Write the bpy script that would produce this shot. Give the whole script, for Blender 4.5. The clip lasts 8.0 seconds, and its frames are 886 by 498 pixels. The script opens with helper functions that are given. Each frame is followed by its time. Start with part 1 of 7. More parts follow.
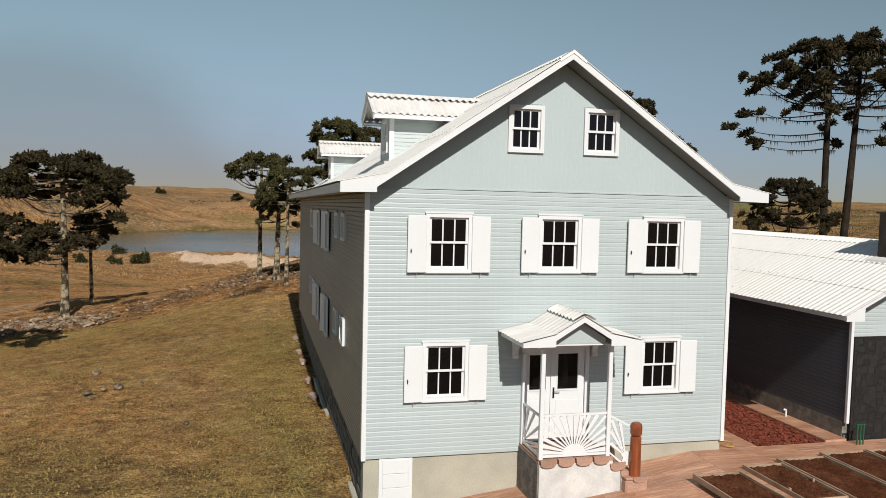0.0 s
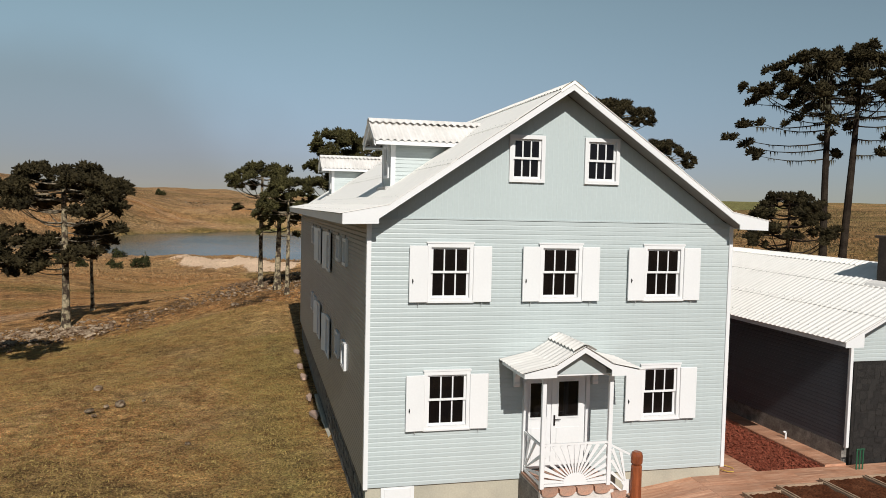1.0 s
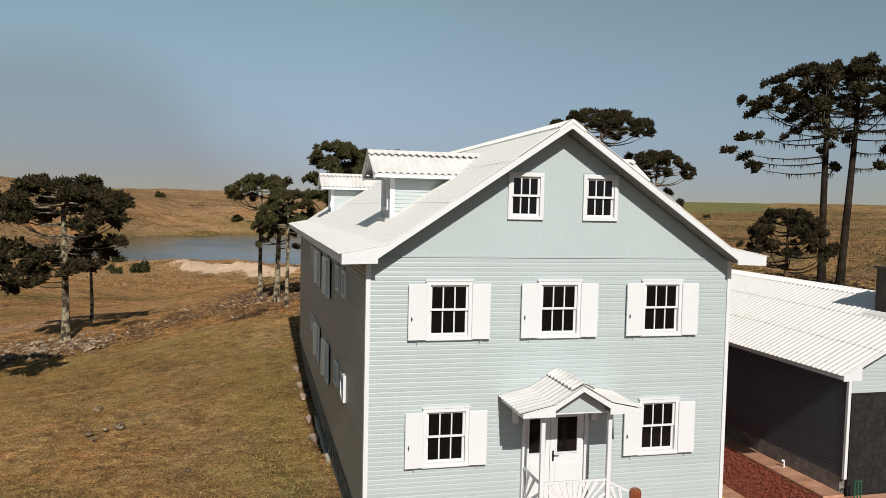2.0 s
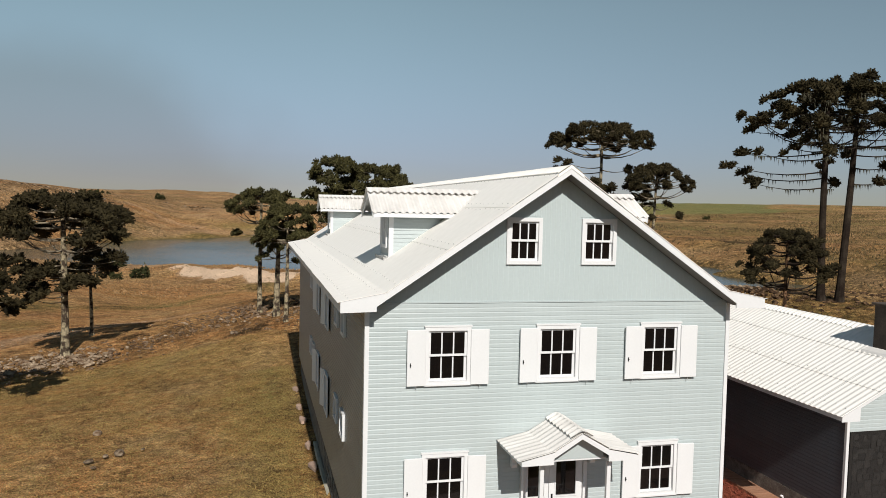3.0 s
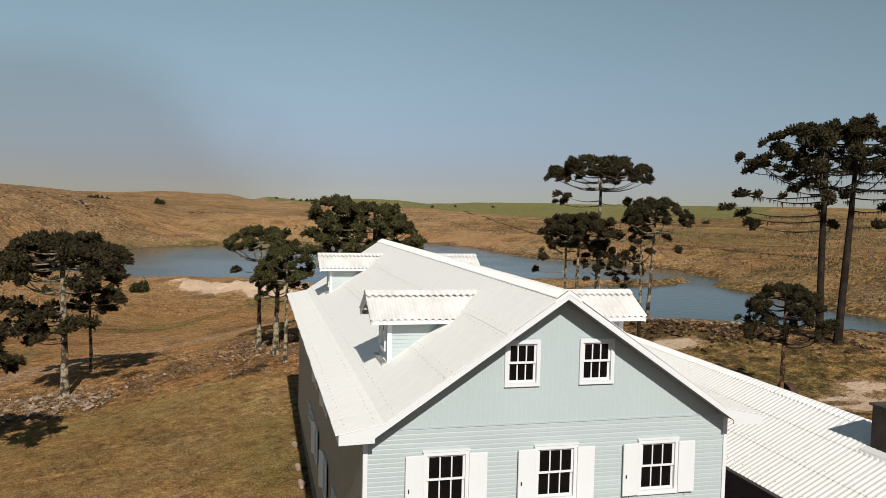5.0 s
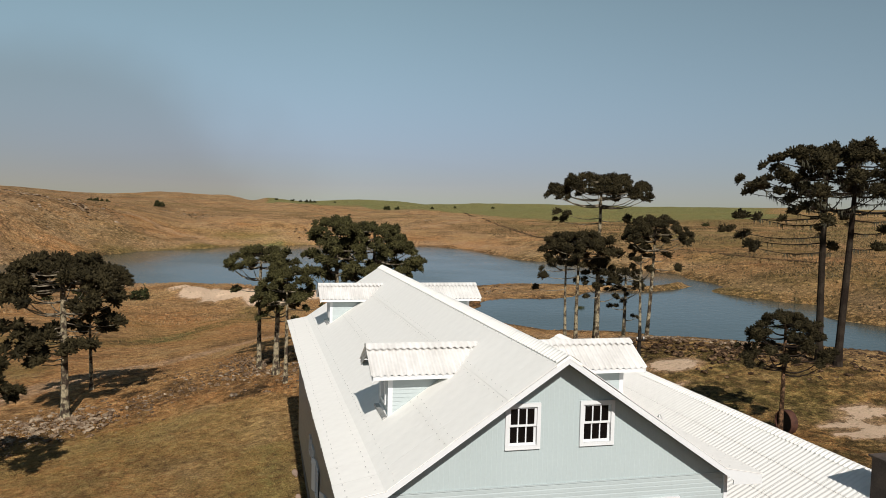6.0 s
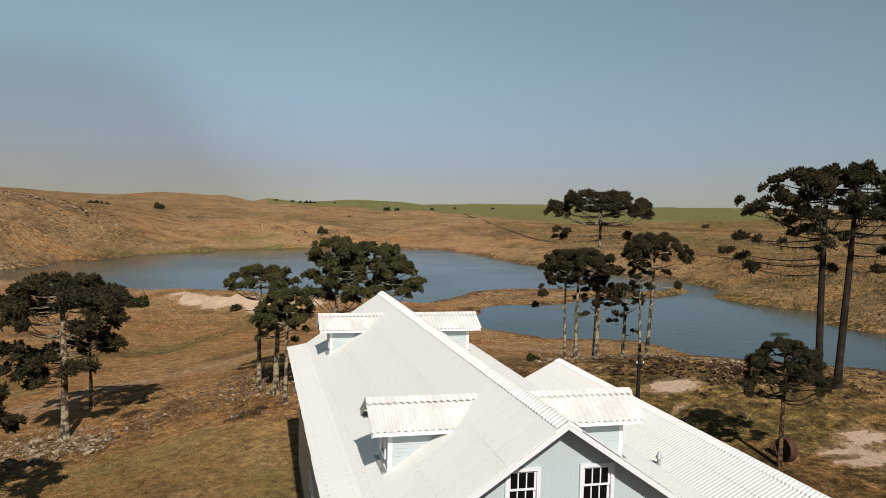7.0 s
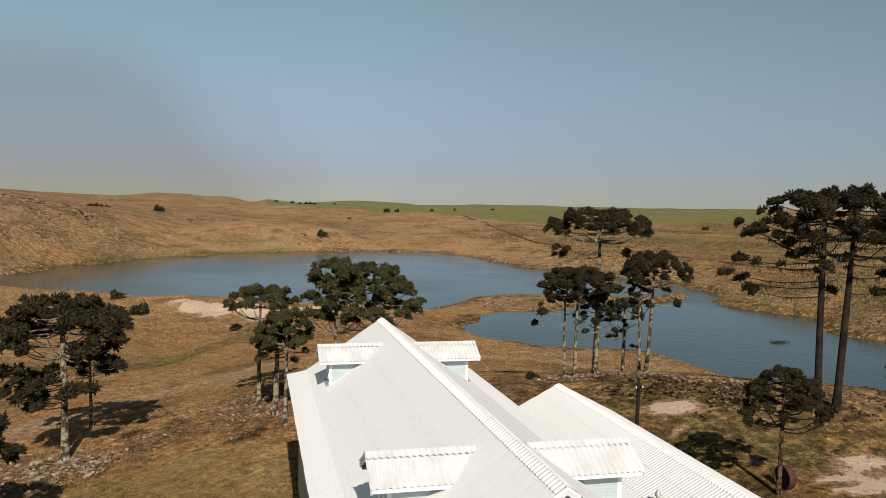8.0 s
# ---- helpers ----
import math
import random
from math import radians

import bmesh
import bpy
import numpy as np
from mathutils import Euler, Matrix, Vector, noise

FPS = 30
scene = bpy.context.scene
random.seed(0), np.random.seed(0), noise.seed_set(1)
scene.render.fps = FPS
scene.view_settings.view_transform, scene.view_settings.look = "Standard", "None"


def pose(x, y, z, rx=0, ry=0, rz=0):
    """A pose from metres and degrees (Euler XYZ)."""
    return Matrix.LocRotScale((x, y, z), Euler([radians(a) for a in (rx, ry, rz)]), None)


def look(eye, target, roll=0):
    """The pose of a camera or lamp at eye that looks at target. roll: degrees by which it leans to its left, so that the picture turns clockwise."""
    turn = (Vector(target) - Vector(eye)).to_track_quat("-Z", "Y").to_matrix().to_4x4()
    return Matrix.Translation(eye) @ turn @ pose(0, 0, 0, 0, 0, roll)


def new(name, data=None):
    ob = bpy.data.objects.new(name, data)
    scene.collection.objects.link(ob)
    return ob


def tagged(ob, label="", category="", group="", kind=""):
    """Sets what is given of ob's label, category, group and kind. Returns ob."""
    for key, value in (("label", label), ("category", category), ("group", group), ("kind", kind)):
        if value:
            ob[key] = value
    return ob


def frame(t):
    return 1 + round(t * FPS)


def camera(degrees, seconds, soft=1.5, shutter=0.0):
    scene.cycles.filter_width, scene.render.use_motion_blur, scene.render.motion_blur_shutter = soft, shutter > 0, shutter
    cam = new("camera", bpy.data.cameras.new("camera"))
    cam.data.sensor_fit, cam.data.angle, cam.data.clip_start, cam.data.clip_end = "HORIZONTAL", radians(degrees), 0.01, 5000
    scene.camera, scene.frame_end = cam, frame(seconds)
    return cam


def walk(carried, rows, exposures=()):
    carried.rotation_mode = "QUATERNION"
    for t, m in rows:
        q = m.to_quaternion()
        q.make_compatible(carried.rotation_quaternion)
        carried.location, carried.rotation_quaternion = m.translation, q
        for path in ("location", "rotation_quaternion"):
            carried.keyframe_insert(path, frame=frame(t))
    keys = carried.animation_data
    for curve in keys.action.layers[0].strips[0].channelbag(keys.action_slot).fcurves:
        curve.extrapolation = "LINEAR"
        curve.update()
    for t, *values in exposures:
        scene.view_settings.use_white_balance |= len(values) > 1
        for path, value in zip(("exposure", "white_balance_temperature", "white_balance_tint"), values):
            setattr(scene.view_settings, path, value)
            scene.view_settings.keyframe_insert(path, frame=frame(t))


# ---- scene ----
# camera: a drone rising in front of the house; x along the facade, y into the house, z from the paving
cam = camera(59.96, 8.0, soft=0.75)
ROWS = [  # seconds, x, y, z, yaw, pitch, roll
    (0.0, -2.297, -15.863, 5.786, -13.984, -3.657, 1.393),
    (0.5, -2.329, -15.889, 6.063, -13.988, -3.644, 1.377),
    (1.0, -2.355, -15.899, 6.419, -13.990, -3.630, 1.364),
    (1.5, -2.359, -15.904, 6.810, -14.005, -3.605, 1.356),
    (3.0, -2.346, -15.861, 8.201, -14.027, -3.580, 1.341),
    (3.5, -2.318, -15.831, 8.812, -14.035, -3.585, 1.347),
    (4.0, -2.318, -15.791, 9.463, -14.032, -3.575, 1.348),
    (4.5, -2.327, -15.760, 10.184, -14.040, -3.598, 1.354),
    (6.0, -2.384, -15.670, 12.299, -14.072, -3.633, 1.364),
    (6.5, -2.394, -15.646, 13.018, -14.076, -3.665, 1.360),
    (7.0, -2.392, -15.584, 13.731, -14.080, -3.690, 1.346),
    (7.5, -2.379, -15.526, 14.451, -14.074, -3.708, 1.332),
    (8.0, -2.388, -15.536, 15.170, -14.088, -3.716, 1.324),
]


def aim(x, y, z, yaw, pitch, roll):
    a, b = radians(yaw), radians(pitch)
    return look((x, y, z), (x - 10 * math.sin(a) * math.cos(b), y + 10 * math.cos(a) * math.cos(b), z + 10 * math.sin(b)), roll)


walk(cam, [(t, aim(*row)) for t, *row in ROWS])

# ---- world ----
LAKE = -7.45
SUN_AZ, SUN_EL = 183.0, 37.6  # degrees clockwise from +y, and above the horizon

world = bpy.data.worlds.new("world")
scene.world = world
world.use_nodes = True
wn = world.node_tree
sky = wn.nodes.new("ShaderNodeTexSky")
sky.sky_type = "NISHITA"
sky.sun_disc = False
sky.sun_elevation = radians(SUN_EL)
sky.sun_rotation = radians(SUN_AZ)
sky.altitude = 1200
sky.air_density, sky.dust_density, sky.ozone_density = 1.0, 0.9, 4.6
soften = wn.nodes.new("ShaderNodeHueSaturation")  # hazy, smoky winter air
soften.inputs["Saturation"].default_value = 0.74
cool = wn.nodes.new("ShaderNodeMix")
cool.data_type, cool.blend_type = "RGBA", "MULTIPLY"
cool.inputs["Factor"].default_value = 1.0
wn.links.new(sky.outputs["Color"], soften.inputs["Color"])
wn.links.new(soften.outputs["Color"], cool.inputs["A"])
# the haze evens the sky out: clear blue above, greyer and dimmer towards the horizon
grey = wn.nodes.new("ShaderNodeRGBToBW")
band = wn.nodes.new("ShaderNodeMapRange")
band.inputs["From Min"].default_value, band.inputs["From Max"].default_value = 3.7, 7.7
haze = wn.nodes.new("ShaderNodeMix")
haze.data_type = "RGBA"
haze.inputs["A"].default_value, haze.inputs["B"].default_value = (1.325, 1.44, 1.16, 1), (0.890, 0.850, 0.925, 1)
wn.links.new(soften.outputs["Color"], grey.inputs["Color"])
wn.links.new(grey.outputs["Val"], band.inputs["Value"])
wn.links.new(band.outputs["Result"], haze.inputs["Factor"])
# the unseen sky round the sun is dimmed to deepen the facade's shade
glare = wn.nodes.new("ShaderNodeMapRange")
glare.inputs["From Min"].default_value, glare.inputs["From Max"].default_value = 7.6, 14.0
dim = wn.nodes.new("ShaderNodeMix")
dim.data_type = "RGBA"
dim.inputs["B"].default_value = (0.18, 0.24, 0.34, 1)
wn.links.new(grey.outputs["Val"], glare.inputs["Value"])
wn.links.new(glare.outputs["Result"], dim.inputs["Factor"])
wn.links.new(haze.outputs["Result"], dim.inputs["A"])
wn.links.new(dim.outputs["Result"], cool.inputs["B"])
# drifting smoke low over the western hills
where = wn.nodes.new("ShaderNodeTexCoord")
puff = wn.nodes.new("ShaderNodeTexNoise")
puff.inputs["Scale"].default_value, puff.inputs["Detail"].default_value = 5.0, 3
apart = wn.nodes.new("ShaderNodeVectorMath")
apart.operation = "DISTANCE"
apart.inputs[1].default_value = (-0.25, 0.95, 0.03)
squash = wn.nodes.new("ShaderNodeVectorMath")
squash.operation = "MULTIPLY"
squash.inputs[1].default_value = (1.0, 1.0, 2.0)
edge = wn.nodes.new("ShaderNodeMath")
edge.operation = "MULTIPLY_ADD"
edge.inputs[1].default_value = 0.22
fade = wn.nodes.new("ShaderNodeMapRange")
fade.interpolation_type = "SMOOTHSTEP"
fade.inputs["From Min"].default_value, fade.inputs["From Max"].default_value = 0.50, 0.30
smoke = wn.nodes.new("ShaderNodeMix")
smoke.data_type, smoke.blend_type = "RGBA", "MULTIPLY"
smoke.inputs["B"].default_value = (0.83, 0.775, 0.735, 1)
wn.links.new(where.outputs["Generated"], puff.inputs["Vector"])
wn.links.new(where.outputs["Generated"], squash.inputs[0])
wn.links.new(squash.outputs["Vector"], apart.inputs[0])
wn.links.new(puff.outputs["Fac"], edge.inputs[0])
wn.links.new(apart.outputs["Value"], edge.inputs[2])
wn.links.new(edge.outputs["Value"], fade.inputs["Value"])
wn.links.new(fade.outputs["Result"], smoke.inputs["Factor"])
# the air is clearer towards the east
split = wn.nodes.new("ShaderNodeSeparateXYZ")
east = wn.nodes.new("ShaderNodeMapRange")
east.inputs["From Min"].default_value, east.inputs["From Max"].default_value = 0.12, 0.80
clear = wn.nodes.new("ShaderNodeMix")
clear.data_type, clear.blend_type = "RGBA", "MULTIPLY"
clear.inputs["B"].default_value = (0.825, 0.785, 0.825, 1)
wn.links.new(where.outputs["Generated"], split.inputs["Vector"])
wn.links.new(split.outputs["X"], east.inputs["Value"])
wn.links.new(east.outputs["Result"], clear.inputs["Factor"])
# unseen western sky brightened as fill for the shaded side of the house
west = wn.nodes.new("ShaderNodeMapRange")
west.inputs["From Min"].default_value, west.inputs["From Max"].default_value = -0.50, -0.90
west_fill = wn.nodes.new("ShaderNodeMix")
west_fill.data_type, west_fill.blend_type = "RGBA", "MULTIPLY"
west_fill.inputs["B"].default_value = (1.75, 1.68, 1.60, 1)
wn.links.new(split.outputs["X"], west.inputs["Value"])
wn.links.new(west.outputs["Result"], west_fill.inputs["Factor"])
wn.links.new(cool.outputs["Result"], west_fill.inputs["A"])
wn.links.new(west_fill.outputs["Result"], clear.inputs["A"])
wn.links.new(clear.outputs["Result"], smoke.inputs["A"])
# a deep dark blue overhead
rise = wn.nodes.new("ShaderNodeMapRange")
rise.inputs["From Min"].default_value, rise.inputs["From Max"].default_value = 0.24, 0.72
zenith = wn.nodes.new("ShaderNodeMix")
zenith.data_type, zenith.blend_type = "RGBA", "MULTIPLY"
zenith.inputs["B"].default_value = (0.36, 0.42, 0.52, 1)
wn.links.new(split.outputs["Z"], rise.inputs["Value"])
wn.links.new(rise.outputs["Result"], zenith.inputs["Factor"])
wn.links.new(smoke.outputs["Result"], zenith.inputs["A"])
wn.links.new(zenith.outputs["Result"], wn.nodes["Background"].inputs["Color"])
wn.nodes["Background"].inputs["Strength"].default_value = 0.0645

sun_data = bpy.data.lights.new("sun", "SUN")
sun_data.energy, sun_data.angle, sun_data.color = 5.0, radians(0.55), (1.0, 0.96, 0.905)
sun = new("sun", sun_data)
sa, se = radians(SUN_AZ), radians(SUN_EL)
sun.matrix_world = look((0, 0, 60), (-60 * math.sin(sa) * math.cos(se), -60 * math.cos(sa) * math.cos(se), 60 - 60 * math.sin(se)))
scene.view_settings.exposure = 0.0


# ---- materials ----
def mat(name, color, rough=0.6, metal=0.0, var=0.12, scale=3.0, fine=40.0, bump=0.02, spec=0.4, tint=None, random_amount=0.0, stretch=None, edge=(0.4, 0.72)):
    """A surface with two scales of colour variation and a fine relief; tint is the second colour of the large stains."""
    m = bpy.data.materials.new(name)
    m.use_nodes = True
    n, l = m.node_tree.nodes, m.node_tree.links
    b = n["Principled BSDF"]
    b.inputs["Roughness"].default_value = rough
    b.inputs["Metallic"].default_value = metal
    b.inputs["Specular IOR Level"].default_value = spec
    co = n.new("ShaderNodeTexCoord")
    big, small = n.new("ShaderNodeTexNoise"), n.new("ShaderNodeTexNoise")
    big.inputs["Scale"].default_value, big.inputs["Detail"].default_value = scale, 5
    small.inputs["Scale"].default_value, small.inputs["Detail"].default_value = fine, 3
    at = co.outputs["Object"]
    if stretch:
        mp = n.new("ShaderNodeMapping")
        mp.inputs["Scale"].default_value = stretch
        l.new(at, mp.inputs["Vector"])
        at = mp.outputs["Vector"]
        if random_amount:
            shift = n.new("ShaderNodeObjectInfo")
            l.new(shift.outputs["Location"], mp.inputs["Location"])
    l.new(at, big.inputs["Vector"])
    l.new(at, small.inputs["Vector"])
    mix = n.new("ShaderNodeMix")
    mix.data_type = "RGBA"
    t = tint or tuple(c * (1 - 2 * var) for c in color)
    mix.inputs["A"].default_value, mix.inputs["B"].default_value = (*color, 1), (*t, 1)
    ramp = n.new("ShaderNodeMapRange")
    ramp.inputs["From Min"].default_value, ramp.inputs["From Max"].default_value = edge
    l.new(big.outputs["Fac"], ramp.inputs["Value"])
    l.new(ramp.outputs["Result"], mix.inputs["Factor"])
    val = n.new("ShaderNodeMapRange")
    val.inputs["From Min"].default_value, val.inputs["From Max"].default_value = 0.25, 0.75
    val.inputs["To Min"].default_value, val.inputs["To Max"].default_value = 1 - var, 1 + var
    l.new(small.outputs["Fac"], val.inputs["Value"])
    hsv = n.new("ShaderNodeHueSaturation")
    l.new(mix.outputs["Result"], hsv.inputs["Color"])
    last = val.outputs["Result"]
    if random_amount:
        info = n.new("ShaderNodeObjectInfo")
        rm = n.new("ShaderNodeMapRange")
        rm.inputs["To Min"].default_value, rm.inputs["To Max"].default_value = 1 - random_amount, 1 + random_amount
        l.new(info.outputs["Random"], rm.inputs["Value"])
        mul = n.new("ShaderNodeMath")
        mul.operation = "MULTIPLY"
        l.new(last, mul.inputs[0])
        l.new(rm.outputs["Result"], mul.inputs[1])
        last = mul.outputs["Value"]
    l.new(last, hsv.inputs["Value"])
    l.new(hsv.outputs["Color"], b.inputs["Base Color"])
    if bump:
        bp = n.new("ShaderNodeBump")
        bp.inputs["Strength"].default_value, bp.inputs["Distance"].default_value = 0.6, bump
        l.new(small.outputs["Fac"], bp.inputs["Height"])
        l.new(bp.outputs["Normal"], b.inputs["Normal"])
    return m


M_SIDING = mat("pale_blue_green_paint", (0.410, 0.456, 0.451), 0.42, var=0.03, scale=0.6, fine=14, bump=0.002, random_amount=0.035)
# darker, warmer siding copy: the side wall's shade is put into its colour
M_SIDING_SHADED = mat("shaded_siding_warm_grey", (0.225, 0.215, 0.190), 0.40, var=0.05, scale=0.6, fine=14, bump=0.002, random_amount=0.06)
M_GABLE = mat("pale_green_gable_paint", (0.408, 0.462, 0.458), 0.55, var=0.025, scale=0.5, fine=14, bump=0.002, random_amount=0.003)
# beads paler than the boards: the skylight they catch is put into colour
M_BEAD = mat("skylit_joint_bead", (0.46, 0.515, 0.51), 0.25, var=0.03, scale=0.5, fine=14, bump=0.001)
M_WHITE = mat("white_paint", (0.66, 0.66, 0.655), 0.45, var=0.02, scale=1.2, fine=20, bump=0.001)
M_ROOF = mat("white_roof_paint", (0.87, 0.836, 0.778), 0.8, var=0.03, scale=0.35, fine=4, bump=0.002, tint=(0.80, 0.762, 0.70), random_amount=0.002)
M_SHEET = mat("weathered_white_fibre_cement", (0.69, 0.665, 0.63), 0.85, var=0.06, scale=1.9, fine=9, bump=0.003, tint=(0.57, 0.545, 0.51), random_amount=0.02, stretch=(1.0, 0.30, 1.0))
M_SCREW = mat("grey_roof_screw", (0.46, 0.45, 0.43), 0.5, metal=0.5)
M_WASHER = mat("pale_roof_washer", (0.60, 0.575, 0.535), 0.6, var=0.25)
M_CONCRETE = mat("buff_render", (0.40, 0.37, 0.29), 0.9, var=0.08, scale=1.2, fine=25, bump=0.006, tint=(0.32, 0.30, 0.24))
M_PLASTER = mat("light_cement_render", (0.60, 0.58, 0.54), 0.9, var=0.08, scale=2.0, fine=25, bump=0.006, tint=(0.42, 0.41, 0.39))
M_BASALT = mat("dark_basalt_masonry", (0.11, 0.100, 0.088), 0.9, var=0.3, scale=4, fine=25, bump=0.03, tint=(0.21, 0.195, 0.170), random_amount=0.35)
# near-black: the shadow on the annexe front is put into the stone colour
M_SHADE_STONE = mat("shadow_black_basalt", (0.009, 0.008, 0.007), 0.6, var=0.35, scale=6, fine=30, bump=0.03, tint=(0.022, 0.019, 0.016), random_amount=0.5)
# siding of the annexe wall, coloured slate-dark to carry its shade
M_ANNEXE_SHADED = mat("shaded_siding_slate", (0.085, 0.092, 0.105), 0.4, var=0.06, scale=0.8, fine=14, bump=0.002, random_amount=0.06)
# grey-brown wood with the overhang's shade put into its colour
M_SOFFIT = mat("shade_brown_soffit", (0.17, 0.16, 0.145), 0.7, var=0.08, scale=2, fine=20, bump=0.003)
# black inner surfaces: the darkness indoors is put into the colour
M_DARK = mat("unlit_interior_black", (0.016, 0.015, 0.014), 0.9, var=0.1)
M_BLACK = mat("black_iron", (0.02, 0.02, 0.02), 0.4, metal=0.6, var=0.1)
M_WOOD = mat("varnished_red_wood", (0.26, 0.070, 0.024), 0.3, var=0.25, scale=4, fine=60, bump=0.006, tint=(0.13, 0.034, 0.014), stretch=(2.5, 2.5, 0.5))
M_STONE = mat("pinkish_sandstone", (0.40, 0.22, 0.15), 0.85, var=0.18, scale=5, fine=30, bump=0.02, tint=(0.30, 0.20, 0.15), random_amount=0.2)
M_TIMBER = mat("grey_brown_bed_board", (0.36, 0.25, 0.165), 0.85, var=0.2, scale=2.5, fine=40, bump=0.01, tint=(0.24, 0.16, 0.105), random_amount=0.2)
M_SOIL = mat("dark_garden_soil", (0.070, 0.024, 0.011), 1.0, var=0.5, scale=2.0, fine=22, bump=0.08, spec=0.05, tint=(0.120, 0.047, 0.023))
M_MULCH = mat("red_bark_mulch", (0.19, 0.046, 0.026), 0.95, var=0.4, scale=6, fine=30, bump=0.03, spec=0.1, tint=(0.27, 0.085, 0.050))
M_PAVE = mat("reddish_wood_look_tile", (0.37, 0.180, 0.105), 0.55, var=0.24, scale=5, fine=16, bump=0.003, tint=(0.50, 0.300, 0.200), random_amount=0.17, stretch=(0.35, 3.0, 1.0))
M_BARK = mat("lichened_grey_bark", (0.050, 0.036, 0.025), 0.95, var=0.4, scale=3.2, fine=9, bump=0.05, spec=0.1, tint=(0.285, 0.235, 0.150), edge=(0.44, 0.56))
M_BARK_DARK = mat("dark_brown_bark", (0.017, 0.012, 0.009), 0.95, var=0.35, scale=1.6, fine=12, bump=0.05, spec=0.05, tint=(0.042, 0.033, 0.024))
M_BARK_RED = mat("ragged_red_brown_bark", (0.030, 0.018, 0.011), 0.95, var=0.4, scale=5, fine=12, bump=0.05, spec=0.05, tint=(0.17, 0.095, 0.052), edge=(0.45, 0.6))
M_LIMB = mat("pale_branch_bark", (0.24, 0.20, 0.14), 0.95, var=0.3, scale=3, fine=20, bump=0.01, spec=0.1, tint=(0.07, 0.054, 0.038), edge=(0.45, 0.58))
M_MOSS = mat("dry_hanging_moss", (0.07, 0.065, 0.040), 0.95, var=0.25, bump=0)
M_ROCK = mat("basalt_fieldstone", (0.085, 0.052, 0.031), 0.95, var=0.4, scale=1.6, fine=14, bump=0.04, spec=0.1, tint=(0.31, 0.240, 0.165), random_amount=0.4)
M_SHRUB = mat("dark_green_shrub", (0.040, 0.042, 0.017), 0.9, var=0.3, scale=1.5, fine=10, bump=0, spec=0.05)
M_RUST = mat("rusty_iron", (0.085, 0.034, 0.02), 0.8, metal=0.2, var=0.25, scale=5, fine=30, bump=0.01)
M_HOSE = mat("green_plastic", (0.02, 0.10, 0.05), 0.4, var=0.1, bump=0)
M_CHIMNEY = mat("dark_brown_render", (0.075, 0.055, 0.042), 0.9, var=0.25, scale=2, fine=20, bump=0.01, tint=(0.035, 0.028, 0.023))
M_POLE = mat("weathered_pole_wood", (0.026, 0.021, 0.017), 0.95, var=0.25, scale=3, fine=40, bump=0.01, spec=0.05)


def leaf_mat(name, color, tint):
    """Needles: each island of the crown takes its own shade."""
    m = bpy.data.materials.new(name)
    m.use_nodes = True
    n, l = m.node_tree.nodes, m.node_tree.links
    b = n["Principled BSDF"]
    b.inputs["Roughness"].default_value, b.inputs["Specular IOR Level"].default_value = 0.75, 0.1
    geo = n.new("ShaderNodeNewGeometry")
    co = n.new("ShaderNodeTexCoord")
    big = n.new("ShaderNodeTexNoise")
    big.inputs["Scale"].default_value = 0.9
    l.new(co.outputs["Object"], big.inputs["Vector"])
    add = n.new("ShaderNodeMath")
    add.operation = "MULTIPLY_ADD"
    l.new(geo.outputs["Random Per Island"], add.inputs[0])
    add.inputs[1].default_value = 0.55
    l.new(big.outputs["Fac"], add.inputs[2])
    mr = n.new("ShaderNodeMapRange")
    mr.inputs["From Min"].default_value, mr.inputs["From Max"].default_value = 0.35, 1.1
    l.new(add.outputs["Value"], mr.inputs["Value"])
    mix = n.new("ShaderNodeMix")
    mix.data_type = "RGBA"
    mix.inputs["A"].default_value, mix.inputs["B"].default_value = (*color, 1), (*tint, 1)
    l.new(mr.outputs["Result"], mix.inputs["Factor"])
    l.new(mix.outputs["Result"], b.inputs["Base Color"])
    return m


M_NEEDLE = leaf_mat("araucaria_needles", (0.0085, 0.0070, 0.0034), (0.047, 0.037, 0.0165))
# lighter, greener needle copy: sunlight on these crowns is put into the colour
M_NEEDLE_SUNLIT = leaf_mat("sunlit_araucaria_needles", (0.013, 0.0122, 0.005), (0.076, 0.068, 0.025))
M_TUSSOCK = leaf_mat("olive_brown_tussock", (0.11, 0.066, 0.030), (0.36, 0.222, 0.105))
M_SCRUB = leaf_mat("dark_olive_scrub", (0.046, 0.033, 0.016), (0.115, 0.084, 0.040))
M_PASTURE = leaf_mat("dry_pasture_blades", (0.26, 0.130, 0.050), (0.42, 0.24, 0.10))
M_SLOPE = leaf_mat("dark_dry_slope_blades", (0.15, 0.080, 0.032), (0.26, 0.160, 0.068))
M_GREEN = leaf_mat("green_lawn_blades", (0.145, 0.112, 0.032), (0.27, 0.20, 0.068))
M_GRASS = leaf_mat("dry_grass_blades", (0.205, 0.136, 0.042), (0.345, 0.252, 0.090))


def glass_mat():
    m = bpy.data.materials.new("dark_window_glass")
    m.use_nodes = True
    b = m.node_tree.nodes["Principled BSDF"]
    # near-black tint: the dark of the rooms is put into the glass
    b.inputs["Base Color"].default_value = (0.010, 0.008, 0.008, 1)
    b.inputs["Transmission Weight"].default_value = 0.5
    b.inputs["Specular IOR Level"].default_value = 0.08
    b.inputs["Roughness"].default_value = 0.04
    return m


M_GLASS = glass_mat()


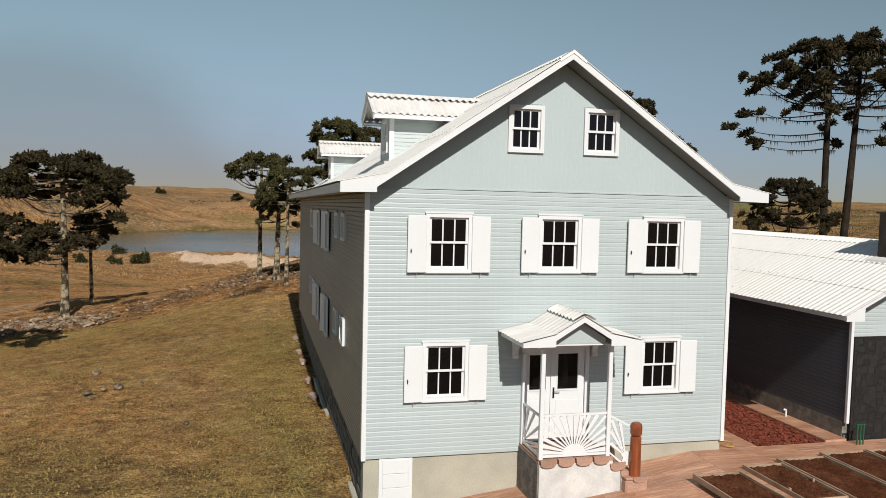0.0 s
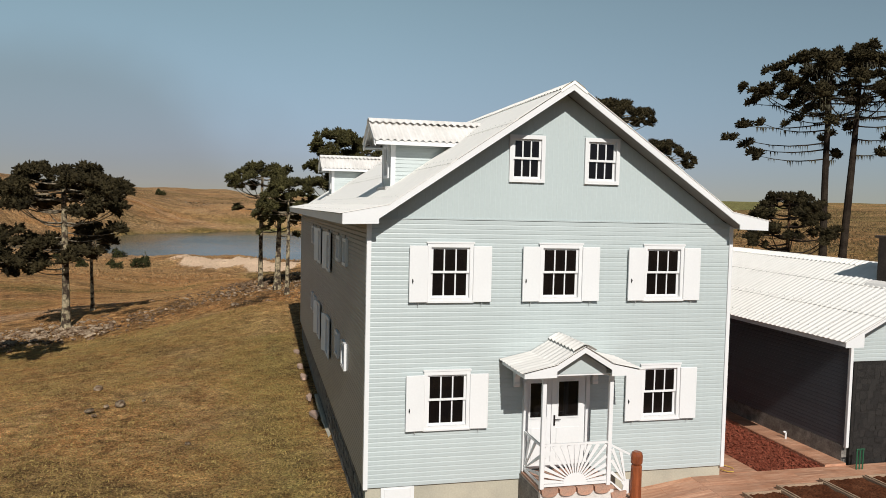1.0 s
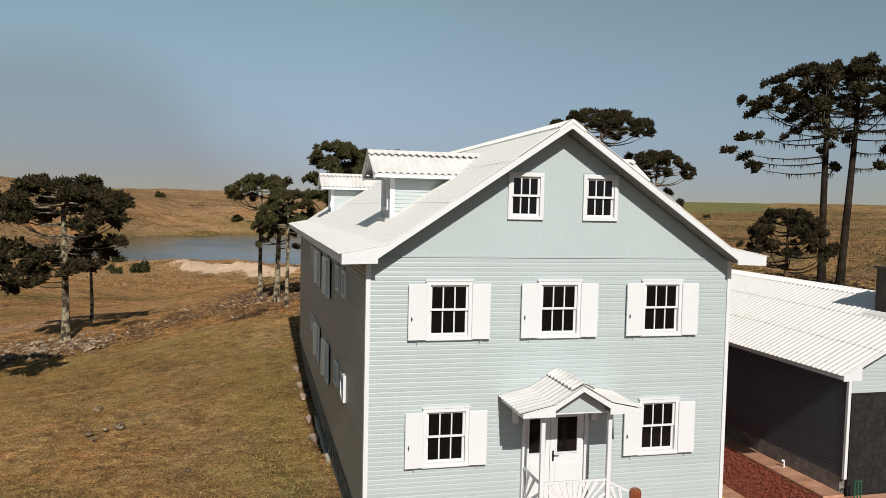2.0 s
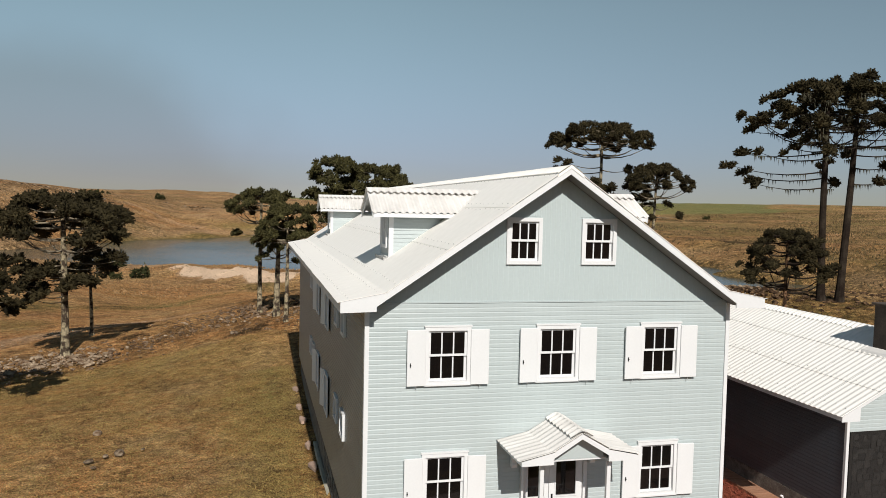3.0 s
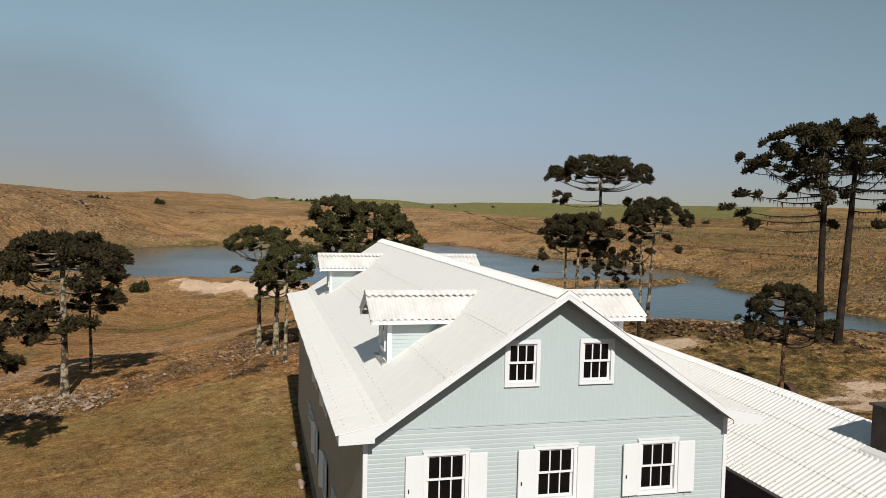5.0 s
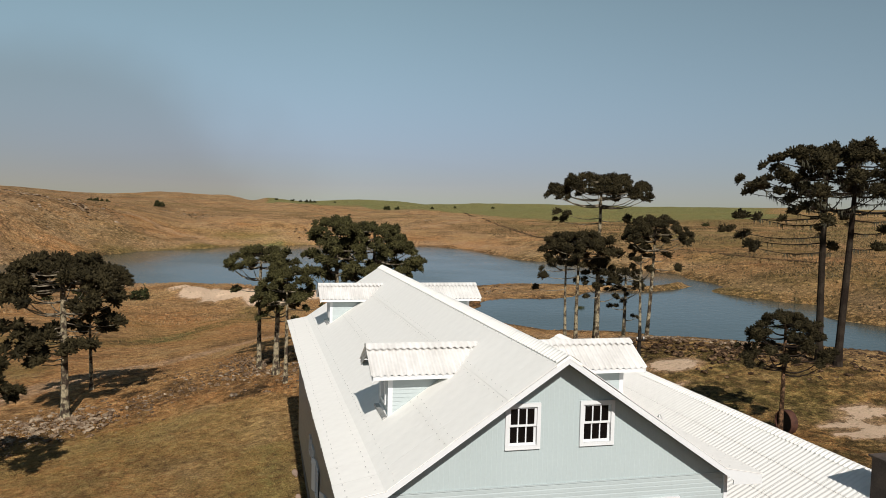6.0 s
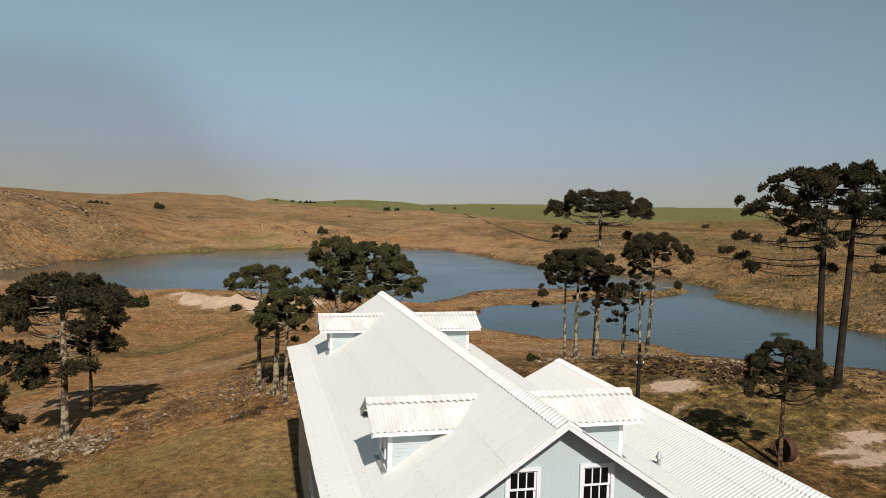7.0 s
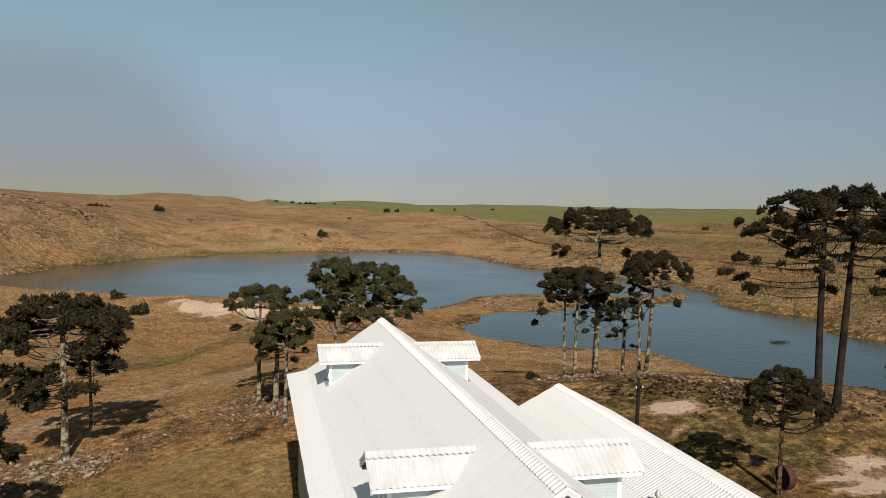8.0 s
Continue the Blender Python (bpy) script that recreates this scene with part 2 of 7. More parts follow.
def part(name, bm, material, parent=None, label=""):
    """Links a bmesh as one mesh object, under parent if given."""
    me = bpy.data.meshes.new(name)
    bm.normal_update()
    bm.to_mesh(me)
    bm.free()
    me.materials.append(material)
    ob = new(name, me)
    ob.parent = parent
    if label:
        ob["label"] = label
    return ob


def thing(name, label, category, group="", kind="", at=(0, 0, 0)):
    e = new(name)
    e.location = at
    return tagged(e, label, category, group, kind)


def box(bm, x0, x1, y0, y1, z0, z1, bevel=0.0):
    vs = [bm.verts.new(p) for p in ((x0, y0, z0), (x1, y0, z0), (x1, y1, z0), (x0, y1, z0), (x0, y0, z1), (x1, y0, z1), (x1, y1, z1), (x0, y1, z1))]
    fs = [bm.faces.new([vs[i] for i in q]) for q in ((3, 2, 1, 0), (4, 5, 6, 7), (0, 1, 5, 4), (1, 2, 6, 5), (2, 3, 7, 6), (3, 0, 4, 7))]
    if bevel:
        bmesh.ops.bevel(bm, geom=list({e for f in fs for e in f.edges}), offset=bevel, segments=1, affect="EDGES")


def boxes(*bs, bevel=0.0):
    bm = bmesh.new()
    for b in bs:
        box(bm, *b, bevel=bevel)
    return bm


def prism(bm, outline, axis, a, b):
    """Pushes a flat outline (2D points) along an axis from a to b."""
    def p3(p, k):
        return {"x": (k, p[0], p[1]), "y": (p[0], k, p[1]), "z": (p[0], p[1], k)}[axis]
    v0, v1 = [bm.verts.new(p3(p, a)) for p in outline], [bm.verts.new(p3(p, b)) for p in outline]
    n = len(outline)
    fs = [bm.faces.new(v0), bm.faces.new(v1[::-1])]
    for i in range(n):
        fs.append(bm.faces.new((v0[i], v1[i], v1[(i + 1) % n], v0[(i + 1) % n])))
    bmesh.ops.recalc_face_normals(bm, faces=fs)


def tube(bm, points, radii, sides=8, caps=True):
    """A bent, tapering round bar through points."""
    rings = []
    for i, p in enumerate(points):
        p = Vector(p)
        d = (Vector(points[min(i + 1, len(points) - 1)]) - Vector(points[max(i - 1, 0)])).normalized()
        u = d.orthogonal().normalized()
        w = d.cross(u)
        rings.append([bm.verts.new(p + (u * math.cos(2 * math.pi * k / sides) + w * math.sin(2 * math.pi * k / sides)) * radii[i]) for k in range(sides)])
    # line each ring up with the one before
    for i in range(1, len(rings)):
        best = min(range(sides), key=lambda s: sum((rings[i][(k + s) % sides].co - rings[i - 1][k].co).length for k in range(sides)))
        rings[i] = rings[i][best:] + rings[i][:best]
    for a, b in zip(rings, rings[1:]):
        for k in range(sides):
            bm.faces.new((a[k], a[(k + 1) % sides], b[(k + 1) % sides], b[k]))
    if caps:
        bm.faces.new(rings[0][::-1])
        bm.faces.new(rings[-1])


# ---- terrain ----
SHORE_FAR = [(-110, 150), (-82, 178), (-66, 206), (-57, 229), (-46, 251), (-30, 268), (-12, 288), (6, 298), (33, 304), (58, 306), (76, 299), (84, 268), (85, 236), (94, 226), (104, 208), (116, 184), (113, 161), (103, 139), (106, 123), (110, 117), (101, 101), (101.5, 91), (106, 70), (100, 48)]
SHORE_NEAR = [(88, 46), (74, 61), (67, 61.5), (61, 73), (60, 78.5), (57, 86), (54, 91), (42, 95), (37.5, 104.5), (33.7, 116.8), (39, 125.5), (50.5, 131.5), (60, 132.6), (74, 142.5), (90, 144.5), (102.6, 151), (99, 153.5), (84, 149.5), (72, 151), (62, 160), (55, 160), (44.3, 149.7), (34, 137), (16, 144), (-7, 153), (-27, 164), (-45, 175), (-58, 178), (-80, 160)]
LAND = [  # x, y, height
    (-3, -30, -0.6), (-1, 5, -0.95), (-1, 24, -1.0), (-3, 9, -1.15), (-8, 13, -1.3), (-10, 29, -2.1), (-16, 34, -2.7), (-40, 10, -3.2),
    (-11, 36, -2.4), (-11, 45, -1.9), (-4, 45, -0.6), (0, 36, 0.0), (-7, 57, -2.9), (-14, 84, -5.6), (-6, 94, -5.0), (-9, 126, -7.7), (-16, 127, -7.4), (2, 122, -7.4), (-27, 92, -4.6), (-40, 110, -5.2), (-52, 155, -6.7), (-24, 148, -6.6), (-15, 139, -5.6), (-4, 136, -5.6), (6, 134, -5.8), (-75, 140, -5.5),
    (10, 30, 0.0), (6, 54, 0.6), (13, 63, -2.6), (20, 8, 0.1), (23, 16, 1.0), (24, 28, 1.9), (33, 24.5, 2.4), (30, 19, 1.3), (38, 27, 2.6), (27, 36, 2.4), (45, 38, 0.2), (60, 10, 1.0), (48, 56, -4.8), (42, 47.5, -2.4), (36.5, 40, 0.5), (56, 63, -6.4), (50, 46, -2.2), (60, 50, -4.5), (70, 40, -3.5),
    (12, -25, 0.0),
]
HILLS = [  # x, y, height, farther off
    (-90, 270, 12.0), (-68, 277, 8.4), (-50, 281, 3.5), (-31, 290, -2.2), (-120, 369, 12.5), (-150, 500, 15.0), (-250, 850, 15.5), (-110, 467, 8.6), (-94, 470, 6.6), (-82, 473, 5.8), (-58, 477, 6.8), (-32, 478, 6.0), (-8, 480, 5.5),
    (-228, 980, 14.8), (-192, 975, 11.0), (-165, 985, 10.2), (-142, 1195, 15.0), (-240, 1210, 9.0), (-205, 1215, 7.5), (246, 790, 5.5), (-77, 1150, 12.6), (-24, 1265, 10.2), (12, 976, 8.2),
    (33, 884, 8.0), (148, 872, 9.3), (289, 836, 12.5), (350, 813, 12.5), (461, 756, 10.0), (622, 632, 12.5), (60, 420, 0.0), (150, 330, -1.0),
    (200, 200, -1.0), (220, 110, 0.5), (150, 60, 0.0), (0, 600, 5.0), (300, 450, 4.0), (-160, 180, 6.0),
    (-900, 900, 8.0), (900, 300, 2.0), (0, -600, 2.0), (-700, -200, 4.0), (700, -500, 3.0), (0, 1500, -12.0), (500, 1300, -10.0), (0, 2200, -26.0), (-2200, 0, -10.0), (2200, 0, -22.0), (0, -2200, 0.0), (-1800, 2000, -20.0), (1800, 2000, -26.0),
]


def warp(v):
    return np.arcsinh(np.asarray(v, float) / 40.0)


CP = np.array(LAND + HILLS, float)
CU = np.stack([warp(CP[:, 0]), warp(CP[:, 1])], 1)


def tps(r2):
    return 0.5 * r2 * np.log(r2 + 1e-9)


_k = tps(((CU[:, None] - CU[None]) ** 2).sum(2)) + np.eye(len(CU)) * 0.002
_p = np.concatenate([np.ones((len(CU), 1)), CU], 1)
_sol = np.linalg.solve(np.block([[_k, _p], [_p.T, np.zeros((3, 3))]]), np.concatenate([CP[:, 2], np.zeros(3)]))


def shore_distance(x, y):
    """Metres to the shore, positive on land."""
    poly = np.array(SHORE_FAR + SHORE_NEAR, float)
    best, inside = np.full(x.shape, 1e9), np.zeros(x.shape, bool)
    for (ax, ay), (bx, by) in zip(poly, np.roll(poly, -1, 0)):
        dx, dy = bx - ax, by - ay
        t = np.clip(((x - ax) * dx + (y - ay) * dy) / (dx * dx + dy * dy), 0, 1)
        best = np.minimum(best, np.hypot(x - ax - t * dx, y - ay - t * dy))
        cross = (ay > y) != (by > y)
        inside ^= cross & (x < dx * (y - ay) / (dy if dy else 1e-9) + ax)
    return np.where(inside, -best, best)


def yard_edge(x, y):
    """0 on the levelled yard, 1 outside it."""
    front = np.maximum(np.maximum(1.5 - x, x - 20.3), np.maximum(-30 - y, y + 0.3))
    side = np.maximum(np.maximum(8.6 - x, x - 20.3), np.maximum(-30 - y, y - 24.0))
    e = np.clip(np.minimum(front, side) / 3.0, 0, 1)
    return e * e * (3 - 2 * e)


def land_height(x, y):
    """The height of the ground, with no stones or grass on it."""
    x, y = np.atleast_1d(np.asarray(x, float)), np.atleast_1d(np.asarray(y, float))
    u, v = warp(x), warp(y)
    z = _sol[-3] + _sol[-2] * u + _sol[-1] * v
    for (cu, cv), w in zip(CU, _sol):
        z = z + w * tps((u - cu) ** 2 + (v - cv) ** 2)
    far = np.hypot(x - 5, y - 15)
    roll = np.clip((far - 25) / 150, 0, 1)
    z = z + roll * (0.7 * np.sin(x / 31 + 1.3) * np.sin(y / 43 + 0.4) + 0.25 * np.sin(x / 13.7 + y / 19.1))
    lumps = np.clip((far - 420) / 200, 0, 1)
    z = z + lumps * (1.2 * np.sin(x / 95 + 1.0) * np.cos(y / 140) + 0.8 * np.sin(x / 47 + y / 210) + 0.5 * np.sin(x / 19) - 0.6)
    # the levelled yard in front of the house and round the annexe
    yard = yard_edge(x, y)
    z = z * yard + (0.13 * np.minimum(0, x - 7.8) - 0.14) * (1 - yard)
    d = shore_distance(x + 1.6 * np.sin(y / 5.1) + 0.8 * np.sin(x / 2.3), y + 1.6 * np.sin(x / 4.3) + 0.7 * np.sin(y / 2.1))
    s = np.clip(d / (20.0 + 30.0 * np.clip((y - 150) / 60, 0, 1) * np.clip((120 - x) / 60, 0, 1)), 0, 1)
    s = s * (2 - s)
    z = np.where(d > 0, LAKE + 0.25 * np.clip(d, 0, 2) / 2 + np.maximum(z - LAKE - 0.25, 0.05) * s, LAKE + np.maximum(d * 0.12, -2.0))
    return z


def ground_z(x, y):
    return float(land_height(x, y)[0])


def noise_grid(x, y, size, seed):
    """Smooth value noise on numpy arrays, -1 to 1."""
    def h(i, j):
        a = np.sin(i * 127.1 + j * 311.7 + seed * 74.7) * 43758.5453
        return (a - np.floor(a)) * 2 - 1
    gx, gy = x / size, y / size
    i, j = np.floor(gx), np.floor(gy)
    fx, fy = gx - i, gy - j
    fx, fy = fx * fx * (3 - 2 * fx), fy * fy * (3 - 2 * fy)
    return (h(i, j) * (1 - fx) + h(i + 1, j) * fx) * (1 - fy) + (h(i, j + 1) * (1 - fx) + h(i + 1, j + 1) * fx) * fy


ROAD = [(-30, 34), (-20, 45.4), (-17.3, 50.2), (-13.9, 55), (-9.7, 59.4), (-4.7, 62.7), (4, 66), (16, 75), (28.4, 84.7), (34.2, 84.8), (39, 82), (42, 77.4), (51, 71)]
STREAM = [(-26, 74), (-19, 77), (-13, 79), (-10, 84), (-7, 88), (-5, 96), (-3, 108), (0, 118)]
SAND = [(-16, 140, 2.5, 2.5), (-12.5, 136, 3.0, 4.5), (-8.5, 131.5, 2.6, 7), (-4.5, 132, 2.6, 4), (-1.5, 127.5, 2.6, 6), (3, 127.5, 3.0, 4), (8, 128, 3, 3), (24.3, 28.6, 1.9, 1.2), (23.0, 25.7, 0.6, 0.35), (21.9, 23.8, 0.9, 0.3), (30.0, 17.0, 2.8, 1.7), (34, 14.5, 4, 3.4), (27.2, 16.2, 1.2, 0.5), (29.8, 19.2, 1.4, 0.4), (26.6, 17.4, 0.8, 0.25)]


DARK_PATCHES = [(-9.8, 41.0, 1.1), (-7.6, 40.6, 0.7), (-2.3, 35.3, 0.9), (-0.9, 35.9, 0.7), (-10.6, 44.3, 1.3), (27, 68, 1.5), (-12.2, 36.6, 0.6), (-3.8, 2.6, 0.25), (340, 425, 26), (378, 442, 22), (372, 392, 24), (250, 282, 9), (312, 330, 12)]  # x, y, size of dark patches on the ground
PASTURE_EDGE = [(0.2, 640), (0.8, 606), (4.5, 654), (7.8, 658), (8.9, 598), (13, 590), (16, 547), (19.5, 525), (23.5, 491), (31, 500), (36, 504), (48, 560)]  # bearing, where the sown green fields begin

TRACKS = [[(-52, 316), (-42, 308), (-33, 303), (-22, 299)], [(-14, 362), (4, 343), (22, 348), (50, 352)], [(-40, 372), (-14, 362)], [(60, 352), (95, 372), (118, 410)]]


def line_distance(x, y, pts):
    d = np.full(x.shape, 1e9)
    for (ax, ay), (bx, by) in zip(pts, pts[1:]):
        t = np.clip(((x - ax) * (bx - ax) + (y - ay) * (by - ay)) / ((bx - ax) ** 2 + (by - ay) ** 2), 0, 1)
        d = np.minimum(d, np.hypot(x - ax - t * (bx - ax), y - ay - t * (by - ay)))
    return d


def cover(x, y, z):
    """What grows or lies where: green grass, bare earth, dark stony soil, pale far straw; 0 to 1 each."""
    n1, n2, n3 = noise_grid(x, y, 3.1, 11), noise_grid(x, y, 11.0, 12), noise_grid(x, y, 45.0, 13)
    far = np.hypot(x, y)
    green = 0.55 * np.clip(1 - np.abs(x + 1.2) / 2.6, 0, 1) * (y < 26) + 0.42 * np.clip(1 - np.abs(x + 4) / 9, 0, 1) * (y < 34) * (0.7 + 0.4 * n2)
    green = green + 0.75 * np.exp(-((x - 25) / 10) ** 2 - ((y - 24) / 9) ** 2) * (0.8 + 0.5 * n1)
    green = green + 0.38 * np.exp(-((x + 14 + 0.35 * (y - 90)) / 4) ** 2 - ((y - 95) / 26) ** 2)
    # unseen forecourt darkened to cut the light bounced onto the facade
    fore = np.clip((0.5 - y) / 2.5, 0, 1) * np.clip((90 - far) / 20, 0, 1)
    green = green + 0.45 * fore
    d = shore_distance(x, y)
    green = green + 0.6 * np.clip(1 - d / 9, 0, 1) * np.clip((y - 230) / 30, 0, 1) * np.clip((50 - x) / 50, 0, 1)
    green = green + 0.75 * np.clip(1.3 - np.hypot((x + 2) / 17, (y - 305) / 9) + 0.4 * n1, 0, 1)
    a = np.degrees(np.arctan2(x, y))
    begin = np.interp(a, [q[0] for q in PASTURE_EDGE], [q[1] for q in PASTURE_EDGE])
    field = np.clip((far - begin - 25 * n3 - 8 * n2) / 22, 0, 1) * np.clip((a - 0.7 - 0.3 * n3) / 0.5, 0, 1) * np.clip((38.2 + 0.8 * n3 - a) / 0.8, 0, 1) * np.clip(1.15 + 0.5 * n3 - 0.25 * np.clip((a - 20) / 12, 0, 1), 0, 1)
    green = green + 0.28 * np.clip((far - 120) / 60, 0, 1) * np.clip((a - 17) / 8, 0, 1) * np.clip(0.7 + n2 + 0.5 * n3, 0, 1)
    green = green + field * 1.4 + 0.26 * (0.8 + n2) * np.clip((38 - y) / 6, 0, 1) * np.clip(-x / 1.5, 0, 1) + 0.25 * np.clip(n3 + 0.3 * n2, 0, 1)
    road = line_distance(x, y, ROAD)
    bare = np.clip(2.0 - road / 1.3 + 0.3 * n1, 0, 1) * (0.47 + 0.07 * (np.abs(road - 0.75) < 0.35))
    for track in TRACKS:
        bare = np.maximum(bare, np.clip(1.6 - line_distance(x + 2 * n2, y + 1.5 * n1, track) / 1.6, 0, 1) * 0.42)
    for sx, sy, rx, ry in SAND:
        bare = np.maximum(bare, np.clip(2.2 * (1.25 - np.hypot((x - sx) / rx, (y - sy) / ry) + 0.35 * n1), 0, 1))
    bare = np.where((x > 26) & (y < 22), bare * np.clip(1.1 + 1.3 * noise_grid(x / 1.8, y, 0.8, 19), 0, 1.3) * np.clip(1.0 + 1.0 * noise_grid(x, y, 1.9, 20), 0.3, 1.2), bare)
    bare = np.maximum(bare, np.clip(1 - np.abs(d - 7) / 7, 0, 1) * 0.16 * (1 + n2))
    bare = np.maximum(bare, np.clip(1 - np.abs(d - 6) / 5, 0, 1) * 0.34 * np.clip((y - 255) / 30, 0, 1) * (1 + 0.4 * n1))
    straw_east = np.clip((a - 29) / 6, 0, 1) * np.clip((330 - far) / 60, 0, 1)
    green = green + 0.30 * np.clip((a - np.interp(far, [290, 350, 430, 540], [23.0, 20.0, 17.5, 15.9])) / 1.0, 0, 1) * np.clip((far - 250) / 40, 0, 1) * np.clip(0.8 + n2, 0, 1)
    stony = np.clip(1.3 - line_distance(x, y, [(-19, 31), (-14, 36.5), (-9, 38), (-4, 42), (0, 37.5), (2, 34)]) / 2.2 + 0.9 * n1, 0, 0.32)
    stony = np.maximum(stony, np.clip(1.2 - np.hypot((x - 31) / 10, (y - 31) / 6.5) + 0.5 * n1, 0, 1) * 1.2)
    stony = np.maximum(stony, np.clip(1.5 - np.hypot((x - 32) / 18, (y - 26) / 19), 0, 0.8) * np.clip(0.9 + 0.6 * n1 + 0.5 * n2, 0, 1.4))
    stony = np.maximum(stony, np.clip(1.2 - np.hypot((x - 24) / 7, (y - 39) / 3.0) + 0.5 * n1, 0, 1))
    stony = np.maximum(stony, np.clip(1.3 - d / 2.6 + 0.3 * n1, 0, 1) * 1.0)
    ditch = line_distance(x + 0.8 * n1, y, STREAM)
    green = green + 0.65 * np.clip(1.2 - ditch / 5.5 + 0.6 * n1 + 0.5 * n2, 0, 1)
    green = green + 0.7 * np.clip(1.3 - np.hypot((x + 23) / 5, (y - 57) / 6) + 0.5 * n1, 0, 1)
    stony = np.maximum(stony, np.clip(2.0 - ditch / 1.3 + 0.7 * n1, 0, 1))
    for hx, hy, hr in DARK_PATCHES:
        stony = np.maximum(stony, np.clip(2.4 - 1.6 * np.hypot((x - hx) / hr, (y - hy) / (0.6 * hr)) + 0.7 * n1, 0, 1))
    straw = np.clip((far - 110) / 80, 0, 1) * np.clip(0.72 + 0.4 * n3 + 0.4 * noise_grid(x, y, 120.0, 14) + 0.25 * n2, 0, 1)
    straw = np.maximum(straw, 0.5 * np.clip((far - 95) / 40, 0, 1) * np.clip((a - 16) / 8, 0, 1) * np.clip(0.6 + 0.5 * n2 + 0.5 * n3, 0, 1))
    straw = np.maximum(straw, 0.5 * np.clip((x + 14) / 9, 0, 1) * (x < 0) * np.clip((34 - y) / 8, 0, 1) * (0.8 + 0.5 * n1)) * (1 - fore)
    scrub = np.clip((far - 110) / 50, 0, 1) * np.clip((a - 14) / 8, 0, 1) * np.clip(0.26 + 0.9 * n2 + 0.6 * n3 + 0.9 * n1, 0, 1)
    band = noise_grid(x / 5 + y / 9, y, 4.0, 17) + 0.6 * noise_grid(x / 3, y, 1.7, 18)
    scrub = scrub * np.clip(0.9 + 0.9 * band, 0.1, 1.6)
    straw = np.clip(straw - 0.5 * band * np.clip((far - 90) / 50, 0, 1), 0, 1)
    straw = straw * (1 - 0.65 * straw_east)
    scrub = scrub + 0.30 * straw_east * np.clip(0.7 + n1, 0, 1.5)
    scrub = scrub + 0.12 * np.clip((far - 70) / 30, 0, 1) * np.clip((a - 30) / 8, 0, 1) + 0.46 * np.clip((far - 180) / 40, 0, 1) * np.clip((-x - 25) / 30, 0, 1) * (1 + 0.8 * n2)
    stony = np.maximum(np.maximum(stony, scrub), 1.5 * fore)
    stony = np.maximum(stony, np.clip((far - 190) / 60, 0, 1) * np.clip(0.20 + 0.5 * n2 + 0.5 * n3 + 0.4 * n1, 0, 1) * 0.7)
    return np.clip(np.stack([green, bare, stony, straw], -1), 0, 1)


def ground_material():
    m = bpy.data.materials.new("dry_winter_pasture")
    m.use_nodes = True
    n, l = m.node_tree.nodes, m.node_tree.links
    b = n["Principled BSDF"]
    b.inputs["Roughness"].default_value, b.inputs["Specular IOR Level"].default_value = 1.0, 0.1
    co = n.new("ShaderNodeTexCoord")

    def tex(scale, detail=4, rough=0.6):
        t = n.new("ShaderNodeTexNoise")
        t.inputs["Scale"].default_value, t.inputs["Detail"].default_value, t.inputs["Roughness"].default_value = scale, detail, rough
        l.new(co.outputs["Object"], t.inputs["Vector"])
        return t.outputs["Fac"]

    def rng(v, a, z, lo=0.0, hi=1.0):
        r = n.new("ShaderNodeMapRange")
        for key, val in (("From Min", a), ("From Max", z), ("To Min", lo), ("To Max", hi)):
            r.inputs[key].default_value = val
        l.new(v, r.inputs["Value"])
        return r.outputs["Result"]

    def mix(f, a, z):
        x = n.new("ShaderNodeMix")
        x.data_type = "RGBA"
        for key, v in (("Factor", f), ("A", a), ("B", z)):
            if isinstance(v, tuple):
                x.inputs[key].default_value = (*v, 1)
            else:
                l.new(v, x.inputs[key])
        return x.outputs["Result"]

    def mul(p, q):
        x = n.new("ShaderNodeMath")
        x.operation, x.use_clamp = "MULTIPLY", True
        l.new(p, x.inputs[0])
        l.new(q, x.inputs[1])
        return x.outputs["Value"]

    patch, huge, mid, fine, grain = tex(0.10, 7, 0.72), tex(0.03, 7, 0.65), tex(0.35, 7, 0.72), tex(2.2, 6, 0.7), tex(14, 4, 0.7)
    base = mix(rng(huge, 0.42, 0.58), (0.490, 0.220, 0.077), (0.465, 0.264, 0.105))
    base = mix(rng(mid, 0.47, 0.66, 0, 0.45), base, (0.240, 0.108, 0.036))
    base = mix(rng(fine, 0.50, 0.64, 0, 0.6), base, (0.42, 0.285, 0.13))
    base = mix(rng(patch, 0.50, 0.60, 0, 0.55), base, (0.165, 0.086, 0.035))
    base = mix(rng(patch, 0.47, 0.38, 0, 0.75), base, (0.45, 0.285, 0.130))
    clump = tex(0.95, 3, 0.8)
    base = mix(rng(clump, 0.55, 0.62, 0, 0.52), base, (0.120, 0.060, 0.022))
    base = mix(rng(clump, 0.43, 0.36, 0, 0.45), base, (0.48, 0.325, 0.155))
    at = n.new("ShaderNodeVertexColor")
    at.layer_name = "cover"
    sep = n.new("ShaderNodeSeparateColor")
    l.new(at.outputs["Color"], sep.inputs["Color"])
    straw = mix(mul(at.outputs["Alpha"], rng(mid, 0.3, 0.6)), base, (0.430, 0.282, 0.150))
    straw = mix(rng(patch, 0.51, 0.60, 0, 0.5), straw, (0.190, 0.108, 0.050))
    tuffet = tex(0.75, 7, 0.8)
    stony = mix(mul(sep.outputs["Blue"], rng(tuffet, 0.42, 0.56, 0.0, 1.2)), straw, (0.100, 0.054, 0.023))
    blade = mix(rng(sep.outputs["Red"], 0.7, 0.95), (0.185, 0.150, 0.042), (0.170, 0.180, 0.060))
    green = mix(mul(sep.outputs["Red"], rng(fine, 0.3, 0.6, 0.35, 1)), stony, blade)
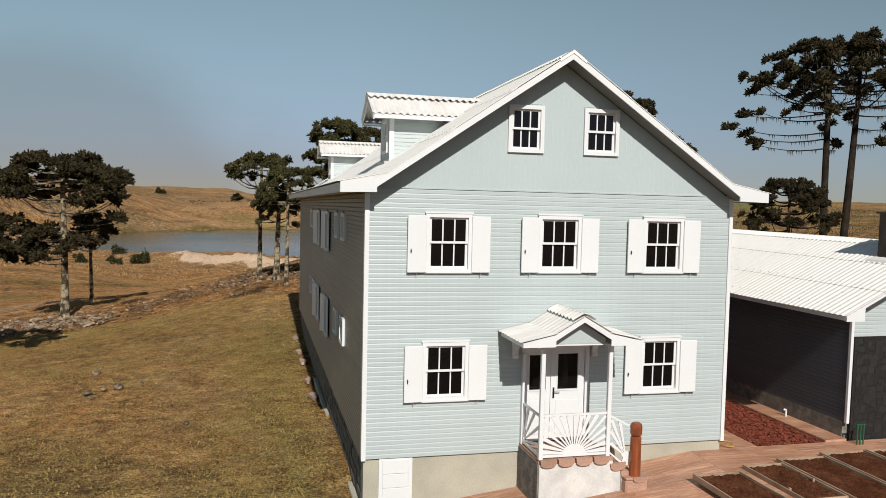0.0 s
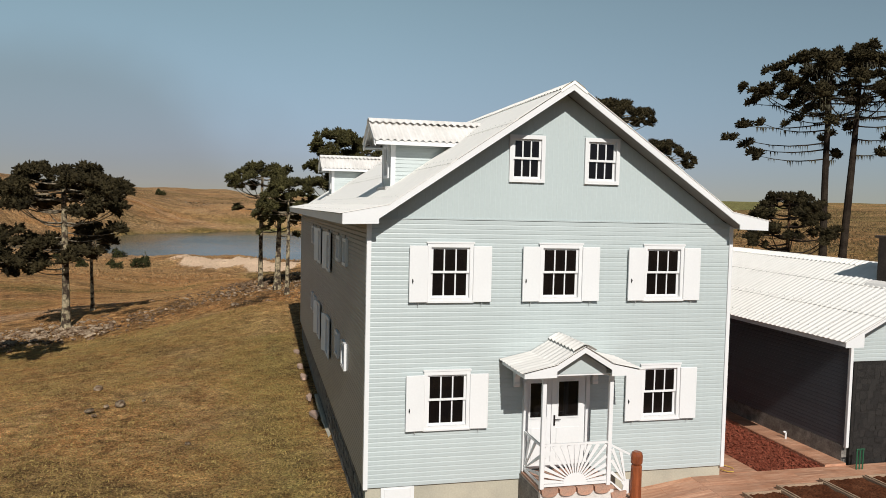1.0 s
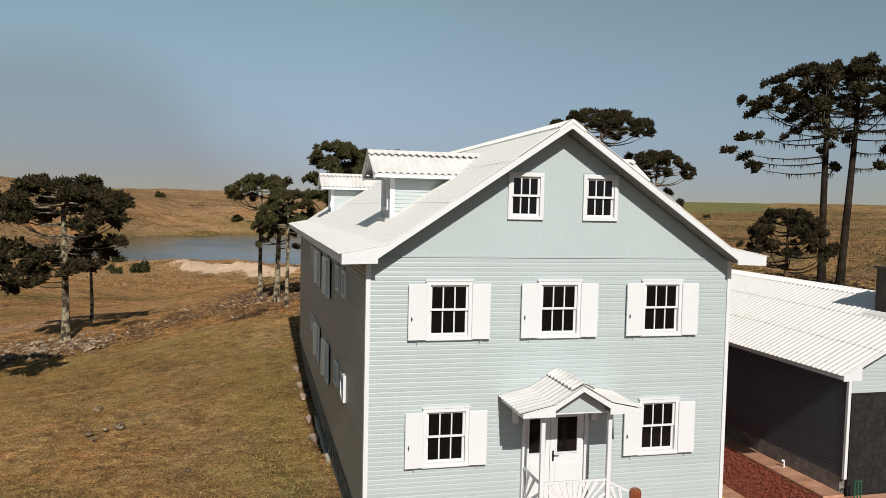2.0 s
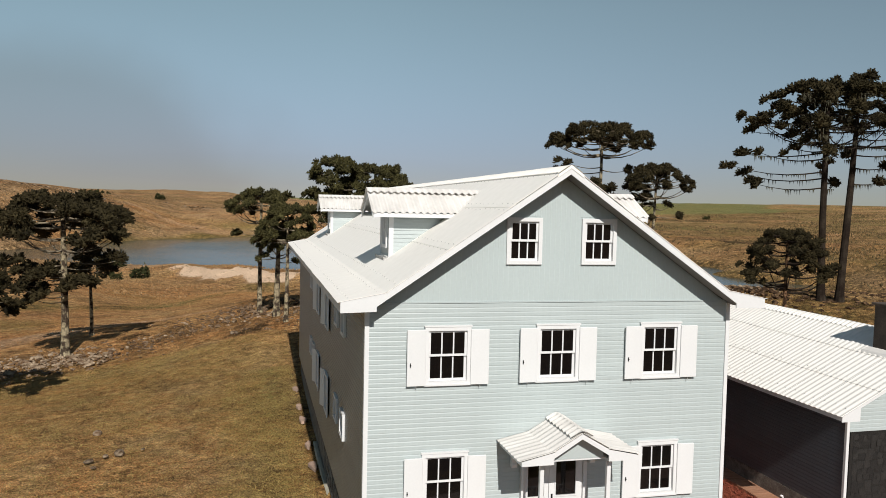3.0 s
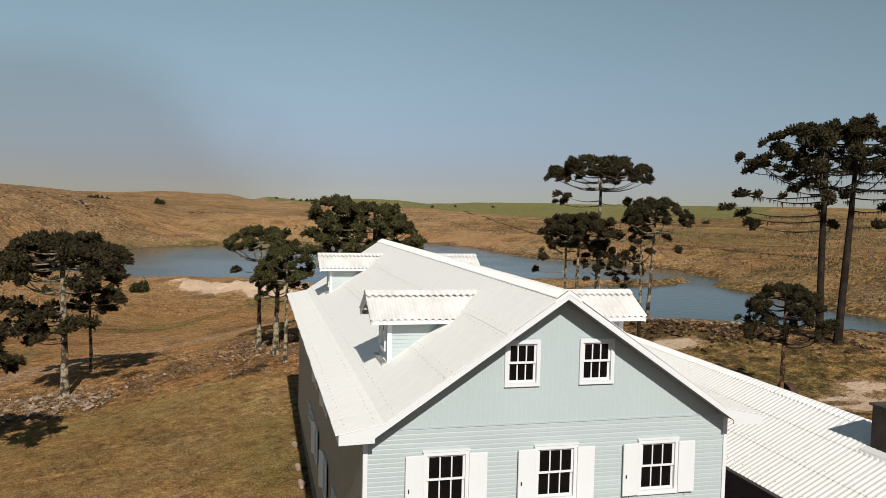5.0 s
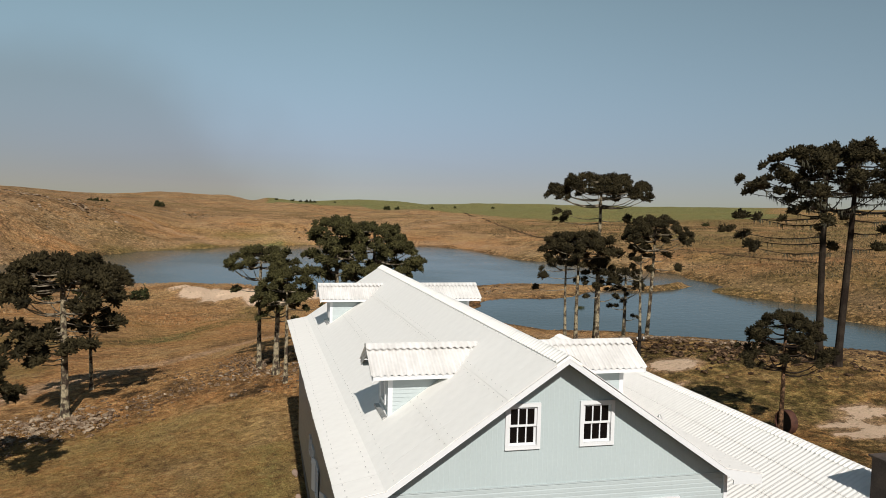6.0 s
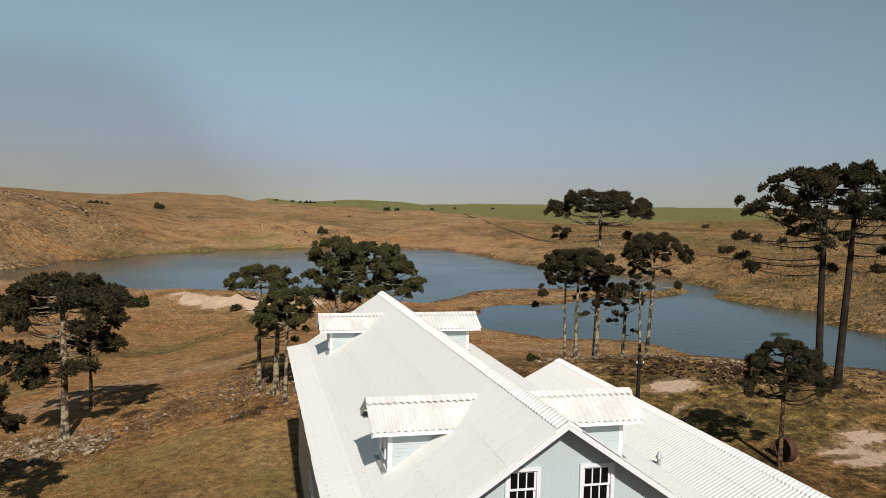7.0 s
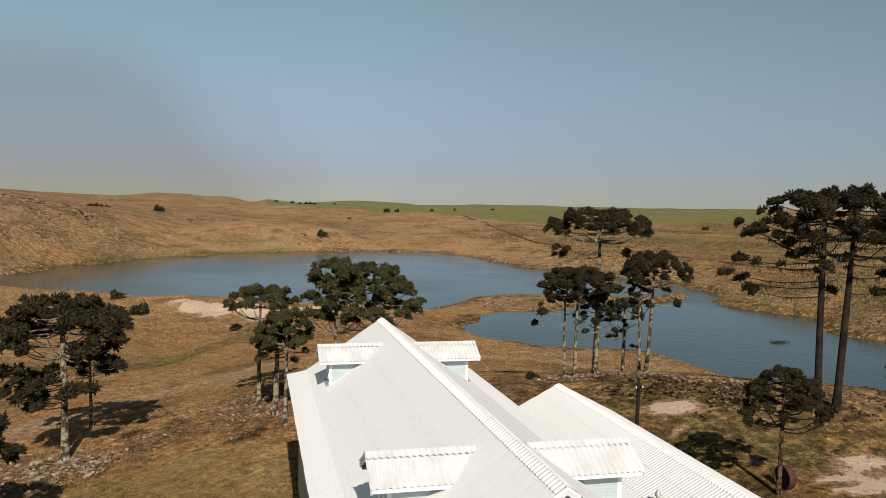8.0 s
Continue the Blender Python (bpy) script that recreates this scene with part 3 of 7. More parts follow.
    soft = mix(rng(sep.outputs["Green"], 0.05, 0.5, 0, 0.85), green, (0.47, 0.290, 0.160))
    ragged = n.new("ShaderNodeMath")
    ragged.operation = "MULTIPLY_ADD"
    ragged.inputs[1].default_value = 1.7
    l.new(fine, ragged.inputs[0])
    rough2 = n.new("ShaderNodeMath")
    rough2.operation = "MULTIPLY_ADD"
    rough2.inputs[1].default_value = 0.9
    l.new(mid, rough2.inputs[0])
    l.new(sep.outputs["Green"], rough2.inputs[2])
    l.new(rough2.outputs["Value"], ragged.inputs[2])
    hsv = n.new("ShaderNodeHueSaturation")
    l.new(soft, hsv.inputs["Color"])
    tone = n.new("ShaderNodeMath")
    tone.operation = "MULTIPLY"
    l.new(rng(grain, 0.37, 0.63, 0.32, 1.60), tone.inputs[0])
    l.new(rng(fine, 0.36, 0.64, 0.55, 1.45), tone.inputs[1])
    rolling = n.new("ShaderNodeMath")
    rolling.operation = "MULTIPLY"
    l.new(tone.outputs["Value"], rolling.inputs[0])
    l.new(rng(tuffet, 0.36, 0.64, 1.35, 0.65), rolling.inputs[1])
    l.new(rolling.outputs["Value"], hsv.inputs["Value"])
    sand = mix(rng(grain, 0.35, 0.65), (0.72, 0.505, 0.335), (0.86, 0.63, 0.435))
    sand = mix(rng(fine, 0.55, 0.66, 0, 0.5), sand, (0.33, 0.205, 0.12))
    bare = mix(rng(ragged.outputs["Value"], 1.93, 2.08), hsv.outputs["Color"], sand)
    l.new(bare, b.inputs["Base Color"])
    bp = n.new("ShaderNodeBump")
    bp.inputs["Strength"].default_value, bp.inputs["Distance"].default_value = 0.8, 0.07
    l.new(grain, bp.inputs["Height"])
    bp2 = n.new("ShaderNodeBump")
    bp2.inputs["Strength"].default_value, bp2.inputs["Distance"].default_value = 0.8, 1.0
    l.new(fine, bp2.inputs["Height"])
    l.new(bp2.outputs["Normal"], bp.inputs["Normal"])
    l.new(bp.outputs["Normal"], b.inputs["Normal"])
    return m


def water_material():
    m = bpy.data.materials.new("lake_water")
    m.use_nodes = True
    n, l = m.node_tree.nodes, m.node_tree.links
    b = n["Principled BSDF"]
    b.inputs["Base Color"].default_value = (0.030, 0.046, 0.040, 1)
    b.inputs["IOR"].default_value = 1.33
    b.inputs["Roughness"].default_value = 0.12
    co = n.new("ShaderNodeTexCoord")
    t = n.new("ShaderNodeTexNoise")
    t.inputs["Scale"].default_value, t.inputs["Detail"].default_value = 0.55, 2
    l.new(co.outputs["Object"], t.inputs["Vector"])
    bp = n.new("ShaderNodeBump")
    bp.inputs["Strength"].default_value, bp.inputs["Distance"].default_value = 0.6, 0.06
    l.new(t.outputs["Fac"], bp.inputs["Height"])
    l.new(bp.outputs["Normal"], b.inputs["Normal"])
    big = n.new("ShaderNodeTexNoise")
    big.inputs["Scale"].default_value = 0.03
    l.new(co.outputs["Object"], big.inputs["Vector"])
    r = n.new("ShaderNodeMapRange")
    r.inputs["From Min"].default_value, r.inputs["From Max"].default_value = 0.4, 0.65
    r.inputs["To Min"].default_value, r.inputs["To Max"].default_value = 0.13, 0.20
    l.new(big.outputs["Fac"], r.inputs["Value"])
    l.new(r.outputs["Result"], b.inputs["Roughness"])
    return m


M_GROUND, M_WATER = ground_material(), water_material()


def build_ground():
    def nodes(start, stops, far, grow):
        """Grid lines: a step for each stretch, and steps that grow out to far on both sides."""
        out = [start]
        for end, step in stops:
            k = max(1, round((end - out[-1]) / step))
            out += list(np.linspace(out[-1], end, k + 1)[1:])
        for sign in (-1, 1):
            edge, step = (out[-1], stops[-1][1]) if sign > 0 else (out[0], stops[0][1])
            more = []
            while abs(edge) < far:
                step *= grow
                edge += sign * step
                more.append(edge)
            out = out + more if sign > 0 else more[::-1] + out
        return np.array(out)
    gx = nodes(-110, ((-24, 1.8), (45, 0.55), (130, 1.3), (300, 2.6)), 2500, 1.14)
    gy = nodes(-4, ((48, 0.55), (170, 1.1), (320, 1.5), (480, 4.0)), 2500, 1.10)
    X, Y = np.meshgrid(gx, gy)
    Z = land_height(X.ravel(), Y.ravel()).reshape(X.shape)
    far = np.hypot(X - 5, Y - 15)
    out = yard_edge(X, Y)
    Z = Z + (0.05 * noise_grid(X, Y, 1.7, 1) + 0.12 * noise_grid(X, Y, 6.0, 2)) * out * (Z > LAKE + 0.1)
    hill = np.clip((far - 90) / 80, 0, 1) * (Z > LAKE + 0.5)
    Z = Z + hill * (0.30 * noise_grid(X, Y, 9.0, 7) + 0.22 * noise_grid(X, Y, 4.6, 8) + np.clip(far / 400, 0, 2) * 0.24 * noise_grid(X, Y, 17.0, 9))
    Z = Z + 0.38 * noise_grid(X, Y, 28.0, 3) * np.clip((far - 60) / 80, 0, 1) * (Z > LAKE + 1.5)
    ragged = np.zeros_like(Z)
    for sx, sy, rx, ry in SAND[:7]:
        ragged = np.maximum(ragged, np.clip(1.6 - np.hypot((X - sx) / rx, (Y - sy) / ry), 0, 1))
    Z = Z + ragged * (0.55 * np.abs(noise_grid(X, Y, 2.4, 31)) + 0.35 * noise_grid(X, Y, 1.3, 32) + 0.3)
    me = bpy.data.meshes.new("ground")
    idx = np.arange(X.size).reshape(X.shape)
    faces = np.stack([idx[:-1, :-1], idx[:-1, 1:], idx[1:, 1:], idx[1:, :-1]], -1).reshape(-1, 4)
    me.from_pydata(np.stack([X, Y, Z], -1).reshape(-1, 3).tolist(), [], faces.tolist())
    me.polygons.foreach_set("use_smooth", [True] * len(me.polygons))
    layer = me.color_attributes.new("cover", "FLOAT_COLOR", "POINT")
    layer.data.foreach_set("color", cover(X.ravel(), Y.ravel(), Z.ravel()).astype(np.float32).ravel())
    ob = new("ground", me)
    me.materials.append(M_GROUND)
    return tagged(ob, "dry brown winter pasture rolling to the horizon, with greener grass beside the house", "ground", kind="structure")


build_ground()
bm = bmesh.new()
wv = [bm.verts.new(p) for p in ((-300, 30, LAKE), (300, 30, LAKE), (300, 420, LAKE), (-300, 420, LAKE))]
bm.faces.new(wv)
tagged(part("water", bm, M_WATER), "blue-grey farm lake with gentle ripples", "lake", kind="structure")


# ---- building pieces ----
def shared(name, bm, material, smooth=False):
    """A mesh for many alike pieces."""
    me = bpy.data.meshes.new(name)
    bm.normal_update()
    bm.to_mesh(me)
    bm.free()
    me.materials.append(material)
    if smooth:
        me.polygons.foreach_set("use_smooth", [True] * len(me.polygons))
    return me


def piece(name, me, parent, m):
    ob = new(name, me)
    ob.parent = parent
    ob.matrix_local = m
    return ob


def frame_at(o, ex, ey):
    """A pose with origin o, local x along ex and local y along ey."""
    ex, ey = Vector(ex).normalized(), Vector(ey).normalized()
    ez = ex.cross(ey)
    m = Matrix((ex, ey, ez)).transposed().to_4x4()
    m.translation = o
    return m


WAVE = 0.177


def sheet_mesh(name, width, length, material=None, amp=0.016, thick=0.009, samples=8):
    """A corrugated sheet: waves across local x, from y 0 up to length."""
    n = max(1, round(width / WAVE)) * samples
    v, f = [], []

    def strip(y0, z0, y1, z1):
        o = len(v)
        for y, dz in ((y0, z0), (y1, z1)):
            for i in range(n + 1):
                v.append((width * i / n, y, dz + amp * math.cos(2 * math.pi * i / samples)))
        w = n + 1
        for i in range(n):
            f.append((o + i, o + i + 1, o + w + i + 1, o + w + i))

    strip(0, 0, length, 0)
    strip(length, -thick, 0, -thick)
    strip(0, -thick, 0, 0)
    strip(length, 0, length, -thick)
    w = n + 1
    f += [(0, w, 2 * w, 3 * w), (n, 3 * w + n, 2 * w + n, w + n)]
    me = bpy.data.meshes.new(name)
    me.from_pydata(v, [], f)
    me.polygons.foreach_set("use_smooth", [k < 2 * n for k in range(len(f))])
    me.materials.append(material or M_SHEET)
    return me


def cap_mesh(name, width, reach, pitch, amp=0.022, samples=8, material=None):
    """A ridge cap with scalloped lower edges, along local x, folded over the ridge in y."""
    n = max(1, round(width / WAVE)) * samples
    v, f = [], []
    for side in (-1, 1):
        for r, z in ((0.0, 0.045), (0.35, 0.048), (1.0, 0.052)):
            for i in range(n + 1):
                x = width * i / n
                wave = amp * math.cos(2 * math.pi * i / samples) * (0 if r == 0 else 1)
                v.append((x, side * r * reach, z - r * reach * pitch + wave))
    w = n + 1
    for s in range(2):
        for r in range(2):
            a = (s * 3 + r) * w
            for i in range(n):
                q = (a + i, a + i + 1, a + w + i + 1, a + w + i)
                f.append(q if s else q[::-1])
    me = bpy.data.meshes.new(name)
    me.from_pydata(v, [], f)
    me.polygons.foreach_set("use_smooth", [True] * len(f))
    me.materials.append(material or M_SHEET)
    return me


_sheets = {}


def sheet_of(width, length, amp, material):
    key = (round(width, 3), round(length, 3), amp, material.name)
    if key not in _sheets:
        _sheets[key] = sheet_mesh("roof_sheet", key[0], key[1], material, amp=amp)
    return _sheets[key]


def lay_sheets(parent, origin, along, up, run, rise, row, lap=0.14, rng=random.Random(3), amp=0.014, material=None, proud=0.012):
    """Rows of corrugated sheets on a slope: origin at its lower corner, run metres along, rise metres up the slope."""
    along, up = Vector(along).normalized(), Vector(up).normalized()
    flip = along.cross(up).z < 0
    cols = max(1, round(run / (6 * WAVE)))
    width = run / cols
    rows = max(1, round(rise / row))
    step = rise / rows
    nrm = along.cross(up) * (-1 if flip else 1)
    for r in range(rows):
        # a lower row lies under the one above it
        for c in range(cols):
            length = step + (lap if r < rows - 1 else 0)
            off = nrm * (0.004 + proud * r)
            o = Vector(origin) + along * (width * c) + up * (step * r + rng.uniform(-0.008, 0.008)) + off
            if flip:
                o = o + along * width
            piece("roof_sheet", sheet_of(width, length, amp, material or M_SHEET), parent, frame_at(o, -along if flip else along, up))


def screws(parent, origin, along, up, run, lines):
    """Rows of roof screws with washers, two waves apart, at the given distances up the slope."""
    along, up = Vector(along).normalized(), Vector(up).normalized()
    nrm = along.cross(up)
    if nrm.z < 0:
        nrm = -nrm
    v, f = [], []
    for d in lines:
        k = 0
        while (k + 0.5) * 2 * WAVE < run:
            c = Vector(origin) + along * (k * 2 * WAVE + WAVE) + up * (d + random.uniform(-0.02, 0.02)) + nrm * 0.028
            a = len(v)
            for q in range(6):
                ang = q * math.pi / 3
                v.append(c + (along * math.cos(ang) + up * math.sin(ang)) * 0.016)
            v.append(c + nrm * 0.018)
            f += [(a + q, a + (q + 1) % 6, a + 6) for q in range(6)]
            k += 1
    me = bpy.data.meshes.new("screws")
    me.from_pydata([tuple(p) for p in v], [], f)
    me.materials.append(M_WASHER)
    ob = new("roof_screws", me)
    ob.parent = parent
    ob["kind"] = "stuff"
    return ob


def minus(a, b, holes):
    """The stretches of a..b that no hole covers."""
    out, x = [], a
    for h0, h1 in sorted(holes):
        if h1 <= x or h0 >= b:
            continue
        if h0 > x:
            out.append((x, h0))
        x = max(x, h1)
    if x < b:
        out.append((x, b))
    return out


def wall_with_holes(bm, a0, a1, z0, z1, holes, t0, t1, axis):
    """A thick wall from a0 to a1 and z0 to z1 with rectangular openings; axis 'x': it runs along x and is t0..t1 thick in y."""
    cuts = sorted({z0, z1, *[min(max(h[2], z0), z1) for h in holes], *[min(max(h[3], z0), z1) for h in holes]})
    for lo, hi in zip(cuts, cuts[1:]):
        mid = (lo + hi) / 2
        for p, q in minus(a0, a1, [(h[0], h[1]) for h in holes if h[2] < mid < h[3]]):
            if axis == "x":
                box(bm, p, q, t0, t1, lo, hi)
            else:
                box(bm, t0, t1, p, q, lo, hi)


_planks = {}


def lay_planks(parent, a0, a1, z0, z1, holes, plane, out, axis, material=None, pitch=0.1, deep=1.0):
    """Horizontal lapped boards on a wall, each one a piece; out is the outward sign, plane the wall's face."""
    n = round((z1 - z0) / pitch)
    pitch = (z1 - z0) / n
    prof = [(0.0, 0.0), (0.007, 0.0), (0.0145, 0.006), (0.0142, pitch - 0.024), (0.006, pitch), (0.0, pitch)]
    for k in range(n):
        lo = z0 + k * pitch
        for p, q in minus(a0, a1, [(h[0], h[1]) for h in holes if h[2] < lo + pitch / 2 < h[3]]):
            key = (round(q - p, 3), axis, out, round(pitch, 5), deep, material.name if material else "")
            if key not in _planks:
                bm = bmesh.new()
                prism(bm, [(out * d * deep, z) for d, z in prof], axis, 0.0, q - p)
                _planks[key] = shared("plank", bm, material or M_SIDING)
            piece("plank", _planks[key], parent, Matrix.Translation((p, plane, lo) if axis == "x" else (plane, p, lo)))


def window_meshes(w, h, plain, case=0.085, t=0.05, key={}):
    """The meshes of one sash window, in local x (across) and z (up), facing -y; origin at the lower left of its casing."""
    k = (round(w, 3), round(h, 3), plain, t)
    if k in key:
        return key[k]
    casing = boxes((0, case, -t, 0.08, 0, h), (w - case, w, -t, 0.08, 0, h), (case, w - case, -t, 0.08, h - case, h), (case, w - case, -t, 0.08, 0, case * 0.6))
    if not plain:
        box(casing, -0.02, w + 0.02, -t - 0.012, 0.0, h, h + 0.035)
    sill = boxes((0.0, w, -t - 0.005, 0.02, -0.03, -0.001), bevel=0.004) if plain else boxes((-0.02, w + 0.02, -t - 0.02, 0.02, -0.05, -0.001), bevel=0.006)
    x0, x1, z0, z1 = case, w - case, case * 0.6, h - case
    mid = (z0 + z1) / 2 + 0.01
    st, mu = 0.050, 0.030

    def sash(lo, hi, y):
        bm = boxes((x0, x0 + st, y, y + 0.035, lo, hi), (x1 - st, x1, y, y + 0.035, lo, hi), (x0 + st, x1 - st, y, y + 0.035, hi - st * 0.8, hi), (x0 + st, x1 - st, y, y + 0.035, lo, lo + st))
        pw = (x1 - x0 - 2 * st - 2 * mu) / 3
        for i in (1, 2):
            a = x0 + st + i * pw + (i - 1) * mu
            box(bm, a, a + mu, y + 0.004, y + 0.031, lo + st, hi - st * 0.8)
        panes = [(x0 + st + i * (pw + mu), lo + st) for i in range(3)]
        return bm, panes, pw, hi - st * 0.8 - lo - st

    up, pu, pw, ph = sash(mid - 0.02, z1, 0.0)
    low, pl, pw2, ph2 = sash(z0, mid + 0.02, 0.04)
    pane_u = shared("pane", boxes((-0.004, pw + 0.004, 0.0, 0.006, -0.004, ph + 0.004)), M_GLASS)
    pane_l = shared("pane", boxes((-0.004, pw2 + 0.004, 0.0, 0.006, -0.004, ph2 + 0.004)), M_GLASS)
    key[k] = (shared("window", casing, M_WHITE), shared("window_sill", sill, M_WHITE), shared("sash", up, M_WHITE), shared("sash", low, M_WHITE), pane_u, pane_l, pu, pl)
    return key[k]


def add_window(parent, m, w, h, label="white double-hung sash window with six dark panes", plain=False, deep=0.05):
    casing, sill, up, low, pane_u, pane_l, pu, pl = window_meshes(w, h, plain, t=deep)
    win = piece("window", casing, parent, m)
    win["label"] = label
    piece("window_sill", sill, win, Matrix())
    piece("sash", up, win, Matrix())
    piece("sash", low, win, Matrix())
    for me, ps, y in ((pane_u, pu, 0.016), (pane_l, pl, 0.056)):
        for x, z in ps:
            piece("pane", me, win, Matrix.Translation((x, y, z)))
    return win


def add_shutter(parent, m, w, h, latch_x, key={}):
    """A solid board shutter with a small iron latch, hinged a little off the wall; local axes as the window's."""
    k = (round(w, 3), round(h, 3))
    if k not in key:
        bm = boxes((0, w, -0.045, 0, 0, h), bevel=0.008)
        lt = boxes((-0.008, 0.008, -0.02, 0, -0.045, 0.045), (-0.014, 0.014, -0.03, -0.015, -0.012, 0.014))
        hook = bmesh.new()
        tube(hook, [(0, 0.03, 0), (0, -0.03, -0.005), (0, -0.035, -0.045)], [0.008, 0.008, 0.006], 5)
        key[k] = (shared("shutter", bm, M_WHITE), shared("latch", lt, M_BLACK), shared("stay", hook, M_SCREW))
    sh = piece("shutter", key[k][0], parent, m)
    if latch_x is not None:
        la = piece("latch", key[k][1], sh, Matrix.Translation((latch_x, -0.045, h * 0.38)))
        la["label"] = "small black iron latch"
    piece("stay", key[k][2], sh, Matrix.Translation((w * 0.5, 0, -0.02)))
    return sh


# ---- the house ----
W, L = 8.6, 24.1
SILL_Z, WALL_Z = 0.25, 6.02          # foot and top of the boarded walls
RIDGE_X, RIDGE_Z = 4.3, 8.98
KNEE_X, KNEE_Z, TIP_X, TIP_Z = 0.36, 6.31, -0.62, 6.12
OVER = 0.53                           # overhang at the gables
PITCH = (RIDGE_Z - KNEE_Z) / (RIDGE_X - KNEE_X)

house = thing("house", "three-storey pale blue-green wooden farmhouse with white trim and roof", "house")
house.rotation_euler = (-0.0095, 0, -0.005)  # it has settled a little towards the lake

UPPER = [(1.27, 2.29), (3.80, 4.82), (6.33, 7.35)]
front_windows = [(a, b, 4.27, 5.50) for a, b in UPPER] + [(1.25, 2.28, 1.49, 2.74), (6.36, 7.37, 1.49, 2.74)]
attic_windows = [(3.05, 3.87, 6.88, 7.88), (4.81, 5.65, 6.88, 7.88)]
DOOR = (3.50, 5.10, 0.42, 2.62)
inset = 0.05
front_holes = [(a + inset, b - inset, c + inset, d - inset) for a, b, c, d in front_windows] + [(DOOR[0] + 0.05, DOOR[1] - 0.05, 0.42, DOOR[3] - 0.05)]
attic_holes = [(a + inset, b - inset, c + inset, d - inset) for a, b, c, d in attic_windows]

wall_front = bmesh.new()
wall_with_holes(wall_front, 0.0, W, SILL_Z, WALL_Z, front_holes, 0.0, 0.16, "x")
wall = part("wall", wall_front, M_SIDING, house, "front wall of pale blue-green lapped boards")
plank_holes = [(a + 0.01, b - 0.01, c + 0.0, d + 0.03) for a, b, c, d in front_windows] + [(DOOR[0] + 0.01, DOOR[1] - 0.01, 0.3, DOOR[3])]
FRONT_WALL = wall

# the boarded gable
gable = bmesh.new()


def gable_half(z):
    return max(0.0, (RIDGE_Z - 0.14 - z) / PITCH)


prism(gable, [(RIDGE_X - gable_half(WALL_Z), WALL_Z), (RIDGE_X + gable_half(WALL_Z), WALL_Z), (RIDGE_X + gable_half(6.93), 6.93), (RIDGE_X - gable_half(6.93), 6.93)], "y", 0.005, 0.16)
prism(gable, [(RIDGE_X - gable_half(7.83), 7.83), (RIDGE_X + gable_half(7.83), 7.83), (RIDGE_X, RIDGE_Z - 0.14)], "y", 0.005, 0.16)
for a, b in ((None, attic_holes[0][0]), (attic_holes[0][1], attic_holes[1][0]), (attic_holes[1][1], None)):
    lo0, lo1 = RIDGE_X - gable_half(6.93), RIDGE_X - gable_half(7.83)
    hi0, hi1 = RIDGE_X + gable_half(6.93), RIDGE_X + gable_half(7.83)
    prism(gable, [(lo0 if a is None else a, 6.93), (hi0 if b is None else b, 6.93), (hi1 if b is None else b, 7.83), (lo1 if a is None else a, 7.83)], "y", 0.005, 0.16)
GABLE = part("gable", gable, M_GABLE, house, "gable of narrow vertical pale green boards")

# side walls, back wall
SIDE_NARROW = [(3.3, 4.1), (4.95, 5.75), (13.4, 14.2), (14.8, 15.6)]
SIDE_WIDE = [(7.85, 8.75), (11.35, 12.25)]
side_windows = []
for z0, z1, wz in ((4.75, 5.42, 4.22), (2.10, 2.76, 1.55)):
    side_windows += [(a, b, z0, z1) for a, b in SIDE_NARROW] + [(a, b, wz, z1) for a, b in SIDE_WIDE]
side_holes = [(a + inset, b - inset, c + inset, d - inset) for a, b, c, d in side_windows]
bm = bmesh.new()
wall_with_holes(bm, 0.16, L - 0.16, SILL_Z, WALL_Z, side_holes, 0.0, 0.16, "y")
LEFT_WALL = part("wall", bm, M_SIDING_SHADED, house, "long side wall of lapped boards, its shade put into a warm grey")
part("wall", boxes((W - 0.16, W, 0.16, L - 0.16, SILL_Z, WALL_Z)), M_SIDING, house)
bm = boxes((0.0, W, L - 0.16, L, SILL_Z, WALL_Z))
prism(bm, [(RIDGE_X - gable_half(WALL_Z), WALL_Z), (RIDGE_X + gable_half(WALL_Z), WALL_Z), (RIDGE_X, RIDGE_Z - 0.14)], "y", L - 0.16, L)
part("wall", bm, M_SIDING, house)
# added floors and partition, near-black so the rooms read as unlit
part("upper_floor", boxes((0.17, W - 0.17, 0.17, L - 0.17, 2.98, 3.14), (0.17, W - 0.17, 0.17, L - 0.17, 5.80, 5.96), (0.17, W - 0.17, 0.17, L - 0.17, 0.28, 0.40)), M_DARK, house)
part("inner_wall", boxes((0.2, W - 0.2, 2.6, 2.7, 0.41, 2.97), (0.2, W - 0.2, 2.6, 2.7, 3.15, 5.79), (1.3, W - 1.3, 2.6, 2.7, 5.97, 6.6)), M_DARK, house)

# foundation: rendered front, dark stone sides
bm = boxes((0.03, W - 0.03, 0.04, 0.3, -1.5, SILL_Z))
part("foundation", bm, M_CONCRETE, house, "buff cement-rendered foundation")
STONE_BASE = part("foundation", boxes((0.06, 0.3, 0.3, L - 0.04, -1.6, SILL_Z)), M_BASALT, house, "dark basalt stone foundation")
part("foundation", boxes((W - 0.3, W - 0.03, 0.301, L - 0.04, -1.0, SILL_Z)), M_CONCRETE, house)
part("foundation", boxes((0.301, W - 0.301, L - 0.3, L - 0.04, -1.5, SILL_Z)), M_CONCRETE, house)
part("footing", boxes((-0.09, 0.05, 0.1, 13.0, -1.4, -0.86), bevel=0.02), M_CONCRETE, house, "low cement ledge along the wall foot")

# white trim
part("corner_board", boxes((-0.03, 0.065, -0.045, -0.001, SILL_Z - 0.02, 5.90)), M_WHITE, house)
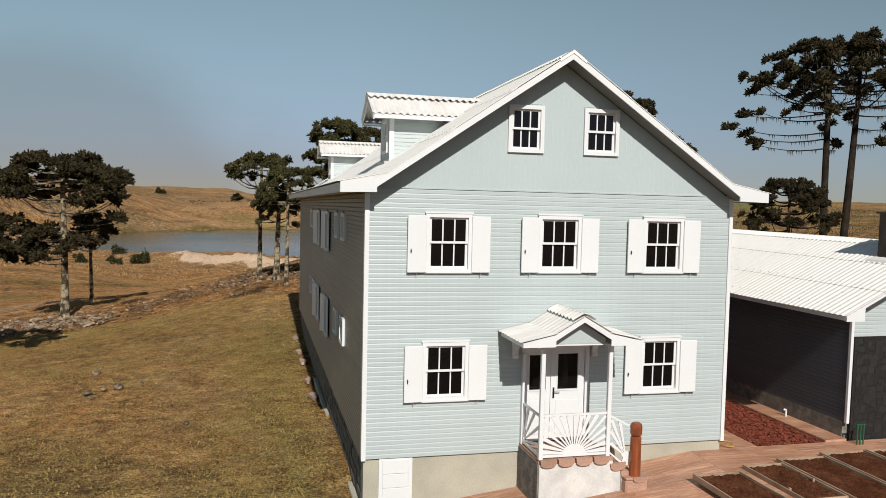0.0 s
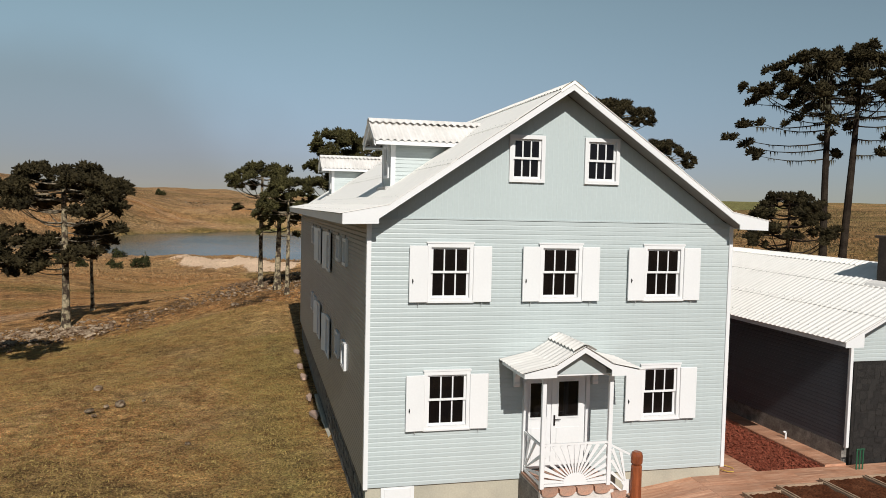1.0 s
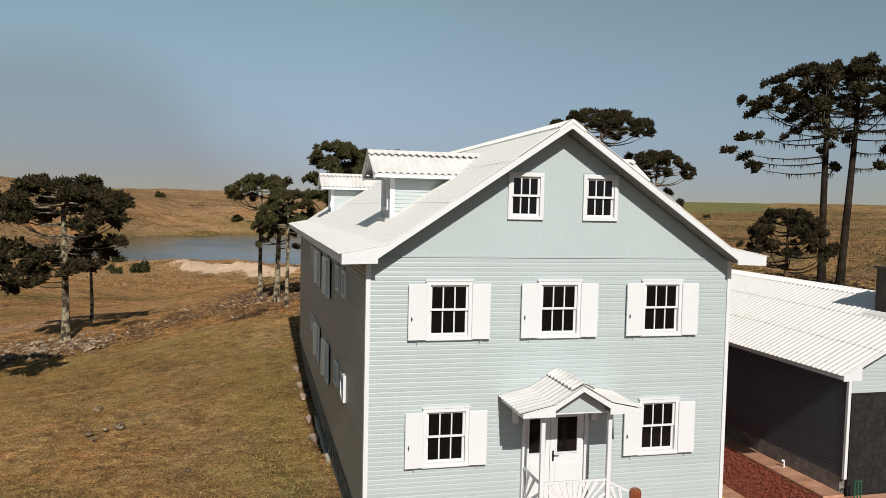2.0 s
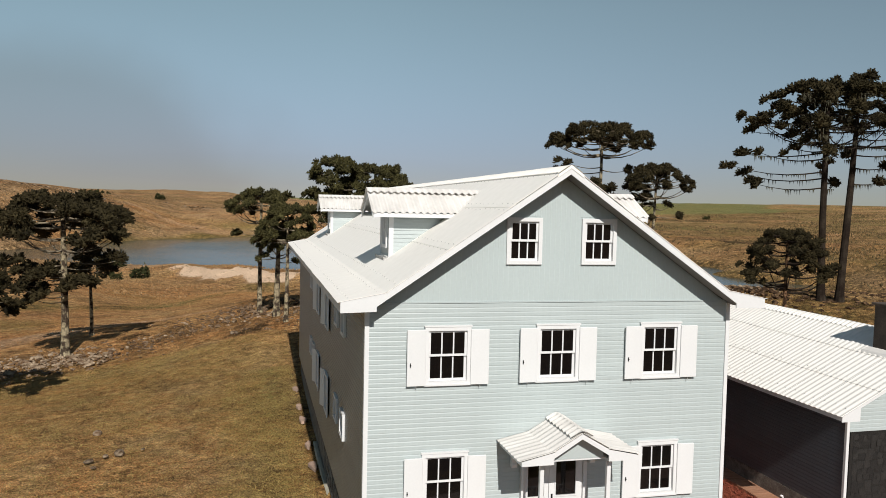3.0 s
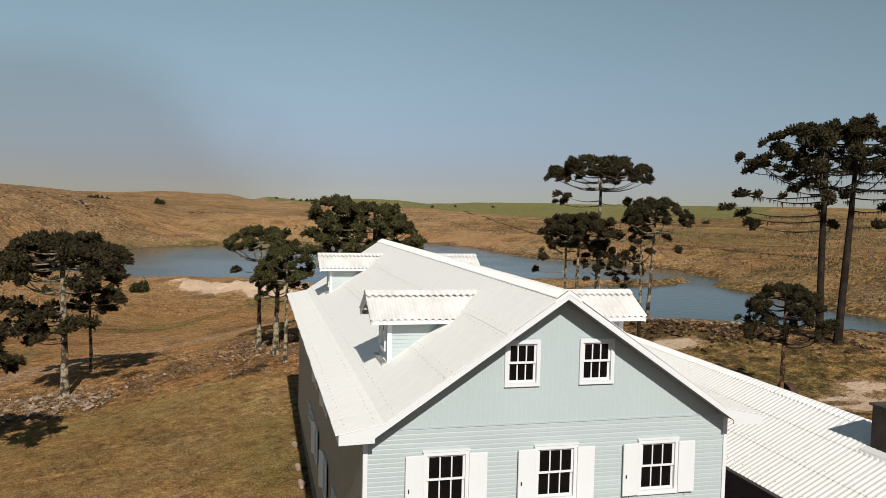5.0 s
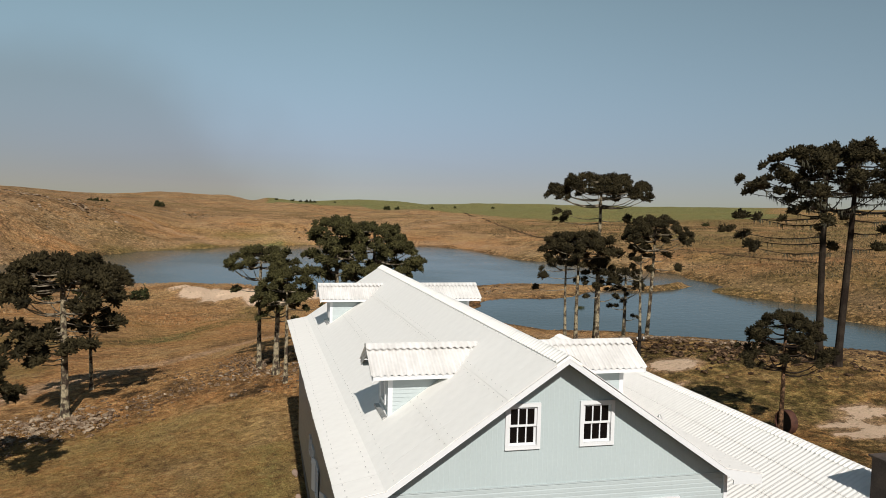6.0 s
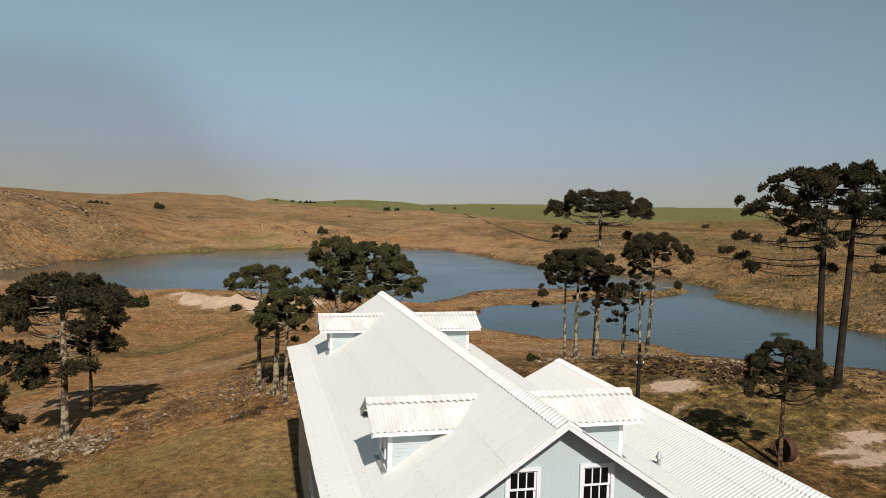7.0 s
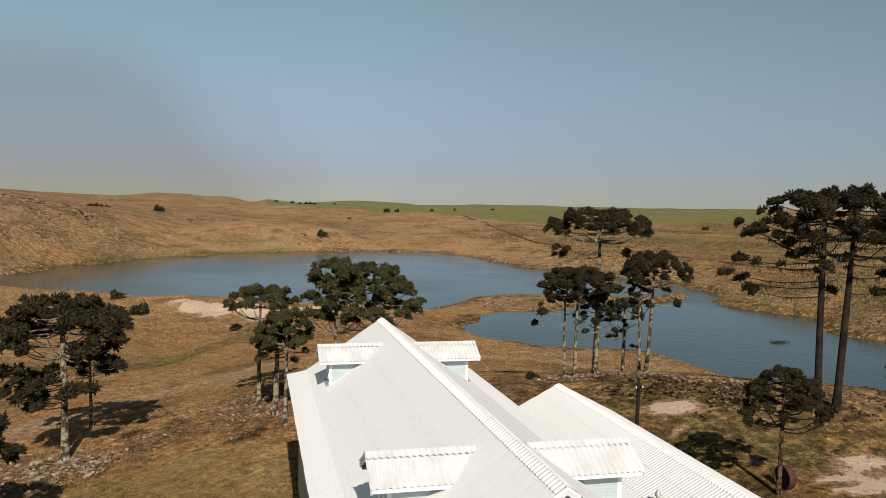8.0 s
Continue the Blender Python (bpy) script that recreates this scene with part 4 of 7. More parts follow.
part("corner_board", boxes((-0.03, -0.001, 0.0, 0.05, SILL_Z - 0.02, 5.90)), M_WHITE, house)
part("corner_board", boxes((W - 0.065, W + 0.025, -0.045, -0.001, SILL_Z - 0.02, 5.96)), M_WHITE, house)
part("drip_rail", boxes((0.12, W - 0.12, -0.030, -0.001, WALL_Z - 0.012, WALL_Z + 0.014)), M_SIDING, house)


def rake(sign):
    """The white barge board of one slope with the boxed end of its eave; sign -1: over the low x side."""
    def X(x):
        return x if sign < 0 else W - x
    zr = RIDGE_Z + 0.0
    pts = [(RIDGE_X, zr), (KNEE_X, KNEE_Z), (TIP_X + 0.02, TIP_Z - 0.01), (TIP_X + 0.02, 5.89), (0.14, 5.91), (0.14, zr - 0.15 - (RIDGE_X - 0.14) * PITCH), (RIDGE_X, zr - 0.15)]
    bm = bmesh.new()
    prism(bm, [(X(x), z) for x, z in pts], "y", -OVER, -OVER + 0.035)
    part("barge_board", bm, M_WHITE, house)
    # soffit under the overhang
    bm = bmesh.new()
    u = 0.12
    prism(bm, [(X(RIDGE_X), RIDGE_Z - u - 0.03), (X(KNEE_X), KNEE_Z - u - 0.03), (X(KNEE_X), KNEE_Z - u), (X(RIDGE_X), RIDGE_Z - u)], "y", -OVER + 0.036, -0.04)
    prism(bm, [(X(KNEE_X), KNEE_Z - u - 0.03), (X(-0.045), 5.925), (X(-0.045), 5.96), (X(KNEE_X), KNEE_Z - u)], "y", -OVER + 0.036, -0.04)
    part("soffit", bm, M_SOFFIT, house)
    bm = bmesh.new()
    prism(bm, [(X(TIP_X + 0.06), 5.92), (X(-0.05), 5.92), (X(-0.05), 5.95), (X(TIP_X + 0.06), 5.95)], "y", -OVER + 0.036, L + OVER - 0.04)
    part("soffit", bm, M_WHITE, house)
    part("fascia", boxes((min(X(TIP_X + 0.02), X(TIP_X + 0.055)), max(X(TIP_X + 0.02), X(TIP_X + 0.055)), -OVER + 0.036, L + OVER, 5.89, TIP_Z - 0.03)), M_WHITE, house)
    bm = bmesh.new()
    prism(bm, [(X(RIDGE_X), RIDGE_Z - 0.03), (X(KNEE_X), KNEE_Z - 0.03), (X(TIP_X + 0.05), TIP_Z - 0.04), (X(TIP_X + 0.05), 5.95), (X(0.0), 5.95), (X(RIDGE_X), RIDGE_Z - 0.12)], "y", 0.17, L - 0.17)
    part("rafter_deck", bm, M_DARK, house)


rake(-1)
rake(1)

# main roof
ROOF_Y0, ROOF_RUN = -OVER - 0.012, L + 2 * OVER + 0.024
roof = part("roof", boxes((RIDGE_X - 0.05, RIDGE_X + 0.05, ROOF_Y0 + 0.1, ROOF_Y0 + ROOF_RUN - 0.1, RIDGE_Z - 0.10, RIDGE_Z - 0.03)), M_WHITE, house, "white corrugated fibre-cement gable roof with flared eaves")
slope_len = math.hypot(RIDGE_X - KNEE_X, RIDGE_Z - KNEE_Z)
kick_len = math.hypot(KNEE_X - TIP_X, KNEE_Z - TIP_Z)
for sgn in (-1, 1):
    def X(x):
        return x if sgn < 0 else W - x
    up_main = (-sgn * (RIDGE_X - KNEE_X), 0, RIDGE_Z - KNEE_Z)
    up_kick = (-sgn * (KNEE_X - TIP_X), 0, KNEE_Z - TIP_Z)
    lay_sheets(roof, (X(TIP_X - 0.04), ROOF_Y0, TIP_Z - 0.01), (0, 1, 0), up_kick, ROOF_RUN, kick_len + 0.06, 3.0, amp=0.0008, material=M_ROOF)
    lay_sheets(roof, (X(KNEE_X - 0.06), ROOF_Y0, KNEE_Z - 0.03), (0, 1, 0), up_main, ROOF_RUN, slope_len + 0.04, 1.6, amp=0.0006, material=M_ROOF, proud=0.0075)
    screws(roof, (X(TIP_X), ROOF_Y0, TIP_Z), (0, 1, 0), up_kick, ROOF_RUN, (0.18, 0.80))
    screws(roof, (X(KNEE_X), ROOF_Y0, KNEE_Z), (0, 1, 0), up_main, ROOF_RUN, (0.25, 1.50, 1.72, 3.05, 3.28, 4.45))
bm = bmesh.new()
prism(bm, [(RIDGE_X, RIDGE_Z + 0.05), (RIDGE_X - 0.30, RIDGE_Z + 0.045 - 0.30 * PITCH), (RIDGE_X - 0.30, RIDGE_Z - 0.02 - 0.30 * PITCH), (RIDGE_X, RIDGE_Z - 0.02), (RIDGE_X + 0.30, RIDGE_Z - 0.02 - 0.30 * PITCH), (RIDGE_X + 0.30, RIDGE_Z + 0.045 - 0.30 * PITCH)], "y", ROOF_Y0 - 0.004, ROOF_Y0 + 0.006)
part("ridge_end", bm, M_ROOF, house)
cap = cap_mesh("ridge_cap", ROOF_RUN / 23, 0.26, PITCH, 0.018, material=M_ROOF)
for k in range(23):
    piece("ridge_cap", cap, roof, frame_at((RIDGE_X, ROOF_Y0 + ROOF_RUN * k / 23, RIDGE_Z + 0.008 + 0.004 * (k % 2)), (0, 1, 0), (-1, 0, 0)))


def dormer(y, sgn):
    """A gabled dormer on one slope, its window facing sideways."""
    def X(x):
        return x if sgn < 0 else W - x
    x_face, x_tip, hw, ew = 1.05, 0.52, 0.66, 1.08
    z_ridge, z_eave = 8.50, 7.92
    pitch = (z_ridge - z_eave) / ew
    roof_at = lambda x: KNEE_Z + (x - KNEE_X) * PITCH
    top = z_ridge - 0.10
    x_back = KNEE_X + (z_eave + 0.2 - KNEE_Z) / PITCH
    hole = (y - 0.36, y + 0.36, 7.02, 7.88)
    bm = bmesh.new()
    wall_with_holes(bm, y - hw, y + hw, roof_at(x_face) - 0.1, z_eave, [(hole[0] + 0.04, hole[1] - 0.04, hole[2] + 0.04, hole[3] - 0.04)], min(X(x_face), X(x_face + 0.08)), max(X(x_face), X(x_face + 0.08)), "y")
    prism(bm, [(y - hw, z_eave), (y + hw, z_eave), (y + hw, z_ridge - 0.06 - hw * pitch), (y, z_ridge - 0.06), (y - hw, z_ridge - 0.06 - hw * pitch)], "x", X(x_face), X(x_face + 0.08))
    d = part("dormer", bm, M_SIDING, house, "small gabled dormer with pale blue-green boards")
    for side in (-1, 1):
        bm = bmesh.new()
        yy = y + side * hw
        prism(bm, [(X(x_face + 0.081), roof_at(x_face + 0.08) - 0.1), (X(x_back), roof_at(x_back) - 0.1), (X(x_back), z_eave + 0.15), (X(x_face + 0.081), z_eave + 0.15)], "y", yy, yy - side * 0.08)
        part("dormer_side", bm, M_SIDING, d)
        n, p = 10, 0.1
        for k in range(n):
            lo = roof_at(x_face) - 0.02 + k * p
            xa = x_face + 0.08
            xb = KNEE_X + (lo + p - KNEE_Z) / PITCH
            if lo + p > z_eave + 0.05:
                break
            bm = bmesh.new()
            prism(bm, [(yy, lo), (yy + side * 0.022, lo), (yy + side * 0.022, lo + 0.012), (yy + side * 0.010, lo + p), (yy, lo + p)], "x", X(xa), X(max(xb, xa + 0.05)))
            part("plank", bm, M_SIDING, d)
        part("corner_board", boxes((min(X(x_face - 0.03), X(x_face + 0.09)), max(X(x_face - 0.03), X(x_face + 0.09)), min(yy + side * 0.001, yy + side * 0.035), max(yy + side * 0.001, yy + side * 0.035), roof_at(x_face) - 0.06, z_eave - 0.02)), M_WHITE, d)
        # eave board and roof slope
        ye = y + side * ew
        part("fascia", boxes((min(X(x_tip + 0.02), X(2.72)), max(X(x_tip + 0.02), X(2.72)), min(ye - side * 0.05, ye - side * 0.02), max(ye - side * 0.05, ye - side * 0.02), z_eave - 0.125, z_eave - 0.02)), M_WHITE, d)
        part("soffit", boxes((min(X(x_tip + 0.05), X(2.5)), max(X(x_tip + 0.05), X(2.5)), min(ye - side * 0.051, yy + side * 0.03), max(ye - side * 0.051, yy + side * 0.03), z_eave - 0.10, z_eave - 0.08)), M_SIDING, d)
        bm = bmesh.new()
        prism(bm, [(ye - side * 0.02, z_eave - 0.16), (ye - side * 0.02, z_eave - 0.02), (y, z_ridge - 0.03), (y, z_ridge - 0.17)], "x", X(x_tip + 0.03), X(x_tip + 0.06))
        part("barge_board", bm, M_WHITE, d)
        run = KNEE_X + (z_ridge - KNEE_Z) / PITCH + 0.1 - x_tip
        slope = math.hypot(ew, z_ridge - z_eave)
        nrun = round(run / WAVE)
        # each sheet ends where the main roof comes up through it
        sm = bmesh.new()
        cols, ups = nrun * 8, 1
        g = []
        for i in range(cols + 1):
            x = x_tip + i * WAVE / 8
            zc = 0.026 * math.cos(2 * math.pi * i / 8)
            t0 = 0.0
            zz = roof_at(x)
            if zz > z_eave:
                t0 = min(1.0, (zz - 0.05 - z_eave) / (z_ridge - z_eave))
            col = []
            for t in (max(t0, 0.0), 1.0):
                base = (X(x), ye - side * ew * t, z_eave + (z_ridge - z_eave) * t + zc)
                col.append((sm.verts.new(base), sm.verts.new((base[0], base[1], base[2] - 0.010))))
            g.append(col)
        for c0, c1 in zip(g, g[1:]):
            sm.faces.new((c0[0][0], c1[0][0], c1[1][0], c0[1][0]))
            sm.faces.new((c0[0][1], c0[1][1], c1[1][1], c1[0][1]))
            sm.faces.new((c0[0][0], c0[0][1], c1[0][1], c1[0][0]))
        bmesh.ops.recalc_face_normals(sm, faces=sm.faces)
        part("roof_sheet", sm, M_SHEET, d)
    run = KNEE_X + (z_ridge - KNEE_Z) / PITCH - x_tip
    cm = cap_mesh("ridge_cap", run, 0.24, pitch)
    piece("ridge_cap", cm, d, frame_at((X(x_tip), y, z_ridge + 0.01), (1, 0, 0) if sgn < 0 else (-1, 0, 0), (0, 1, 0) if sgn < 0 else (0, -1, 0)))
    if sgn < 0:
        m = frame_at((X(x_face) - 0.002, hole[1], hole[2]), (0, -1, 0), (1, 0, 0))
    else:
        m = frame_at((X(x_face) + 0.002, hole[0], hole[2]), (0, 1, 0), (-1, 0, 0))
    add_window(house, m, hole[1] - hole[0], hole[3] - hole[2], plain=True)
    part("flashing", boxes((min(X(x_face - 0.16), X(x_face)), max(X(x_face - 0.16), X(x_face)), y - hw - 0.05, y + hw + 0.05, roof_at(x_face - 0.16) + 0.03, roof_at(x_face) - 0.01)), M_SCREW, d)


for yy in (4.03, 19.78):
    for sgn in (-1, 1):
        dormer(yy, sgn)

# windows and shutters of the front
for a, b, c, d in front_windows:
    add_window(house, Matrix.Translation((a, -0.012, c)), b - a, d - c)
    sw, sh = 0.41, 1.21
    tilt = 0.05
    add_shutter(house, Matrix.Translation((a - sw + 0.01, -0.075, c - 0.03)) @ Matrix.Rotation(tilt, 4, "Z"), sw, sh, 0.07)
    add_shutter(house, Matrix.Translation((b - 0.01, -0.055, c - 0.03)) @ Matrix.Rotation(-tilt, 4, "Z"), sw, sh, None)
for a, b, c, d in attic_windows:
    add_window(house, Matrix.Translation((a, -0.006, c)), b - a, d - c, plain=True)
for a, b, c, d in side_windows:
    m = frame_at((0.002, b, c), (0, -1, 0), (1, 0, 0))
    add_window(house, m, b - a, d - c, "white sash window in the shaded side wall", True, 0.10)
    if b - a > 0.85:
        q = 0.30
        add_shutter(house, frame_at((-0.03 - 0.42 * math.sin(q), b + 0.42 * math.cos(q), c), (math.sin(q), -math.cos(q), 0), (math.cos(q), math.sin(q), 0)), 0.42, d - c, None)
        q = 0.12
        add_shutter(house, frame_at((-0.03, a, c), (-math.sin(q), -math.cos(q), 0), (math.cos(q), -math.sin(q), 0)), 0.42, d - c, None)

# white hatch in the foundation
hatch = part("hatch", boxes((0.36, 1.09, 0.0, 0.039, -0.75, 0.235), bevel=0.004), M_WHITE, house, "white board hatch in the foundation")
for k in range(3):
    part("board", boxes((0.44, 1.01, -0.016, -0.001, -0.70 + k * 0.305, -0.405 + k * 0.305), bevel=0.006), M_WHITE, hatch)

# the double front door
dz0, dz1 = 0.46, 2.53
part("door_frame", boxes((DOOR[0], DOOR[0] + 0.09, -0.06, 0.1, dz0 - 0.02, DOOR[3]), (DOOR[1] - 0.09, DOOR[1], -0.06, 0.1, dz0 - 0.02, DOOR[3]), (DOOR[0] + 0.09, DOOR[1] - 0.09, -0.06, 0.1, DOOR[3] - 0.09, DOOR[3])), M_WHITE, house)
for x0, x1, glass, handle in ((3.60, 4.19, (3.69, 4.08, 1.62, 2.40), None), (4.20, 5.00, (4.36, 4.84, 1.62, 2.42), 4.27)):
    bm = bmesh.new()
    wall_with_holes(bm, x0, x1, dz0, 2.525, [glass], -0.02, 0.025, "x")
    box(bm, x0 + 0.12, x1 - 0.12, -0.032, -0.021, dz0 + 0.15, 1.38, bevel=0.008)
    leaf = part("door", bm, M_WHITE, house, "white panelled door leaf with a dark glass pane")
    part("pane", boxes((glass[0] - 0.01, glass[1] + 0.01, 0.0, 0.006, glass[2] - 0.01, glass[3] + 0.01)), M_GLASS, leaf)
    bm = boxes((glass[0] - 0.03, glass[0], -0.034, -0.021, glass[2] - 0.03, glass[3] + 0.03), (glass[1], glass[1] + 0.03, -0.034, -0.021, glass[2] - 0.03, glass[3] + 0.03), (glass[0], glass[1], -0.034, -0.021, glass[3], glass[3] + 0.03), (glass[0], glass[1], -0.034, -0.021, glass[2] - 0.03, glass[2]))
    part("glazing_bead", bm, M_WHITE, leaf)
    if handle:
        bm = boxes((handle - 0.02, handle + 0.02, -0.035, -0.021, 1.42, 1.66))
        tube(bm, [(handle, -0.03, 1.57), (handle, -0.075, 1.57), (handle + 0.13, -0.08, 1.565)], [0.011, 0.011, 0.009], 6)
        part("door_handle", bm, M_BLACK, leaf, "black lever handle on a long plate")

# ---- the porch ----
porch = thing("porch", "small white gabled porch with sunburst railings on a cement platform", "porch")
PX0, PX1, PY, PZ = 3.50, 5.10, -1.25, 0.44
front_face = boxes((PX0 + 0.02, 5.18, PY + 0.02, PY + 0.14, -1.0, PZ - 0.10))
part("platform", front_face, M_PLASTER, porch, "light cement-rendered platform front")
part("platform", boxes((PX0 + 0.02, 5.18, PY + 0.141, -0.002, -1.0, PZ - 0.10)), M_CONCRETE, porch)
part("platform", boxes((PX0 - 0.02, PX0 + 0.019, PY + 0.03, -0.002, -1.0, PZ - 0.06)), M_BASALT, porch, "dark rough stone side of the platform")
part("platform_floor", boxes((PX0, 5.2, PY + 0.05, -0.065, PZ - 0.10, PZ)), M_STONE, porch)


def rounded_slab(w, d, h):
    """A stone with a half-round front hanging over the edge, in local x, y (to -d) and z."""
    bm = bmesh.new()
    pts = [(-w / 2, 0)] + [(-w / 2 * math.cos(a), -h * math.sin(a) ** 0.45) for a in [math.pi * k / 8 for k in range(1, 8)]] + [(w / 2, 0)]
    prism(bm, pts, "y", -d, d * 0.9)
    return bm


slab = shared("stone", rounded_slab(0.36, 0.07, 0.16), M_STONE)
for k in range(4):
    piece("stone", slab, porch, Matrix.Translation((3.70 + 0.40 * k, PY + 0.03, PZ + 0.012 + 0.004 * (k % 2))) @ Matrix.Rotation(0.02 * (k - 1.5), 4, "Y"))
for k in range(3):
    step_z = PZ - 0.16 - 0.18 * k
    sx = 5.20 + 0.25 * k
    part("step", boxes((sx - 0.06, sx + 0.18, PY + 0.021, -0.06, -0.9, step_z - 0.04), bevel=0.01), M_PLASTER, porch)
    part("step_slab", boxes((sx - 0.06, sx + 0.20, PY + 0.06, -0.06, step_z - 0.039, step_z), bevel=0.008), M_STONE, porch)
    piece("stone", slab, porch, Matrix.Translation((sx + 0.09, PY + 0.05, step_z + 0.012)) @ Matrix.Rotation(0.08 * (k - 1), 4, "Y"))
post = shared("post", boxes((-0.045, 0.045, -0.045, 0.045, 0, 2.385), bevel=0.008), M_WHITE)
for x, y, s in ((PX0 + 0.04, PY + 0.05, 1.0), (5.05, PY + 0.05, 1.0)):
    piece("post", post, porch, Matrix.Translation((x, y, PZ + 0.01)))
piece("post", shared("post", boxes((-0.035, 0.035, -0.03, 0.03, 0, 2.02), bevel=0.006), M_WHITE), porch, Matrix.Translation((PX0 + 0.035, -0.10, PZ)))
part("beam", boxes((PX0 + 0.0, 5.10, PY + 0.025, PY + 0.075, 2.835, 2.865), (PX0, PX0 + 0.08, PY + 0.09, -0.03, 2.75, 2.865), (5.01, 5.09, PY + 0.09, -0.03, 2.78, 2.865)), M_WHITE, porch)


def sunburst(name, a, b, height, rays, centre=0.5, spread=math.pi, base_r=0.2):
    """A railing panel from point a to b: rails and flat rays fanning out from a half disc at the foot."""
    a, b = Vector(a), Vector(b)
    ln = (b - a).length
    bm = bmesh.new()
    box(bm, 0, ln, -0.02, 0.02, height - 0.045, height)
    low_rail = boxes((0, ln, -0.02, 0.02, 0.05, 0.10))
    fan_base = bmesh.new()
    cx, cz = ln * centre, 0.10
    outline = [(cx - base_r * math.cos(t), cz + base_r * 0.8 * math.sin(t)) for t in [math.pi * k / 12 for k in range(13)]]
    outline = [(min(max(p, 0.0), ln), q) for p, q in outline]
    prism(fan_base, outline, "y", -0.016, 0.016)
    slats = []
    for k in range(rays):
        t = math.pi / 2 + spread * ((k + 0.5) / rays - 0.5)
        dx, dz = -math.cos(t), math.sin(t)
        far = [(height - 0.05 - cz) / dz if dz > 1e-3 else 9]
        far.append((ln - cx) / dx if dx > 1e-3 else (-cx / dx if dx < -1e-3 else 9))
        r = min(q for q in far if q > 0)
        w0, w1 = 0.010, 0.046 if r > 0.5 else 0.036
        px, pz = -dz, dx
        r0 = base_r * 0.6
        pts = [(cx + dx * r0 - px * w0, cz + dz * r0 - pz * w0), (cx + dx * r - px * w1, cz + dz * r - pz * w1), (cx + dx * r + px * w1, cz + dz * r + pz * w1), (cx + dx * r0 + px * w0, cz + dz * r0 + pz * w0)]
        sl = bmesh.new()
        prism(sl, [(min(max(p, 0.0), ln), max(q, 0.101)) for p, q in pts], "y", -0.010, 0.010)
        slats.append(sl)
    d = (b - a).normalized()
    ob = part(name, bm, M_WHITE, porch, "white sunburst railing panel")
    ob.matrix_local = frame_at(a, d, Vector((0, 0, 1)).cross(d))
    part("bottom_rail", low_rail, M_WHITE, ob)
    part("fan_base", fan_base, M_WHITE, ob)
    for sl in slats:
        part("slat", sl, M_WHITE, ob)
    return ob


sunburst("railing", (PX0 + 0.085, PY + 0.05, PZ + 0.0), (5.005, PY + 0.05, PZ + 0.0), 0.96, 17, base_r=0.26)
sunburst("railing", (PX0 + 0.04, -0.13, PZ), (PX0 + 0.04, PY + 0.095, PZ), 0.93, 9, centre=0.03, spread=math.pi * 0.98, base_r=0.1)
# the stair railing leans down to the log post
bm = bmesh.new()
prism(bm, [(5.10, 1.33), (5.66, 1.04), (5.66, 1.00), (5.10, 1.28)], "y", PY + 0.03, PY + 0.07)
stair_rail = part("railing", bm, M_WHITE, porch, "short white stair railing with fan slats")
bm = bmesh.new()
prism(bm, [(5.10, 0.50), (5.10, 0.54), (5.40, 0.30), (5.42, 0.40), (5.37, 0.46), (5.46, 0.53), (5.58, 0.52), (5.62, 0.42), (5.58, 0.34), (5.61, 0.24), (5.50, 0.22), (5.38, 0.26)], "y", PY + 0.035, PY + 0.065)
part("scroll", bm, M_WHITE, stair_rail)
for tx, tz in ((5.12, 0.72), (5.12, 0.98), (5.13, 1.22), (5.32, 1.19)):
    dx, dz = tx - 5.48, tz - 0.42
    ln = math.hypot(dx, dz)
    ox, oz = -dz / ln, dx / ln
    bm = bmesh.new()
    prism(bm, [(5.48 + dx * 0.1 + ox * 0.012, 0.42 + dz * 0.1 + oz * 0.012), (tx + ox * 0.036, tz + oz * 0.036), (tx - ox * 0.036, tz - oz * 0.036), (5.48 + dx * 0.1 - ox * 0.012, 0.42 + dz * 0.1 - oz * 0.012)], "y", PY + 0.04, PY + 0.06)
    part("slat", bm, M_WHITE, stair_rail)
# corbels beside the door
for x in (3.32, 5.19):
    bm = bmesh.new()
    pr = [(-0.03, 2.72), (-0.24, 2.72), (-0.24, 2.65), (-0.20, 2.62), (-0.15, 2.55), (-0.14, 2.47), (-0.16, 2.42), (-0.14, 2.36), (-0.03, 2.36)]
    prism(bm, pr, "x", x - 0.06, x + 0.06)
    part("corbel", bm, M_WHITE, porch)
# porch roof: a small copy of the main roof's line
RX, RZ, KX, KZ, TX, TZ, RY0 = 4.31, 3.48, 3.68, 3.12, 2.98, 2.97, -1.50
for sgn in (-1, 1):
    def X(x):
        return x if sgn < 0 else 2 * RX - x
    bm = bmesh.new()
    prism(bm, [(X(RX), RZ - 0.01), (X(KX), KZ - 0.015), (X(TX + 0.015), TZ - 0.02), (X(TX + 0.015), 2.86), (X(KX + 0.02), 2.86), (X(KX + 0.02), 2.99), (X(RX), RZ - 0.12)], "y", RY0 + 0.02, RY0 + 0.05)
    part("barge_board", bm, M_WHITE, porch)
    part("fascia", boxes((min(X(TX + 0.015), X(TX + 0.045)), max(X(TX + 0.015), X(TX + 0.045)), RY0 + 0.051, -0.04, 2.86, TZ - 0.025)), M_WHITE, porch)
    part("soffit", boxes((min(X(TX + 0.05), X(KX)), max(X(TX + 0.05), X(KX)), RY0 + 0.055, -0.04, 2.875, 2.89)), M_SIDING, porch)
bm = bmesh.new()
prism(bm, [(KX + 0.03, 2.87), (2 * RX - KX - 0.03, 2.87), (2 * RX - KX - 0.03, 2.98), (RX, RZ - 0.14), (KX + 0.03, 2.98)], "y", PY + 0.02, PY + 0.06)
part("gable_panel", bm, M_SIDING, porch, "pale blue-green triangular gable panel")
